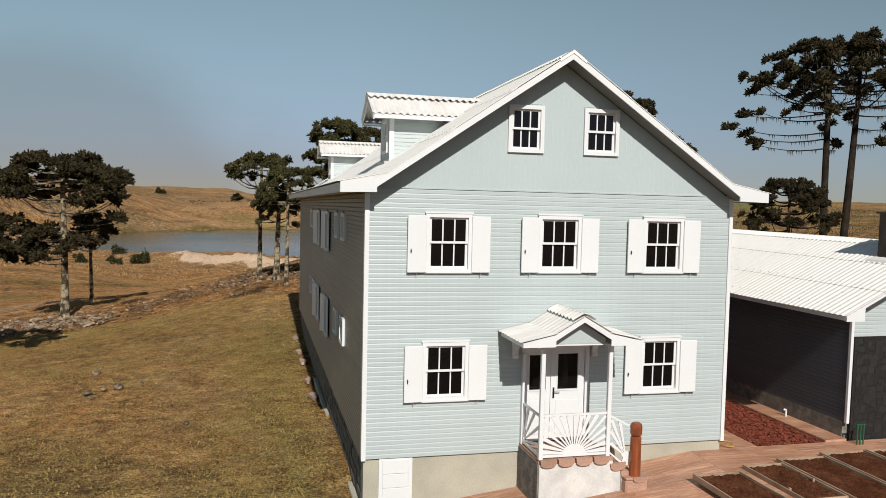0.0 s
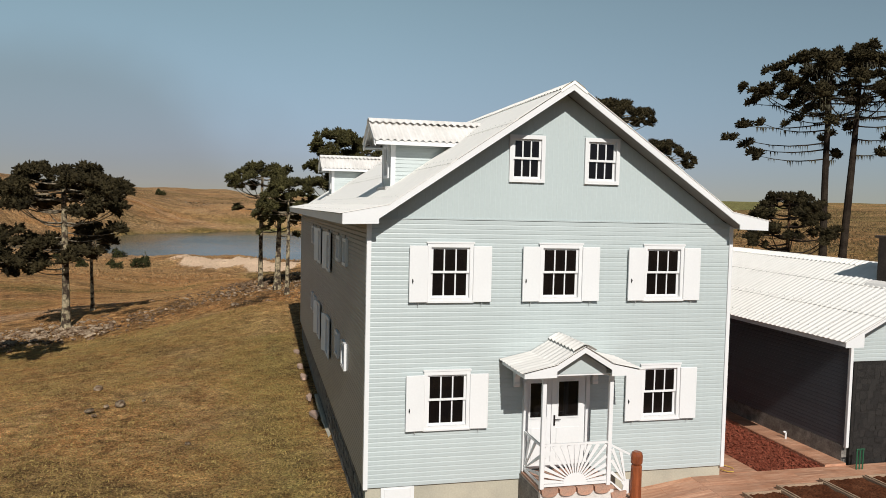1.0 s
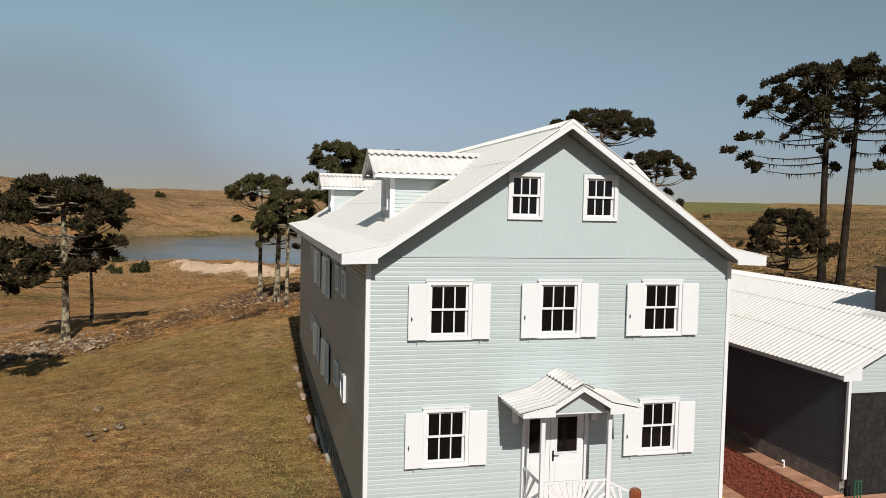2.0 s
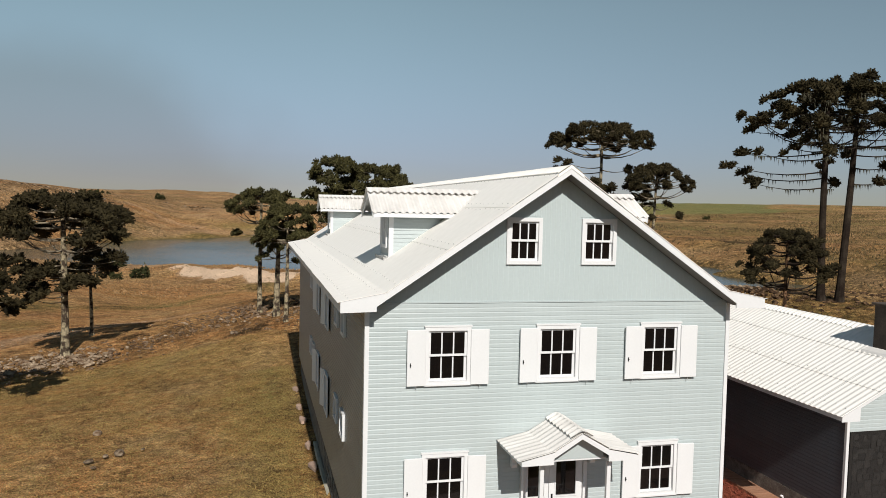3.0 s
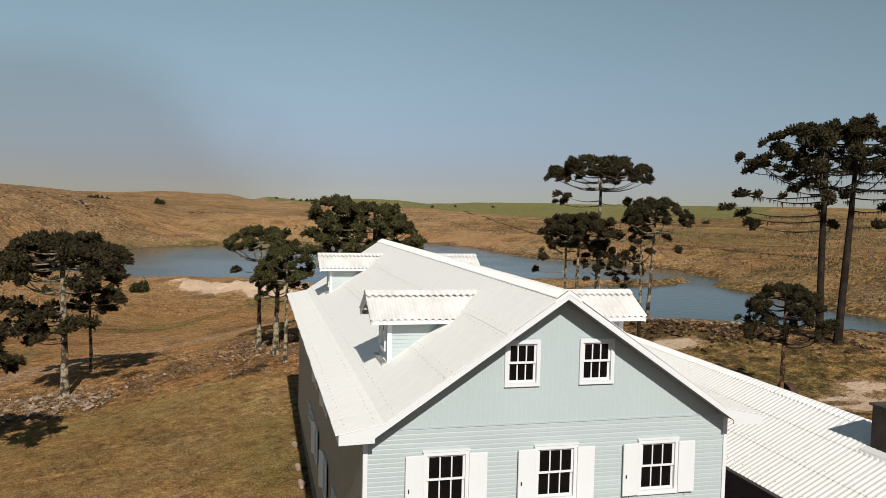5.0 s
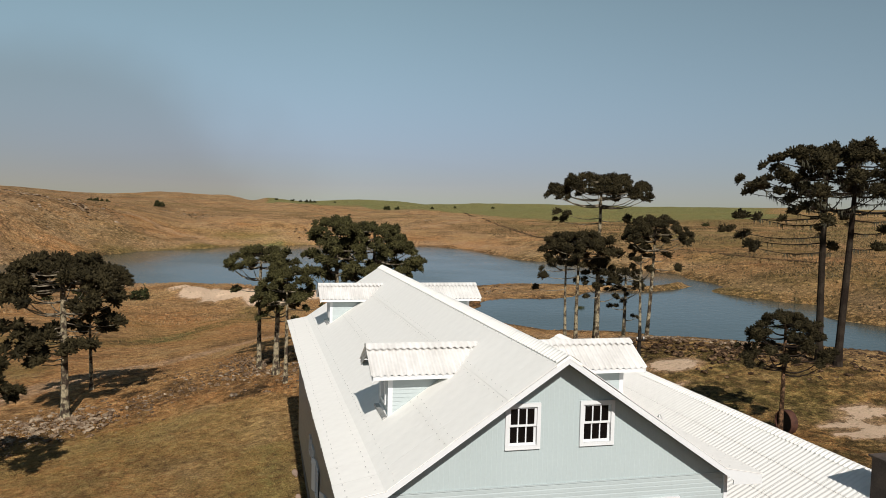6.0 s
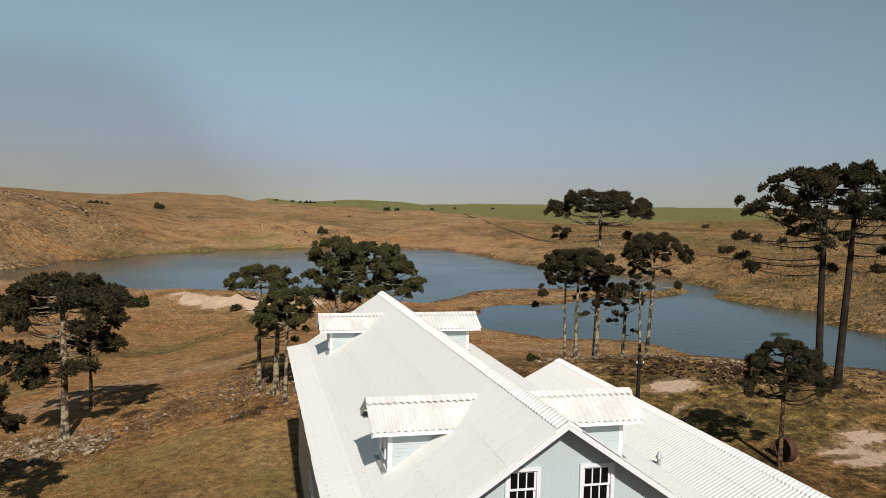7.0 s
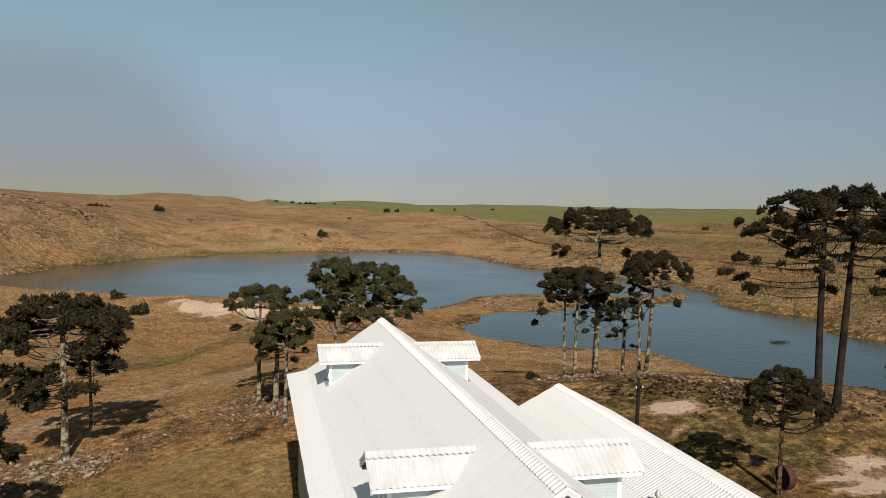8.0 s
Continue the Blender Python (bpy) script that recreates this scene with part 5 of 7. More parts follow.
porch_roof = part("roof", boxes((RX - 0.03, RX + 0.03, RY0 + 0.06, -0.05, RZ - 0.10, RZ - 0.03)), M_WHITE, porch, "white corrugated sheet porch roof")
for sgn in (-1, 1):
    def X(x):
        return x if sgn < 0 else 2 * RX - x
    run = -0.03 - RY0
    lay_sheets(porch_roof, (X(TX - 0.05), RY0, TZ - 0.005), (0, 1, 0), (-sgn * (KX - TX), 0, KZ - TZ), run, math.hypot(KX - TX, KZ - TZ) + 0.10, 3.0, amp=0.010)
    lay_sheets(porch_roof, (X(KX - 0.04), RY0, KZ - 0.01), (0, 1, 0), (-sgn * (RX - KX), 0, RZ - KZ), run, math.hypot(RX - KX, RZ - KZ) + 0.03, 3.0, amp=0.010)
piece("ridge_cap", cap_mesh("ridge_cap", -0.03 - RY0, 0.24, (RZ - KZ) / (RX - KX)), porch_roof, frame_at((RX, RY0, RZ + 0.015), (0, 1, 0), (-1, 0, 0)))

# a last stone at the foot of the steps, under the log post
part("landing", boxes((5.40, 5.92, PY - 0.17, PY + 0.30, -0.75, -0.04), bevel=0.03), M_STONE, porch)
part("landing_slab", boxes((5.40, 5.93, PY - 0.18, PY + 0.31, -0.039, 0.02), bevel=0.012), M_STONE, porch)
piece("stone", slab, porch, Matrix.Translation((5.72, PY - 0.13, 0.03)) @ Matrix.Diagonal((0.9, 1, 0.75, 1)))
# turned log post at the foot of the steps
log_post = thing("log_post", "varnished reddish turned log post at the foot of the porch steps", "post", at=(5.66, PY - 0.05, 0.0))
bm = bmesh.new()
tube(bm, [(0, 0, 0.02), (0, 0, 0.06), (0, 0, 0.84), (0, 0, 0.87), (0, 0, 0.885)], [0.125, 0.122, 0.115, 0.11, 0.075], 16)
part("shaft", bm, M_WOOD, log_post)
bm = bmesh.new()
tube(bm, [(0, 0, 0.886), (0, 0, 0.905), (0, 0, 0.94), (0, 0, 1.08), (0, 0, 1.14), (0, 0, 1.165)], [0.085, 0.112, 0.126, 0.126, 0.112, 0.08], 16)
part("knob", bm, M_WOOD, log_post, "rounded log knob")

# ---- the annexe ----
AX, AEX, ARX, ARZ, AEZ, AY0, AY1 = 12.25, 11.38, 14.7, 4.94, 3.28, 0.0, 23.4
annexe = thing("annexe", "long low annexe with white corrugated roof and dark wall", "outbuilding")
annexe.rotation_euler.z = 0.010
AW = part("wall", boxes((AX, AX + 0.15, AY0 + 0.15, AY1, 0.45, 3.35)), M_ANNEXE_SHADED, annexe, "lapped-board wall, its shade put into a slate colour")
bm = bmesh.new()
prism(bm, [(AX, 2.62), (2 * ARX - AX, 2.62), (2 * ARX - AX, 3.6), (ARX, ARZ - 0.1), (AX, 3.6)], "y", AY0, AY0 + 0.15)
AG = part("gable", bm, M_SIDING, annexe, "pale blue-green boarded gable")
part("wall", boxes((2 * ARX - AX - 0.15, 2 * ARX - AX, AY0 + 0.15, AY1, 0.0, 3.35), (AX, 2 * ARX - AX, AY1, AY1 + 0.15, 0.0, 3.35)), M_SIDING, annexe)
bm = bmesh.new()
prism(bm, [(AX, 3.35), (2 * ARX - AX, 3.35), (ARX, ARZ - 0.1)], "y", AY1, AY1 + 0.15)
part("gable", bm, M_SIDING, annexe)
AB = part("stone_wall", boxes((AX + 0.12, 2 * ARX - AX, AY0, AY0 + 0.15, -0.3, 2.615)), M_SHADE_STONE, annexe, "rough basalt stone wall, blackened for the shadow on it")
part("plinth", boxes((AX - 0.03, AX + 0.12, AY0 + 0.1, AY1, -0.3, 0.449)), M_BASALT, annexe, "dark stone plinth")
part("corner_post", boxes((AX - 0.035, AX + 0.05, AY0 - 0.045, AY0 + 0.04, 0.42, 3.18), bevel=0.006), M_WHITE, annexe)
aslope = (ARZ - AEZ) / (ARX - AEX)
for sgn in (-1, 1):
    def X(x):
        return x if sgn < 0 else 2 * ARX - x
    bm = bmesh.new()
    prism(bm, [(X(ARX), ARZ - 0.02), (X(AEX + 0.02), AEZ - 0.02), (X(AEX + 0.02), AEZ - 0.15), (X(AEX + 0.54), AEZ - 0.15), (X(AEX + 0.54), AEZ - 0.09 + 0.52 * aslope), (X(ARX), ARZ - 0.09)], "y", AY0 - 0.75, AY0 - 0.715)
    part("barge_board", bm, M_WHITE, annexe)
    part("fascia", boxes((min(X(AEX + 0.02), X(AEX + 0.05)), max(X(AEX + 0.02), X(AEX + 0.05)), AY0 - 0.714, AY1 + 0.6, AEZ - 0.13, AEZ - 0.03)), M_WHITE, annexe)
    bm = bmesh.new()
    prism(bm, [(X(ARX), ARZ - 0.05), (X(AEX + 0.06), AEZ - 0.045), (X(AEX + 0.06), AEZ - 0.09), (X(ARX), ARZ - 0.095)], "y", AY0 - 0.70, AY1 + 0.6)
    part("soffit", bm, M_SIDING, annexe)
aroof = part("roof", boxes((ARX - 0.05, ARX + 0.05, AY0 - 0.7, AY1 + 0.6, ARZ - 0.10, ARZ - 0.03)), M_WHITE, annexe, "white corrugated fibre-cement roof")
alen = math.hypot(ARX - AEX, ARZ - AEZ)
for sgn in (-1, 1):
    def X(x):
        return x if sgn < 0 else 2 * ARX - x
    lay_sheets(aroof, (X(AEX - 0.03), AY0 - 0.78, AEZ - 0.01), (0, 1, 0), (-sgn * (ARX - AEX), 0, ARZ - AEZ), AY1 + 1.4, alen + 0.04, 1.15, amp=0.008, material=M_ROOF)
    screws(aroof, (X(AEX), AY0 - 0.78, AEZ), (0, 1, 0), (-sgn * (ARX - AEX), 0, ARZ - AEZ), AY1 + 1.4, (0.3, 1.35, 2.45))
acap = cap_mesh("ridge_cap", (AY1 + 1.4) / 22, 0.28, aslope, material=M_ROOF)
for k in range(22):
    piece("ridge_cap", acap, aroof, frame_at((ARX, AY0 - 0.78 + (AY1 + 1.4) * k / 22, ARZ + 0.004 * (k % 2)), (0, 1, 0), (-1, 0, 0)))
# chimney on the annexe roof
chimney = part("chimney", boxes((13.86, 14.50, 0.40, 1.00, 3.9, 5.70)), M_CHIMNEY, annexe, "dark brown chimney stack with a flat cap")
part("cap", boxes((13.79, 14.57, 0.33, 1.07, 5.701, 5.765), bevel=0.012), M_CHIMNEY, chimney)
bm = bmesh.new()
prism(bm, [(13.60, 4.425), (13.66, 4.49), (13.855, 4.56), (13.855, 4.50)], "y", 0.22, 1.14)
part("flashing", bm, M_SHEET, chimney, "pale sheet flashing below the stack")
# small roof vent
vent = part("roof_vent", boxes((-0.05, 0.05, -0.05, 0.05, -0.1, 0.30)), M_SCREW, annexe, "small grey roof vent")
vent.location = (12.58, 9.62, 3.92)
bm = bmesh.new()
tube(bm, [(0, 0, 0.30), (0, 0, 0.36), (0, 0, 0.46), (0, 0, 0.60)], [0.08, 0.13, 0.10, 0.02], 10)
part("vent_hood", bm, M_SCREW, vent)


# ---- yard ----
bm = bmesh.new()
for q in (((1.3, -6.2, -0.851), (7.8, -6.2, -0.006), (7.8, 0.05, -0.006), (1.3, 0.05, -0.851)), ((7.8, -6.2, -0.006), (18, -6.2, -0.006), (18, 0.05, -0.006), (7.8, 0.05, -0.006)), ((8.6, 0.05, -0.006), (9.66, 0.05, -0.006), (9.66, 20, -0.006), (8.6, 20, -0.006)), ((11.6, 0.05, 0.042), (12.22, 0.05, 0.042), (12.22, 20, 0.042), (11.6, 20, 0.042)), ((11.6, 0.05, -0.1), (11.6, 20, -0.1), (11.6, 20, 0.042), (11.6, 0.05, 0.042)), ((11.6, 0.05, -0.1), (12.22, 0.05, -0.1), (12.22, 0.05, 0.042), (11.6, 0.05, 0.042))):
    bm.faces.new([bm.verts.new(p) for p in q])
paving = tagged(part("pavement", bm, M_PAVE), "terrace of reddish wood-look tiles round the house", "pavement", kind="structure")


def chips(name, x0, x1, y0, y1, z, count, size, material, label, category, lift=0.05, seed=1):
    """A heaped layer of small loose flakes."""
    r = np.random.RandomState(seed)
    c = np.stack([r.uniform(x0, x1, count), r.uniform(y0, y1, count), z + r.uniform(0, lift, count)], 1)
    a = r.uniform(0, 6.283, count)
    t = r.uniform(-0.6, 0.6, count)
    ln, wd = size * r.uniform(0.5, 1.3, count), size * r.uniform(0.25, 0.6, count)
    ux = np.stack([np.cos(a) * np.cos(t), np.sin(a) * np.cos(t), np.sin(t)], 1) * ln[:, None]
    uy = np.stack([-np.sin(a), np.cos(a), r.uniform(-0.4, 0.4, count)], 1) * wd[:, None]
    v = np.stack([c - ux - uy, c + ux - uy * 0.6, c + ux * 0.8 + uy, c - ux * 0.7 + uy], 1).reshape(-1, 3)
    f = np.arange(count * 4).reshape(-1, 4)
    g = len(v)
    v = np.concatenate([v, np.array([(x0, y0, z), (x1, y0, z), (x1, y1, z), (x0, y1, z)])])
    me = bpy.data.meshes.new(name)
    me.from_pydata(v.tolist(), [], f.tolist() + [[g, g + 1, g + 2, g + 3]])
    me.materials.append(material)
    return tagged(new(name, me), label, category, kind="stuff")


chips("bark_mulch", 9.66, 11.59, 0.06, 20.0, -0.03, 22000, 0.036, M_MULCH, "bed of loose red-brown bark mulch beside the house", "mulch")


def garden_bed(x0, x1, y0, y1, seed):
    """A low timber frame filled with soil."""
    bed = thing("garden_bed", "low timber-edged garden bed filled with bare dark soil", "garden bed", "timber garden beds")
    z = 0.10
    part("board", boxes((x0, x0 + 0.035, y0, y1, -0.02, z), bevel=0.004), M_TIMBER, bed)
    part("board", boxes((x1 - 0.035, x1, y0, y1, -0.02, z - 0.01), bevel=0.004), M_TIMBER, bed)
    part("board", boxes((x0 + 0.036, x1 - 0.036, y1 - 0.035, y1, -0.02, z - 0.02), bevel=0.004), M_TIMBER, bed)
    part("board", boxes((x0 + 0.036, x1 - 0.036, y0, y0 + 0.035, -0.02, z - 0.015), bevel=0.004), M_TIMBER, bed)
    for px, py in ((x0 + 0.04, y0 + 0.5), (x1 - 0.09, y0 + 0.9)):
        part("stake", boxes((px, px + 0.045, py, py + 0.045, -0.02, z + 0.02)), M_TIMBER, bed)
    n = 26
    bm = bmesh.new()
    g = [[bm.verts.new((x0 + 0.036 + (x1 - x0 - 0.072) * i / n, y0 + 0.036 + (y1 - y0 - 0.072) * j / n, 0.035 + 0.035 * noise.noise((i * 0.35 + seed, j * 0.5, seed)) + 0.02 * noise.noise((i * 1.1, j * 1.3, seed)))) for j in range(n + 1)] for i in range(n + 1)]
    for i in range(n):
        for j in range(n):
            bm.faces.new((g[i][j], g[i + 1][j], g[i + 1][j + 1], g[i][j + 1]))
    part("soil", bm, M_SOIL, bed)
    return bed


for k, (a, b, c, d) in enumerate(((6.85, 8.0, -4.6, -1.62), (8.28, 9.3, -3.3, -1.30), (9.34, 10.62, -4.6, -1.05), (10.66, 11.9, -4.6, -0.85), (11.95, 13.2, -4.6, -0.85))):
    garden_bed(a, b, c, d, k * 7.3)

# small yard things
pipe = thing("vent_pipe", "short white plastic pipe elbow by the annexe wall", "pipe", at=(12.05, 2.1, 0.05))
bm = bmesh.new()
tube(bm, [(0, 0, -0.1), (0, 0, 0.22), (-0.02, 0, 0.28), (-0.08, 0, 0.30), (-0.12, 0, 0.28)], [0.04, 0.04, 0.042, 0.042, 0.042], 10)
part("elbow", bm, M_WHITE, pipe)
pipe.scale = (0.65, 0.65, 0.65)
stand = thing("hose_stand", "small green plastic hose stand beside the annexe corner", "garden tool", at=(12.32, -0.28, 0.0))
for dx in (-0.09, 0.0, 0.09):
    bm = bmesh.new()
    tube(bm, [(dx, 0, 0), (dx, 0, 0.48), (dx * 0.6, -0.03, 0.52)], [0.018, 0.018, 0.016], 8)
    part("prong", bm, M_HOSE, stand)
bm = bmesh.new()
tube(bm, [(-0.12, 0, 0.50), (0.12, 0, 0.50)], [0.02, 0.02], 8)
part("bar", bm, M_HOSE, stand)
hose = thing("garden_hose", "short yellow length of garden hose lying on the tiles", "hose", at=(8.95, 0.25, 0.02))
bm = bmesh.new()
tube(bm, [(0.3 * math.cos(t) * 0.6, 0.25 * math.sin(t), 0.012 + 0.004 * t) for t in [0.4 * k for k in range(13)]], [0.012] * 13, 6)
part("coil", bm, mat("yellow_hose", (0.5, 0.33, 0.06), 0.5, var=0.1, bump=0), hose)

# flat stones on the lawn along the wall
slab_rng = random.Random(12)
M_FLAT = mat("pale_pinkish_flagstone", (0.40, 0.275, 0.205), 0.9, var=0.15, scale=3, fine=30, bump=0.01, random_amount=0.15)


def flagstone(x, y, lx, ly):
    bm = bmesh.new()
    pts = []
    for k in range(9):
        a = 2 * math.pi * k / 9
        r = slab_rng.uniform(0.6, 1.2)
        pts.append((math.cos(a) * lx * r, math.sin(a) * ly * r))
    prism(bm, pts, "z", -0.08, 0.025)
    ob = part("flagstone", bm, M_FLAT)
    ob.location = (x, y, ground_z(x, y) + 0.012)
    tagged(ob, "irregular pale pinkish flat stone set in the lawn", "stone", "flat stones along the wall")


for x, y, lx, ly in ((-0.26, 4.6, 0.20, 0.50), (-0.24, 5.5, 0.18, 0.38), (-0.22, 10.4, 0.17, 0.45), (-0.24, 12.7, 0.14, 0.40), (-0.22, 16.1, 0.17, 0.50), (-0.25, 18.1, 0.14, 0.35), (-0.22, 21.2, 0.16, 0.50), (-0.22, 24.0, 0.16, 0.50)):
    flagstone(x, y, lx, ly)


# ---- rocks ----
def rock_mesh(seed, flat=0.6):
    r = random.Random(seed)
    bm = bmesh.new()
    bmesh.ops.create_icosphere(bm, subdivisions=2, radius=1.0)
    sx, sy = r.uniform(0.8, 1.3), r.uniform(0.6, 1.0)
    for v in bm.verts:
        n = 0.35 * noise.noise(v.co * 1.1 + Vector((seed, 0, 0))) + 0.18 * noise.noise(v.co * 2.6 + Vector((0, seed, 0)))
        v.co = v.co * (1 + n)
        v.co = Vector((v.co.x * sx, v.co.y * sy, v.co.z * flat))
        v.co.z = max(v.co.z, -0.35 * flat)
    return bm


rock_meshes = [shared("rock", rock_mesh(k, 0.45 + 0.1 * (k % 4)), M_ROCK) for k in range(6)]
M_ROCK_DARK = mat("dark_basalt_boulder", (0.036, 0.021, 0.012), 0.95, var=0.4, scale=3.0, fine=12, bump=0.05, spec=0.08, tint=(0.150, 0.092, 0.050), random_amount=0.4, edge=(0.5, 0.62))
M_ROCK_BROWN = mat("brown_fieldstone", (0.085, 0.052, 0.030), 0.95, var=0.4, scale=3.0, fine=12, bump=0.05, spec=0.08, tint=(0.30, 0.20, 0.12), random_amount=0.4)
dark_meshes = [shared("rock", rock_mesh(20 + k, 0.5 + 0.1 * (k % 3)), M_ROCK_DARK) for k in range(4)]


def place_rock(x, y, s, meshes, r, group, label):
    if any(math.hypot((x - sx) / rx, (y - sy) / ry) < 1.3 for sx, sy, rx, ry in SAND):
        return
    ob = new("rock", r.choice(meshes))
    ob.location = (x, y, ground_z(x, y) + 0.10 * s)
    ob.rotation_euler = (r.uniform(-0.25, 0.25), r.uniform(-0.25, 0.25), r.uniform(0, 6.28))
    ob.scale = (s, s, s)
    tagged(ob, label, "rock", group)


def rubble(name, spots, meshes_seed, material, label):
    """A scatter of many small stones as one mesh: spots are x, y, size."""
    base = []
    chip = random.Random(meshes_seed)
    for k in range(4):
        bm = bmesh.new()
        bmesh.ops.create_icosphere(bm, subdivisions=1, radius=1.0)
        for v in bm.verts:
            v.co = v.co * (1 + 0.5 * noise.noise(v.co * 1.4 + Vector((k * 3.1 + meshes_seed, 0, 0)))) * chip.uniform(0.62, 1.25)
            v.co.z *= 0.55
        base.append((np.array([v.co[:] for v in bm.verts]), np.array([[v.index for v in f.verts] for f in bm.faces])))
        bm.free()
    r = np.random.RandomState(meshes_seed)
    spots = [p for p in spots if all(math.hypot((p[0] - sx) / rx, (p[1] - sy) / ry) > 1.2 for sx, sy, rx, ry in SAND)]
    V, F, o = [], [], 0
    z = land_height([s[0] for s in spots], [s[1] for s in spots])
    for (x, y, s), gz in zip(spots, z):
        v, f = base[r.randint(4)]
        a = r.uniform(0, 6.28)
        c, q = math.cos(a), math.sin(a)
        sx = s * r.uniform(0.7, 1.5)
        p = np.stack([v[:, 0] * c * sx - v[:, 1] * q * s, v[:, 0] * q * sx + v[:, 1] * c * s, v[:, 2] * s], 1) + (x, y, gz + 0.12 * s)
        V.append(p)
        F.append(f + o)
        o += len(v)
    me = bpy.data.meshes.new(name)
    me.from_pydata(np.concatenate(V).tolist(), [], np.concatenate(F).tolist())
    me.materials.append(material)
    return tagged(new(name, me), label, "rubble", kind="stuff")


def along_line(pts, n, spread, lo, hi, r):
    out = []
    for _ in range(n):
        k = r.randrange(len(pts) - 1)
        t = r.random()
        x = pts[k][0] + (pts[k + 1][0] - pts[k][0]) * t + r.gauss(0, spread)
        y = pts[k][1] + (pts[k + 1][1] - pts[k][1]) * t + r.gauss(0, spread)
        out.append((x, y, lo + (hi - lo) * r.random() ** 3))
    return out


r = random.Random(77)
STONE_ROW = [(-19, 31), (-16.5, 34.3), (-14, 36.5), (-9, 38.5), (-4, 42), (-1.5, 39), (0.5, 37), (2.5, 34)]
rubble("stone_rubble", along_line(STONE_ROW, 700, 1.6, 0.03, 0.17, r) + along_line([(-18.5, 31), (-16.8, 34), (-16.3, 38.5), (-14.2, 37.2), (-12, 37.6)], 750, 1.3, 0.04, 0.25, r), 3, M_ROCK, "row of loose grey fieldstones along the lawn's edge")
rubble("stone_rubble", along_line(STONE_ROW[2:], 700, 1.9, 0.03, 0.20, r) + along_line([(-8, 46), (-4, 45), (-1, 43.5), (1, 42)], 420, 1.5, 0.03, 0.20, r), 4, M_ROCK_BROWN, "scatter of dark stones under the pines")
rubble("stone_rubble", along_line([(19, 40.5), (23, 38.5), (27, 36.5), (30, 34), (33, 30)], 700, 0.9, 0.04, 0.24, r), 5, M_ROCK, "row of pale and dark fieldstones below the pines")
rubble("stone_rubble", along_line([(24, 32), (29, 30), (33, 27), (38, 27), (43, 30)], 1500, 2.2, 0.03, 0.27, r), 6, M_ROCK_DARK, "dark basalt rubble on the stony slope")
for x, y, s in along_line(STONE_ROW[1:], 26, 1.2, 0.12, 0.28, r):
    place_rock(x, y, s, rock_meshes, r, "fieldstones along the lawn", "weathered grey fieldstone at the edge of the lawn")
for x, y, s in along_line([(20, 39.5), (24, 38), (28, 35.5), (31, 33)], 20, 0.8, 0.12, 0.26, r):
    place_rock(x, y, s, rock_meshes, r, "fieldstones below the pines", "pale weathered fieldstone below the pines")
for x, y, s in along_line([(25, 31), (29, 29), (33, 26.5), (37, 26.5), (41, 29)], 44, 1.6, 0.09, 0.20, r):
    place_rock(x, y, s, dark_meshes, r, "boulders on the slope", "dark brown basalt boulder on the stony slope")
for x, y, s in ((-7.4, 13.4, 0.16), (-7.0, 13.7, 0.2), (-7.9, 13.0, 0.14), (-8.3, 16.9, 0.2), (-6.2, 13.9, 0.12), (-7.6, 12.2, 0.1), (-3.4, 35.3, 0.3), (-4.2, 8.2, 0.1)):
    place_rock(x, y, s, rock_meshes, r, "loose stones on the lawn", "small loose stone lying on the dry lawn")
far_rocks = along_line([(-122, 410), (-112, 400), (-82, 292), (-77, 292), (-70, 288), (-60, 295)], 1100, 7.0, 0.18, 1.1, r)
far_rocks += along_line([(-90, 275), (-76, 266), (-70, 272)], 300, 9.0, 0.12, 0.6, r)
far_rocks += along_line([(-36, 383), (-16, 365)], 260, 7.0, 0.15, 0.7, r)
far_rocks += along_line([(18, 317), (36, 328), (66, 362)], 320, 6.0, 0.15, 0.7, r)
far_rocks += along_line([(94, 404), (110, 401)], 140, 6.0, 0.2, 0.8, r)
far_rocks += along_line([(112, 262), (120, 244), (128, 262)], 110, 5.0, 0.15, 0.8, r)
for _ in range(900):
    far_rocks.append((r.uniform(-150, 60), r.uniform(205, 420), 0.10 + 0.40 * r.random() ** 4))
for _ in range(150):
    far_rocks.append((r.uniform(115, 260), r.uniform(110, 420), 0.10 + 0.40 * r.random() ** 4))
for _ in range(160):
    far_rocks.append((46 + r.gauss(0, 5), 143 + r.gauss(0, 4), 0.08 + 0.3 * r.random() ** 3))
bank = np.random.RandomState(41).uniform((-60, 55), (150, 200), (26000, 2))
rim = shore_distance(bank[:, 0], bank[:, 1])
bank = bank[(rim > 0.2) & (rim < 2.2)]
rubble("shore_stones", [(x, y, 0.06 + 0.26 * r.random() ** 3) for x, y in bank], 12, M_ROCK_BROWN, "brown stones and clods along the water's edge")
far_rocks = [p for p in far_rocks if shore_distance(np.array([p[0]]), np.array([p[1]]))[0] > 1]
M_HILL_STONE = mat("pale_weathered_stone", (0.36, 0.275, 0.19), 0.95, var=0.3, scale=0.6, fine=4, bump=0.03, spec=0.1, tint=(0.16, 0.105, 0.065))
rubble("hill_stones", far_rocks[::3], 9, M_HILL_STONE, "scattered pale stones on the far hillsides")
rubble("hill_stones", far_rocks[1::3] + far_rocks[2::3], 11, M_ROCK_DARK, "scattered dark stones on the far hillsides")
wall_pts = [(151, 532), (132, 416), (122, 345), (118, 298), (120, 280)]
rubble("dry_stone_wall", along_line(wall_pts, 900, 0.35, 0.3, 0.75, r) + along_line([(136, 214), (138, 192), (140, 178), (147, 158)], 420, 0.3, 0.25, 0.5, r), 10, M_ROCK_DARK, "low dark dry-stone wall across the far pasture")


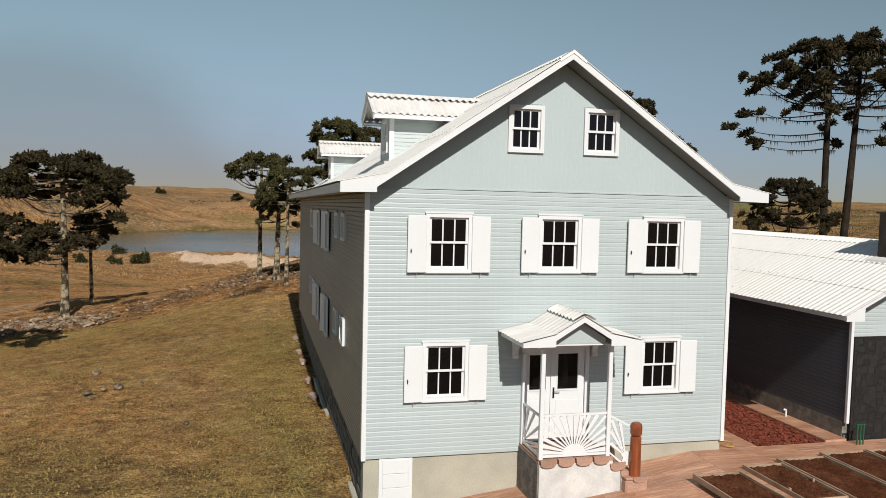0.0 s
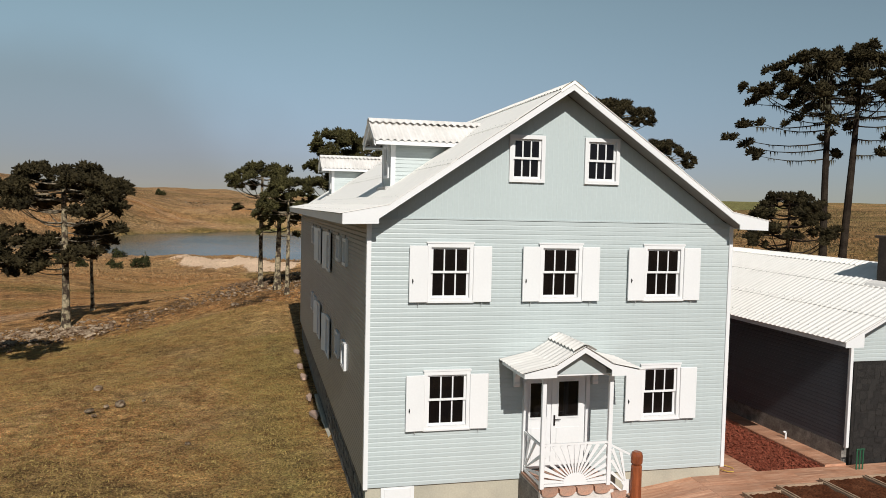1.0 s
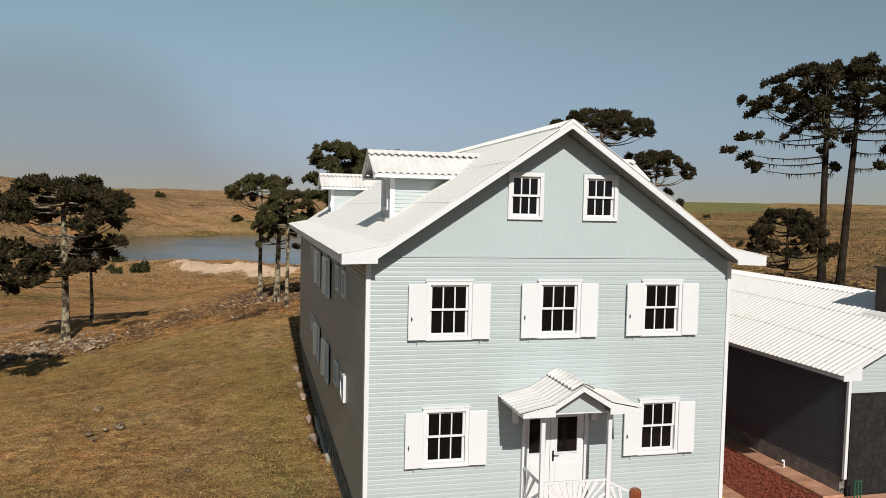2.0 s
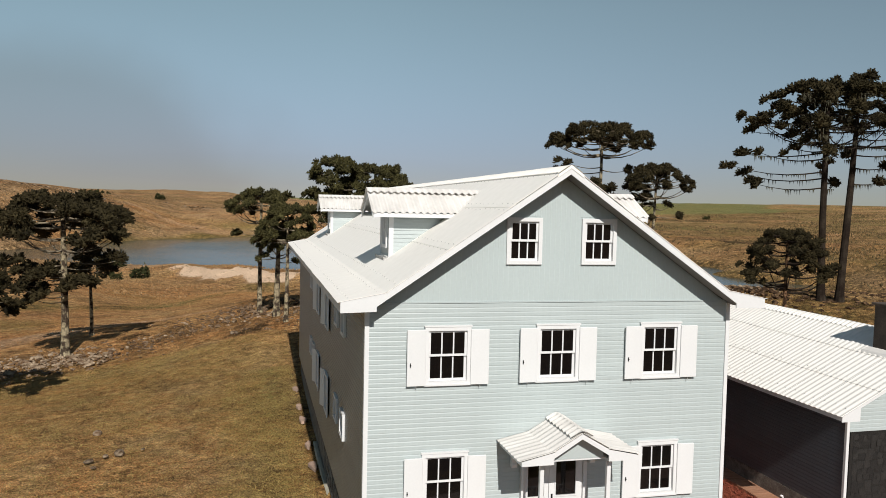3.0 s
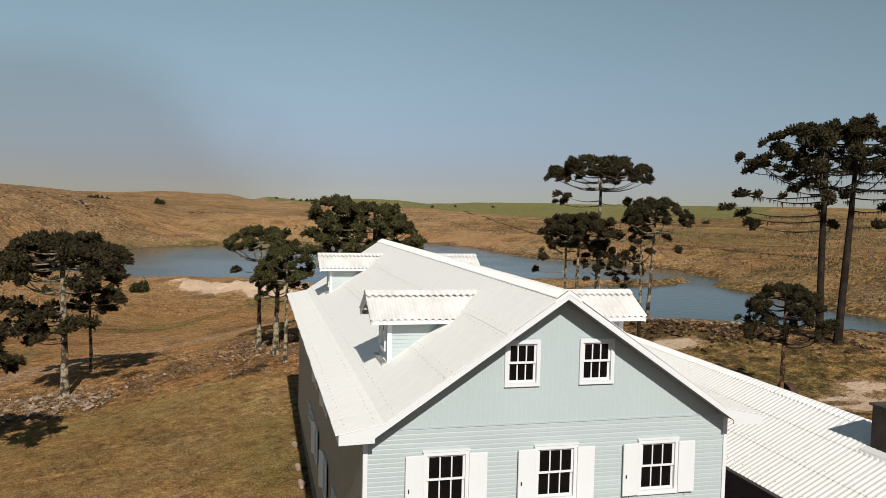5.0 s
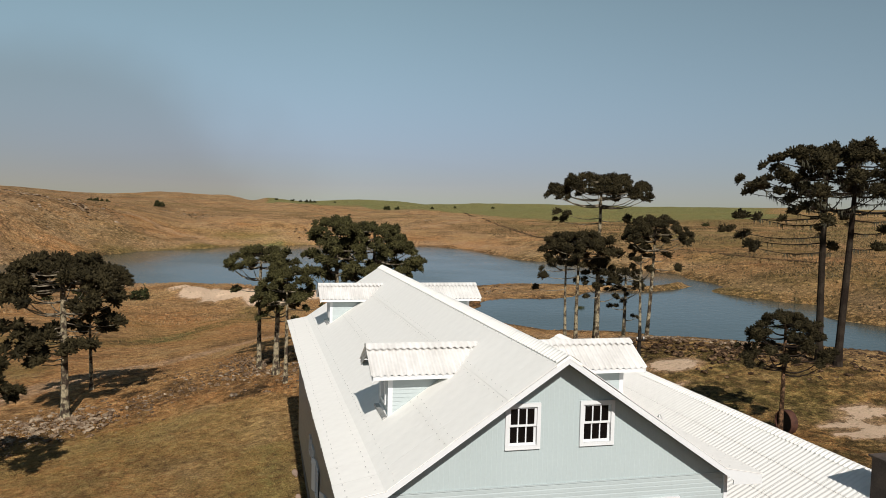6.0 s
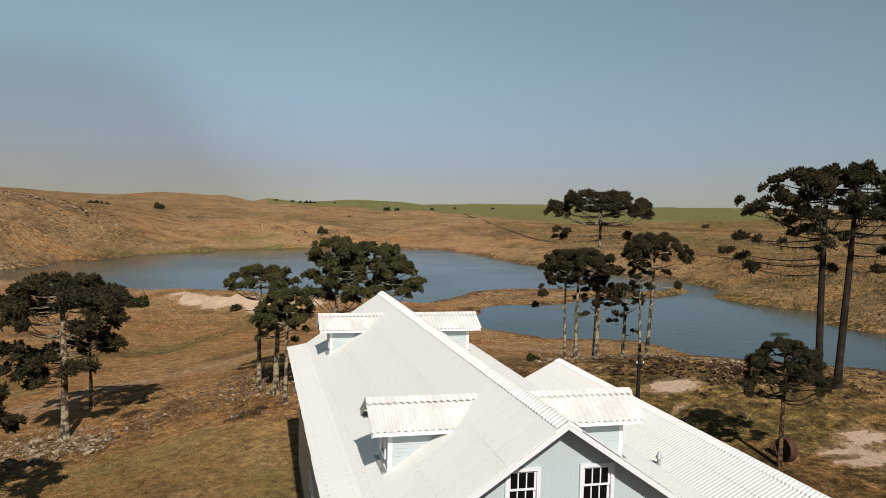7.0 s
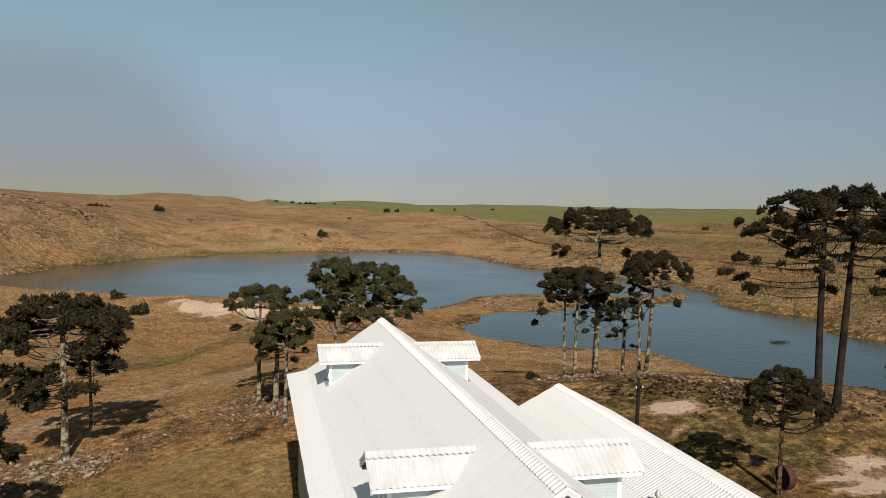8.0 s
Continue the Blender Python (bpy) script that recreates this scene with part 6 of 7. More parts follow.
# ---- trees ----
def tuft_template(seed, rods=46, needles=240):
    """A compact rounded brush of blunt needle-covered twigs about one metre across, as vertices and triangles."""
    r = np.random.RandomState(seed)
    V, F = [], []
    core = bmesh.new()
    bmesh.ops.create_icosphere(core, subdivisions=1, radius=0.27)
    for v in core.verts:
        lump = 1 + 0.5 * noise.noise(v.co * 9 + Vector((seed * 5.0, 0, 0)))
        V.append(np.array(v.co[:]) * (1.15, 1.15, 0.8) * lump + (0, 0, 0.08))
    for f in core.faces:
        F.append(tuple(v.index for v in f.verts))
    core.free()
    twigs = []
    for k in range(rods):
        # blunt twigs fan out and up to an even, rounded outline
        c = 1.0 - 1.25 * (k + 0.5) / rods
        a = 2.39996 * k + r.normal(0, 0.25)
        q = math.sqrt(max(0.0, 1 - c * c))
        d = np.array([q * math.cos(a), q * math.sin(a), 0.85 * c + 0.12]) + r.normal(0, 0.08, 3)
        d /= np.linalg.norm(d)
        ln = 0.47 * r.uniform(0.78, 1.1) * (1 + 0.12 * math.sin(3 * a + seed))
        u = np.cross(d, r.normal(0, 1, 3))
        u /= np.linalg.norm(u)
        w = np.cross(d, u)
        wd = r.uniform(0.038, 0.06)
        o = len(V)
        for dist, half in ((0.12, 0.4), (ln * 0.92, 1.0)):
            for j in range(3):
                t = 2.094 * j
                V.append(d * dist + (u * math.cos(t) + w * math.sin(t)) * wd * half)
        V.append(d * ln)
        for j in range(3):
            i = (j + 1) % 3
            F += [(o + j, o + i, o + 3 + i), (o + j, o + 3 + i, o + 3 + j), (o + 3 + j, o + 3 + i, o + 6)]
        twigs.append((d, ln, u, w))
    for k in range(needles):
        d, ln, u, w = twigs[k % rods]
        t = r.uniform(0, 6.283)
        side = u * math.cos(t) + w * math.sin(t)
        p = d * ln * r.uniform(0.45, 1.0) + side * 0.03
        e = d * 0.9 + side * 0.7
        n = np.cross(e, side + r.normal(0, 0.3, 3))
        n *= 0.014 / np.linalg.norm(n)
        o = len(V)
        V += [p - n, p + n, p + e * r.uniform(0.06, 0.11)]
        F.append((o, o + 1, o + 2))
    return np.array(V), np.array(F)


TUFTS = [tuft_template(k) for k in range(4)]


def araucaria(x, y, height, radius, base_frac, seed, whorls=7, per=6, flat=0.25, tier=0.4, tuft=0.95, lean=(0.0, 0.0), trunk_r=0.26, bark=None, extra=1.0, moss=False, low=(), sink=0.3, needles=None, label="tall dark-crowned araucaria pine with a bare straight trunk", group="araucaria pines"):
    """An araucaria: a straight trunk, whorls of long bare branches that turn up at the ends, and needle brushes there.
    base_frac: where the crown starts; flat: how far the crown's rim hangs below its top, as a part of the radius; tier: 0 for a bowl of rising branches, 1 for level tiers; low: extra low branches (height, azimuth, reach)."""
    r = random.Random(seed)
    extra = extra * 1.2
    gz = ground_z(x, y)
    tree = thing("araucaria_tree", label, "tree", group, at=(x, y, gz))
    lx, ly = lean

    def spine(z):
        t = max(z, 0) / height
        return Vector((lx * t + 0.06 * math.sin(3 * t + seed), ly * t + 0.05 * math.sin(4 * t + 2 * seed), z))

    bm = bmesh.new()
    zs = [-sink, 0.0, 0.35] + [height * k / 10 for k in range(1, 10)] + [height - 0.5]
    zs = sorted(set(z for z in zs if z <= height - 0.5))
    rad = [trunk_r * (1.35 if z < 0.1 else 1.1 if z < 0.5 else 1.0) * (1 - 0.62 * max(z, 0) / height) * (1 + 0.06 * math.sin(5 * z + seed)) for z in zs]
    tube(bm, [spine(z) for z in zs], rad, 10)
    part("trunk", bm, bark or M_BARK, tree)

    spots, strands = [], []

    def branch(zb, az, reach, zt, r0, tufts):
        a, p = Vector((math.cos(az), math.sin(az), 0)), spine(zb)
        pts = []
        bend = r.uniform(-0.15, 0.15)
        side = Vector((-a.y, a.x, 0))
        for k in range(6):
            s = k / 5
            z = (zt - zb) * s ** 2.2 - 0.05 * reach * math.sin(math.pi * s)
            pts.append(p + a * reach * s + side * bend * reach * s * s + Vector((0, 0, z)))
        limb = bmesh.new()
        tube(limb, pts, [r0 * (1 - 0.72 * k / 5) for k in range(6)], 5, caps=False)
        part("branch", limb, M_LIMB if bark is None else M_BARK_DARK, tree)
        tip = pts[-1]
        for k in range(tufts):
            s = 1.0 if k == 0 else r.uniform(0.86 if moss else 0.72, 1.0)
            q = pts[0].lerp(tip, s) if s < 0.8 else pts[4].lerp(tip, (s - 0.8) * 5)
            jitter = Vector((r.gauss(0, 0.34), r.gauss(0, 0.34), r.uniform(-0.1, 0.3))) * (0 if k == 0 else tuft)
            spots.append((q + jitter, tuft * r.uniform(0.75, 1.15), a))
        if moss:
            for k in range(10):
                s = r.uniform(0.15, 0.85)
                i = min(4, int(s * 5))
                strands.append((pts[i].lerp(pts[i + 1], s * 5 - i), r.uniform(0.15, 0.5)))

    for w in range(whorls):
        f = w / max(1, whorls - 1)
        zb = height * (base_frac + (0.96 - base_frac) * f ** 0.8) - 0.3
        reach = radius * (1.0 - 0.5 * f ** 2.2) * r.uniform(0.9, 1.05)
        n = max(4, round(per * (1 - 0.25 * f))) if tier < 0.7 or f > 0.55 else 4
        a0 = r.uniform(0, 6.28)
        for k in range(n):
            rr = reach * r.uniform(0.72, 1.08)
            dome = height - flat * radius * (rr / radius) ** 2 - 0.25
            zt = (1 - tier) * (zb + (dome - zb) * r.uniform(0.6, 0.95)) + tier * min(dome, zb + rr * r.uniform(0.06, 0.22))
            branch(zb + r.uniform(-0.15, 0.15), a0 + 6.283 * k / n + r.uniform(-0.3, 0.3), rr, zt, 0.045 + 0.012 * radius / 3, max(1, round((3.4 + r.uniform(-1.2, 1.6)) * extra)))
    for zb, az, reach in low:
        branch(zb, radians(az), reach, zb + r.uniform(-0.1, 0.35), 0.05, max(2, round(2.5 * extra)))
    for k in range(round(5 * extra)):
        spots.append((spine(height - 0.55) + Vector((r.gauss(0, 0.4 * radius / 3), r.gauss(0, 0.4 * radius / 3), r.uniform(-0.3, 0.0))), tuft, Vector((0, 0, 1))))

    V, F, o = [], [], 0
    for p, s, a in spots:
        v, f = TUFTS[r.randrange(4)]
        rot = Euler((r.uniform(-0.4, 0.4) - a.y * 0.45, r.uniform(-0.4, 0.4) + a.x * 0.45, 0)).to_matrix() @ Euler((0, 0, r.uniform(0, 6.28))).to_matrix()
        V.append(v @ np.array(rot).T * s + np.array(p))
        F.append(f + o)
        o += len(v)
    me = bpy.data.meshes.new("crown")
    me.from_pydata(np.concatenate(V).tolist(), [], np.concatenate(F).tolist())
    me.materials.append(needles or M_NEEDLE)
    crown = new("crown", me)
    crown.parent = tree
    crown["label"] = "dark green brushes of stiff needles"
    if strands:
        v, f = [], []
        for p, ln in strands:
            for k in range(3):
                q = p + Vector((r.gauss(0, 0.12), r.gauss(0, 0.12), 0))
                o = len(v)
                v += [tuple(q + Vector((-0.04, 0, 0))), tuple(q + Vector((0.04, 0.02, 0))), tuple(q + Vector((0.0, 0.0, -ln * r.uniform(0.5, 1))))]
                f.append((o, o + 1, o + 2))
        me = bpy.data.meshes.new("hanging_moss")
        me.from_pydata(v, [], f)
        me.materials.append(M_MOSS)
        hm = new("hanging_moss", me)
        hm.parent = tree
        hm["label"] = "dry grey-green moss hanging from the branches"
    return tree


# west of the house
araucaria(-14.2, 38.4, 10.8, 4.7, 0.66, 1, whorls=6, per=8, flat=0.38, tier=0.35, tuft=1.15, trunk_r=0.28, extra=0.9, low=((4.3, 160, 2.4), (4.8, 200, 3.2), (5.0, 140, 2.2), (4.0, 240, 2.4), (6.3, -20, 4.3), (4.9, 110, 2.0), (3.9, 185, 1.6), (3.6, 215, 1.9), (4.6, 285, 2.2), (5.2, 260, 3.0), (4.5, 320, 1.8), (5.4, 30, 2.6), (5.5, 190, 2.6), (5.7, 225, 2.9), (5.2, 170, 1.5), (5.6, 250, 1.6), (5.0, 300, 2.4), (5.8, 345, 2.8), (5.5, 120, 1.6), (4.4, 225, 3.1), (4.2, 270, 1.4), (6.0, 205, 3.6)), label="broad old araucaria pine with drooping low branches and lichened trunk")
araucaria(-13.8, 45.0, 6.6, 1.4, 0.62, 2, whorls=4, per=4, flat=0.5, tuft=0.75, trunk_r=0.15, extra=0.7, label="slim young araucaria pine with a pale trunk")
araucaria(-16.3, 23.0, 8.2, 3.2, 0.55, 3, whorls=5, per=6, flat=0.6, tier=0.6, tuft=1.0, trunk_r=0.24, extra=0.8, low=((5.2, 20, 3.4), (5.6, 0, 3.2), (4.8, 45, 3.3)), label="araucaria pine standing beside the stone row")
araucaria(-1.7, 40.4, 8.9, 2.6, 0.76, 4, whorls=4, per=7, flat=0.30, tier=0.3, tuft=0.8, trunk_r=0.18, extra=0.8, low=((5.6, 150, 1.8), (5.0, 40, 1.6)), needles=M_NEEDLE_SUNLIT)
araucaria(-0.6, 38.0, 6.5, 1.5, 0.68, 5, whorls=4, per=5, flat=0.6, tuft=0.75, trunk_r=0.24, extra=0.8, low=((4.0, 200, 1.3), (3.7, 0, 1.2)), label="small araucaria pine with a thick mottled trunk", needles=M_NEEDLE_SUNLIT)
araucaria(-0.1, 35.5, 7.9, 1.9, 0.72, 6, whorls=4, per=5, flat=0.9, tuft=0.8, trunk_r=0.15, extra=0.8, low=((5.0, -10, 2.3), (5.4, 200, 1.7)), label="slender araucaria pine at the lawn's edge", needles=M_NEEDLE_SUNLIT)
araucaria(3.2, 36.0, 10.9, 2.2, 0.55, 7, whorls=6, per=6, flat=1.2, tier=0.5, tuft=0.85, trunk_r=0.2, extra=1.1, label="dense round-crowned araucaria pine behind the house", needles=M_NEEDLE_SUNLIT)
araucaria(5.9, 36.4, 10.3, 3.4, 0.58, 8, whorls=6, per=8, flat=0.8, tier=0.4, tuft=0.85, trunk_r=0.24, extra=1.1, label="wide round-crowned araucaria pine behind the house", needles=M_NEEDLE_SUNLIT)
# north-east, by the water
araucaria(21.5, 39.8, 7.7, 1.7, 0.76, 9, whorls=3, per=5, flat=0.5, tuft=0.8, trunk_r=0.13, extra=0.8, low=((4.1, 185, 2.4), (5.6, 200, 2.2)), label="thin araucaria pine with a pale spotted trunk")
araucaria(22.4, 39.6, 8.7, 3.0, 0.77, 10, whorls=5, per=7, flat=0.45, tier=0.3, tuft=0.85, trunk_r=0.16, extra=0.9, low=((5.0, 190, 3.4),))
araucaria(24.8, 41.2, 13.45, 4.2, 0.82, 11, whorls=5, per=9, flat=0.26, tier=0.3, tuft=0.9, trunk_r=0.2, extra=0.9, low=((9.4, 175, 3.8), (9.8, 200, 3.2), (9.6, 20, 3.0)), label="tall flat-topped araucaria pine by the lake")
araucaria(24.4, 40.2, 6.7, 1.3, 0.60, 12, whorls=4, per=4, flat=0.9, tuft=0.75, trunk_r=0.2, extra=0.8, low=((3.3, 180, 1.2), (3.0, 10, 1.6)), label="short araucaria pine with a mottled trunk")
araucaria(30.7, 47.8, 7.5, 2.0, 0.66, 13, whorls=4, per=5, flat=0.6, tuft=0.7, trunk_r=0.2, extra=0.6, low=((3.6, 180, 1.5), (2.6, 0, 1.2), (4.0, 80, 1.0)), label="ragged araucaria pine near the shore")
araucaria(27.7, 38.3, 9.7, 2.9, 0.74, 14, whorls=5, per=7, flat=0.45, tier=0.4, tuft=0.8, trunk_r=0.16, lean=(0.6, 0.0), extra=0.75, low=((6.3, 160, 2.9), (6.0, 30, 2.6), (5.4, -20, 1.8)))
araucaria(27.6, 39.2, 7.6, 1.2, 0.66, 15, whorls=3, per=4, flat=0.8, tuft=0.65, trunk_r=0.13, extra=0.6, label="thin araucaria pine among its taller neighbours")
# the two tall ones on the stony slope
araucaria(32.8, 25.4, 13.95, 4.5, 0.73, 16, whorls=5, per=7, flat=0.34, tier=0.55, tuft=1.0, lean=(-0.3, 0.0), trunk_r=0.27, bark=M_BARK_DARK, moss=True, extra=0.6, low=((11.3, 152, 5.0), (10.9, 166, 4.9), (10.7, 138, 4.7), (9.3, 148, 5.0), (8.9, 160, 4.2), (8.1, 154, 5.5), (7.7, 143, 4.9), (7.1, 160, 3.9), (10.0, 160, 2.1), (9.4, 142, 1.9), (9.7, 205, 2.4), (9.0, 235, 2.6), (8.2, 60, 2.2), (7.0, 20, 1.2)), label="very tall dark araucaria pine hung with moss")
araucaria(33.7, 24.8, 14.05, 4.3, 0.71, 17, whorls=5, per=7, flat=0.34, tier=0.55, tuft=1.0, lean=(0.75, 0.2), trunk_r=0.27, bark=M_BARK_DARK, moss=True, extra=0.95, low=((9.8, -20, 3.0), (9.2, -38, 2.6), (8.4, -12, 2.6), (7.4, -30, 1.5), (10.3, 5, 3.4), (9.0, 60, 2.4)), label="very tall leaning araucaria pine hung with moss")
araucaria(23.1, 16.5, 6.5, 2.0, 0.55, 18, whorls=6, per=7, flat=0.75, tier=0.4, tuft=0.60, trunk_r=0.13, bark=M_BARK_RED, extra=0.8, low=((3.7, 190, 2.1), (3.5, 175, 1.8), (3.9, 10, 1.4)), label="small bushy araucaria pine beside a rusty drum")
araucaria(47.5, 33.6, 3.4, 0.9, 0.2, 19, whorls=4, per=5, flat=1.2, tuft=0.6, trunk_r=0.1, extra=0.8, label="young low araucaria pine on the stony bank")


# ---- shrubs and far trees ----
def bush(x, y, size, seed, label="dense dark green shrub on the pasture", tall=0.75, group="shrubs"):
    r = np.random.RandomState(seed)
    n = 260
    d = r.normal(0, 1, (n, 3))
    d /= np.linalg.norm(d, axis=1)[:, None]
    d[:, 2] = np.abs(d[:, 2])
    c = d * (r.uniform(0.35, 1.0, n) ** 0.5)[:, None] * (size, size, size * tall * 1.6)
    c = c * (1 + 0.25 * np.sin(d[:, :1] * 5 + seed))
    s = size * 0.24
    V = (c[:, None] + r.normal(0, 1, (n, 4, 3)) * s * 0.55)
    V[..., 2] = np.maximum(V[..., 2], -0.1)
    base = thing("shrub", label, "shrub", group, at=(x, y, ground_z(x, y)))
    me = bpy.data.meshes.new("foliage")
    me.from_pydata(V.reshape(-1, 3).tolist(), [], [[4 * k, 4 * k + 1, 4 * k + 2] for k in range(n)] + [[4 * k, 4 * k + 2, 4 * k + 3] for k in range(n)])
    me.materials.append(M_SHRUB)
    new("foliage", me).parent = base
    bm = bmesh.new()
    tube(bm, [(0, 0, -0.2), (0, 0, size * 0.6)], [0.06 * size + 0.02, 0.03 * size], 6)
    part("stem", bm, M_LIMB, base)


for k, (x, y, s) in enumerate(((-21.8, 132.5, 1.7), (-27.5, 136, 0.9), (-31, 128, 1.1), (-36, 126, 1.0), (-29.2, 154, 1.4), (-25.5, 129, 1.0), (-34, 140, 0.9), (-40, 150, 1.0), (-46, 152, 1.1))):
    bush(x, y, s, 50 + k)
bush(19.0, 40.2, 0.5, 60, "small dark bush under the lakeside pines")
FAR_TREES = [  # x, y, size
    (-73, 360, 1.2), (-71, 363, 1.5), (-69, 365, 1.2), (-67.5, 370, 1.1), (-49, 407, 2.6), (22, 770, 1.6), (38, 772, 2.0), (46, 773, 1.7), (52, 774, 2.2), (56, 775, 2.0),
    (60, 774, 1.6), (80, 770, 1.3), (105, 603, 2.8), (113, 601, 2.2), (145, 613, 1.8), (172, 640, 1.8), (28, 324, 2.4), (240, 743, 2.0), (246, 368, 1.9), (58, 470, 1.0),
]
for k, (x, y, s) in enumerate(FAR_TREES):
    bush(x, y, s, 100 + k, "distant rounded dark tree on the far pasture", 0.7, "distant trees")
for k, (x, y, s) in enumerate(((83.3, 94.0, 0.9), (58, 118, 0.5))):
    r2 = np.random.RandomState(k)
    n = 160
    c = np.stack([r2.normal(0, s, n), r2.normal(0, s * 0.5, n), np.zeros(n)], 1) + (x, y, LAKE)
    hgt = r2.uniform(0.2, 0.55, n)
    V = np.stack([c + (-0.04, 0, -0.1), c + (0.04, 0, -0.1), c + np.stack([r2.normal(0, 0.1, n), r2.normal(0, 0.1, n), hgt], 1)], 1)
    me = bpy.data.meshes.new("reeds")
    me.from_pydata(V.reshape(-1, 3).tolist(), [], np.arange(3 * n).reshape(-1, 3).tolist())
    me.materials.append(M_SHRUB)
    tagged(new("water_weed", me), "small patch of green weed standing in the lake", "reeds", kind="stuff")

# ---- pole, drum ----
pole = thing("utility_pole", "dark weathered wooden pole with a short crossarm", "utility pole", at=(19.05, 23.5, ground_z(19.05, 23.5) - 0.55))
bm = bmesh.new()
tube(bm, [(0, 0, -0.6), (0, 0, 2.2), (0, 0, 5.9)], [0.13, 0.12, 0.10], 10)
part("pole", bm, M_POLE, pole)
part("crossarm", boxes((-0.28, 0.28, -0.16, -0.09, 5.3, 5.4), bevel=0.01), M_POLE, pole)
for dx in (-0.2, 0.2):
    bm = bmesh.new()
    tube(bm, [(dx, -0.125, 5.4), (dx, -0.125, 5.45), (dx, -0.125, 5.51), (dx, -0.125, 5.54)], [0.02, 0.04, 0.045, 0.02], 8)
    part("insulator", bm, M_PLASTER, pole)

drum = thing("rusty_drum", "large rusty iron drum standing on its rim under a pine", "drum", at=(23.75, 16.9, ground_z(23.75, 16.9) + 0.55))
bm = bmesh.new()
sides, ro, ri, hw = 28, 0.60, 0.55, 0.20
rings = [[bm.verts.new((d, math.cos(2 * math.pi * k / sides) * q, math.sin(2 * math.pi * k / sides) * q)) for k in range(sides)] for d, q in ((-hw, ri), (-hw, ro), (hw, ro), (hw, ri))]
for a, b in zip(rings, rings[1:] + rings[:1]):
    for k in range(sides):
        bm.faces.new((a[k], a[(k + 1) % sides], b[(k + 1) % sides], b[k]))
bmesh.ops.recalc_face_normals(bm, faces=bm.faces)
shell = part("shell", bm, M_RUST, drum)
# black plate added inside the mouth stands for the drum's unlit interior
bm = bmesh.new()
tube(bm, [(-hw + 0.12, 0, 0), (-hw + 0.14, 0, 0)], [ri - 0.004, ri - 0.004], 28)
part("end_plate", bm, M_BLACK, drum)
drum.rotation_euler = (0, 0, radians(2))


# ---- grass ----
def grass(name, n, x0, x1, y0, y1, size, seed, label, material, drift=0.0):
    r3 = np.random.RandomState(seed)
    x, y = r3.uniform(x0, x1, n), r3.uniform(y0, y1, n)
    keep = (yard_edge(x, y) > 0.95) & ~((x > -0.3) & (x < W + 0.3) & (y > -0.2) & (y < L + 0.2)) & (shore_distance(x, y) > 1.5)
    dens = noise_grid(x, y, 1.3, 5) + 0.6 * noise_grid(x, y, 0.4, 6)
    if drift:
        dens = 1.1 * noise_grid(x, y, drift, 15) + 0.8 * noise_grid(x, y * 2.2, drift * 0.4, 16) - 0.25
    keep &= dens > r3.uniform(-1.3, 0.8, n)
    for sx, sy, rx, ry in SAND:
        keep &= np.hypot((x - sx) / rx, (y - sy) / ry) > 1.25
    x, y = x[keep], y[keep]
    m = len(x)
    z = land_height(x, y) + 0.05 * noise_grid(x, y, 1.7, 1) + 0.12 * noise_grid(x, y, 6.0, 2)
    c = np.stack([x, y, z - 0.02], 1)
    a = r3.uniform(0, 6.283, m)
    u = np.stack([np.cos(a), np.sin(a), np.zeros(m)], 1)
    h = size * r3.uniform(0.4, 1.2, m)
    wd = size * r3.uniform(0.22, 0.5, m)
    tip = c + np.stack([r3.normal(0, 0.5, m) * h, r3.normal(0, 0.5, m) * h, h], 1)
    V = np.stack([c - u * wd[:, None], c + u * wd[:, None], tip], 1).reshape(-1, 3)
    me = bpy.data.meshes.new(name)
    me.from_pydata(V.tolist(), [], np.arange(3 * m).reshape(-1, 3).tolist())
    me.materials.append(material)
    return tagged(new(name, me), label, "grass", kind="stuff")


grass("lawn_grass", 170000, -16, -0.2, 1.0, 34, 0.06, 21, "short dry brown and green lawn grass", M_GRASS)
grass("lawn_grass", 24000, -3.6, -0.25, 0.5, 26, 0.055, 31, "greener short lawn grass along the shaded wall", M_GREEN)
grass("pasture_grass", 110000, -45, 10, 30, 130, 0.10, 22, "tufts of dry brown pasture grass", M_PASTURE)
grass("pasture_grass", 80000, 17, 75, 14, 95, 0.09, 23, "tufts of dry grass on the stony slope", M_SLOPE)
grass("hill_tussocks", 170000, 95, 400, 60, 420, 0.42, 24, "brown and olive tussocks on the far slope", M_TUSSOCK, drift=9)
grass("hill_scrub", 60000, 98, 380, 80, 420, 0.6, 26, "dark olive scrub dotted over the far slope", M_SCRUB, drift=14)
grass("hill_tussocks", 130000, -150, 100, 175, 480, 0.36, 25, "dry tussocks on the hill beyond the lake", M_TUSSOCK, drift=10)
grass("hill_scrub", 45000, -150, 110, 200, 480, 0.38, 27, "dark olive scrub on the hill beyond the lake", M_SCRUB, drift=16)
grass("shore_tussocks", 16000, -70, 20, 100, 176, 0.35, 28, "rough dry tussocks on the near lake bank", M_TUSSOCK)
grass("shore_tussocks", 9000, 28, 104, 60, 165, 0.3, 29, "rough dry tussocks along the bay", M_TUSSOCK)


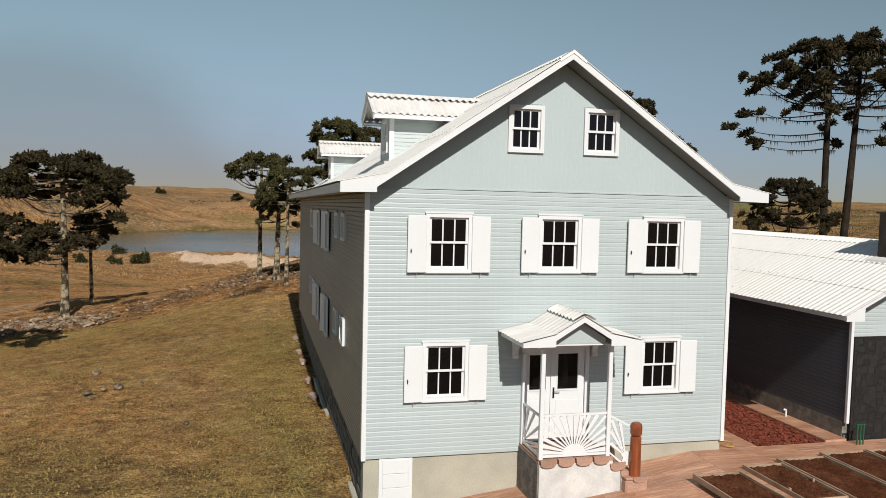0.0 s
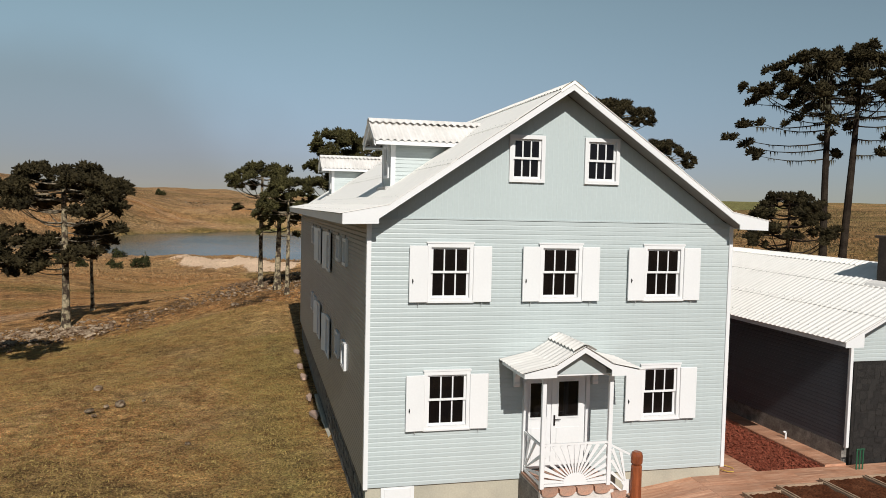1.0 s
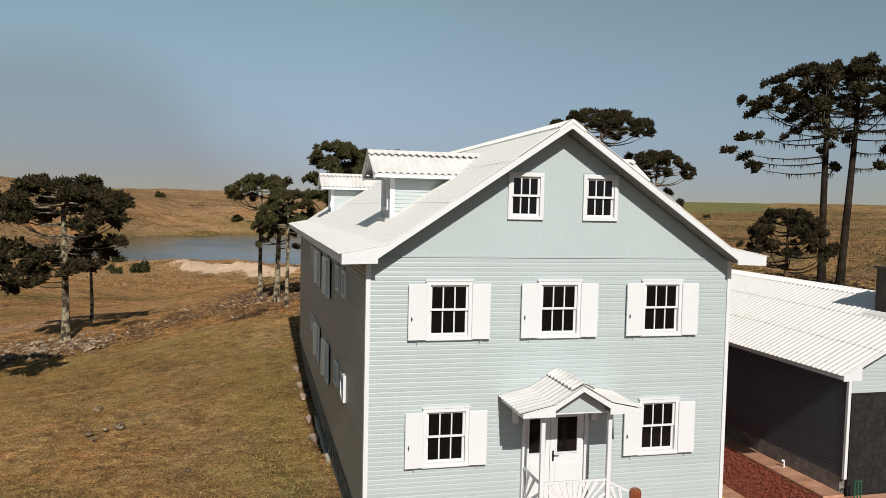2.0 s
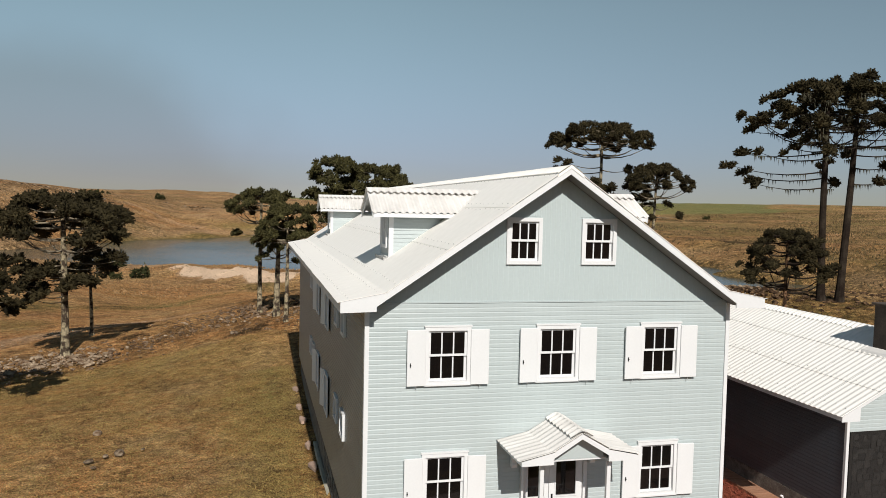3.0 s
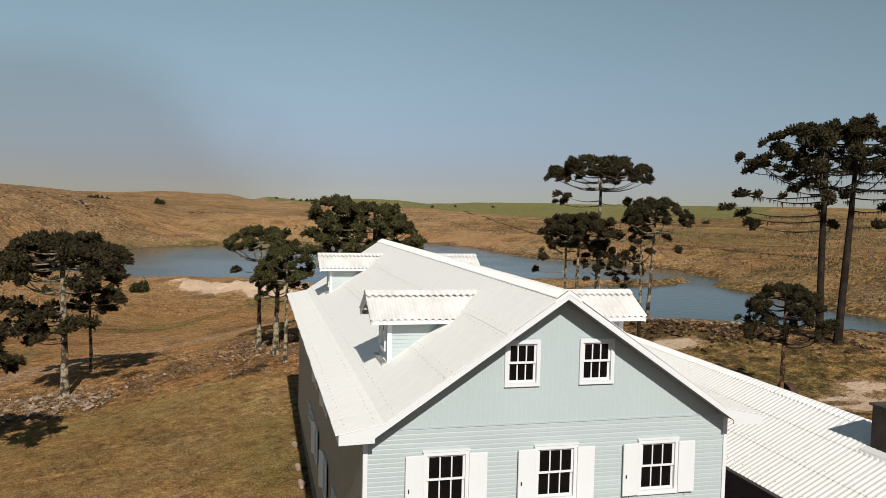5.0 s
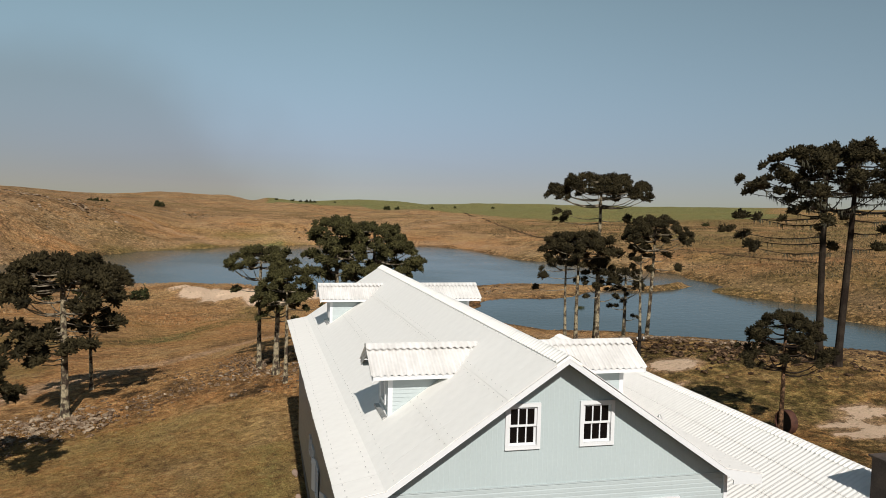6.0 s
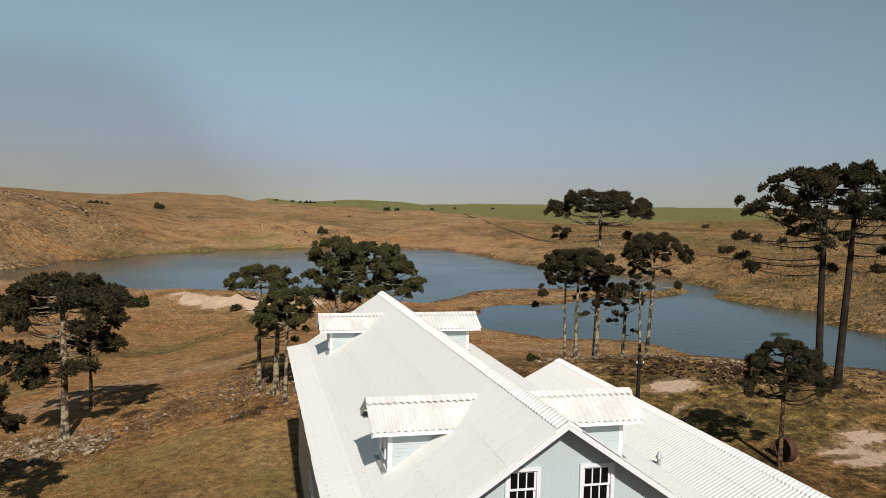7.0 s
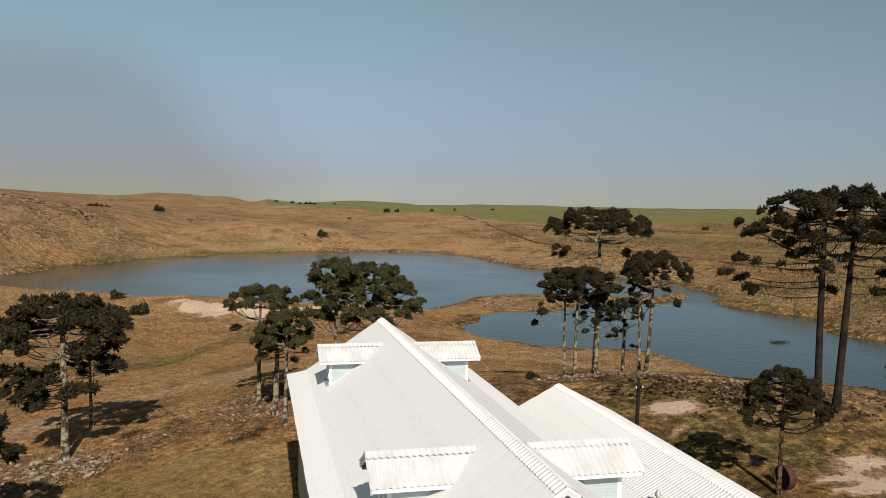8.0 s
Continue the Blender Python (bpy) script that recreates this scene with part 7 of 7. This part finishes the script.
# ---- boards of the walls, the last and smallest pieces ----
lay_planks(FRONT_WALL, 0.066, W - 0.066, SILL_Z, WALL_Z - 0.013, plank_holes, -0.0005, -1, "x")
lay_planks(LEFT_WALL, 0.051, L - 0.05, SILL_Z, 5.90, [(a + 0.01, b - 0.01, c, d + 0.03) for a, b, c, d in side_windows], -0.0005, -1, "y", material=M_SIDING_SHADED, deep=2.4)
lay_planks(AW, AY0 + 0.06, AY1, 0.46, 3.2, [], AX - 0.0005, -1, "y", M_ANNEXE_SHADED, deep=1.5)
lay_planks(AG, AX + 0.07, 2 * ARX - AX - 0.5, 2.62, 3.52, [], AY0 - 0.0005, -1, "x")

# vertical boards of the gable
n_boards = 70
gx0 = RIDGE_X - gable_half(WALL_Z)
bw = (2 * gable_half(WALL_Z)) / n_boards
for k in range(n_boards):
    x0, x1 = gx0 + k * bw + 0.0001, gx0 + (k + 1) * bw - 0.0001
    lim = lambda x: RIDGE_Z - 0.16 - abs(x - RIDGE_X) * PITCH
    if min(lim(x0), lim(x1)) < WALL_Z + 0.03:
        continue
    mid = (x0 + x1) / 2
    spans = minus(WALL_Z + 0.015, 99, [(c + 0.01, d + 0.03) for a, b, c, d in attic_windows if a + 0.01 < mid < b - 0.01])
    for lo, hi in spans:
        t0, t1 = min(hi, lim(x0)), min(hi, lim(x1))
        if t0 > lo + 0.02 and t1 > lo + 0.02:
            bm = bmesh.new()
            prism(bm, [(x0, lo), (x1, lo), (x1, t1), (x0, t0)], "y", -0.003, 0.004)
            board = part("board", bm, M_GABLE, GABLE)
            bm = bmesh.new()
            top = min(t0, t1)
            v = [bm.verts.new(p) for p in ((x0, -0.0031, lo), (x0 + 0.006, -0.0060, lo), (x0 + 0.012, -0.0060, lo), (x0 + 0.018, -0.0031, lo), (x0, -0.0031, top), (x0 + 0.006, -0.0060, top), (x0 + 0.012, -0.0060, top), (x0 + 0.018, -0.0031, top))]
            for q in ((0, 1, 5, 4), (1, 2, 6, 5), (2, 3, 7, 6), (0, 3, 2, 1), (4, 5, 6, 7)):
                bm.faces.new([v[i] for i in q])
            part("bead", bm, M_BEAD, board)

# stones in the masonry; the annexe ones carry a shadow in their colour
stone_me, shade_me = [], []
for k in range(5):
    rng = random.Random(40 + k)
    bm = bmesh.new()
    bmesh.ops.create_cube(bm, size=1.0)
    for v in bm.verts:
        v.co = Vector((v.co.x * rng.uniform(0.8, 1.0), v.co.y, v.co.z * rng.uniform(0.8, 1.0)))
    bmesh.ops.bevel(bm, geom=bm.edges[:], offset=0.12, segments=1, affect="EDGES")
    stone_me.append(shared("stone", bm, M_BASALT))
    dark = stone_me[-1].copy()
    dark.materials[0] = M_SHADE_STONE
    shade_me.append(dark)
rng = random.Random(8)
for row in range(15):
    x = AX + 0.2
    while x < AX + 1.6:
        w = rng.uniform(0.10, 0.26)
        h = rng.uniform(0.13, 0.23)
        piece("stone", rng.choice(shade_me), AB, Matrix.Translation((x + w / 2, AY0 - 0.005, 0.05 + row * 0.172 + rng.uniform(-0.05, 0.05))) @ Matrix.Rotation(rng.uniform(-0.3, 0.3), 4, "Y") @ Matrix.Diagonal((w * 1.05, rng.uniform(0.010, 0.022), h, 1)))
        x += w
for row in range(4):
    y = 0.35
    while y < 9.5:
        w = rng.uniform(0.2, 0.42)
        piece("stone", rng.choice(stone_me), STONE_BASE, Matrix.Translation((0.055, y + w / 2, -0.70 + row * 0.25)) @ Matrix.Rotation(math.pi / 2, 4, "Z") @ Matrix.Diagonal((w * 0.96, rng.uniform(0.04, 0.09), 0.24, 1)))
        y += w

# paving tiles that look like wooden planks
tile = shared("tile", boxes((0.0015, 1.1985, 0.0015, 0.1985, -0.02, 0.0)), M_PAVE)
rng = random.Random(5)
count = 0
rest_v, rest_f = [], []
tilt = math.atan(0.13)
for row in range(-31, 0):
    y = row * 0.2
    off = rng.uniform(0, 1.2)
    for col in range(-1, 17):
        x = 0.6 + off + col * 1.2
        if y > -0.1:
            continue
        if x + 1.2 < 1.36 or x > 17.9:
            continue
        # a tile across the foot of the ramp is cut in two
        spans = [(x, x + 1.2)] if x + 1.2 <= 7.8 or x >= 7.8 else [(x, 7.8), (7.8, x + 1.2)]
        near = 4.8 < x < 13.5 and -3.6 < y < 2.0
        spans = [(max(p, 1.3), min(q, 18.0)) for p, q in spans]
        for x0, x1 in spans:
            if x1 - x0 < 0.03:
                continue
            ramp = x1 <= 7.8
            z = 0.13 * (x0 - 7.8) if ramp else 0.0
            if near and count < 290:
                m = Matrix.Translation((x0, y, z)) @ (Matrix.Rotation(-tilt, 4, "Y") if ramp else Matrix())
                piece("tile", tile, paving, m @ Matrix.Diagonal(((x1 - x0) / 1.2, 1, 1, 1)))
                count += 1
            else:
                a = len(rest_v)
                z1 = z + (0.13 * (x1 - x0) if ramp else 0.0)
                rest_v += [(x0 + 0.004, y + 0.003, z), (x1 - 0.004, y + 0.003, z1), (x1 - 0.004, y + 0.197, z1), (x0 + 0.004, y + 0.197, z)]
                rest_f.append((a, a + 1, a + 2, a + 3))
me = bpy.data.meshes.new("tiles")
me.from_pydata(rest_v, [], rest_f)
me.materials.append(M_PAVE)
ob = new("tiles", me)
ob.parent = paving
ob["kind"] = "stuff"
for k in range(60):
    y = 0.05 + k * 0.4
    if y < 20:
        piece("tile", tile, paving, Matrix.Translation((8.66, y, 0.0)) @ Matrix.Diagonal((0.83, 1, 1, 1)))
        piece("tile", tile, paving, Matrix.Translation((8.66, y + 0.2, 0.0)) @ Matrix.Diagonal((0.83, 1, 1, 1)))
        piece("tile", tile, paving, Matrix.Translation((11.62, y, 0.05)) @ Matrix.Diagonal((0.5, 1, 1, 1)))
        piece("tile", tile, paving, Matrix.Translation((11.62, y + 0.2, 0.05)) @ Matrix.Diagonal((0.5, 1, 1, 1)))
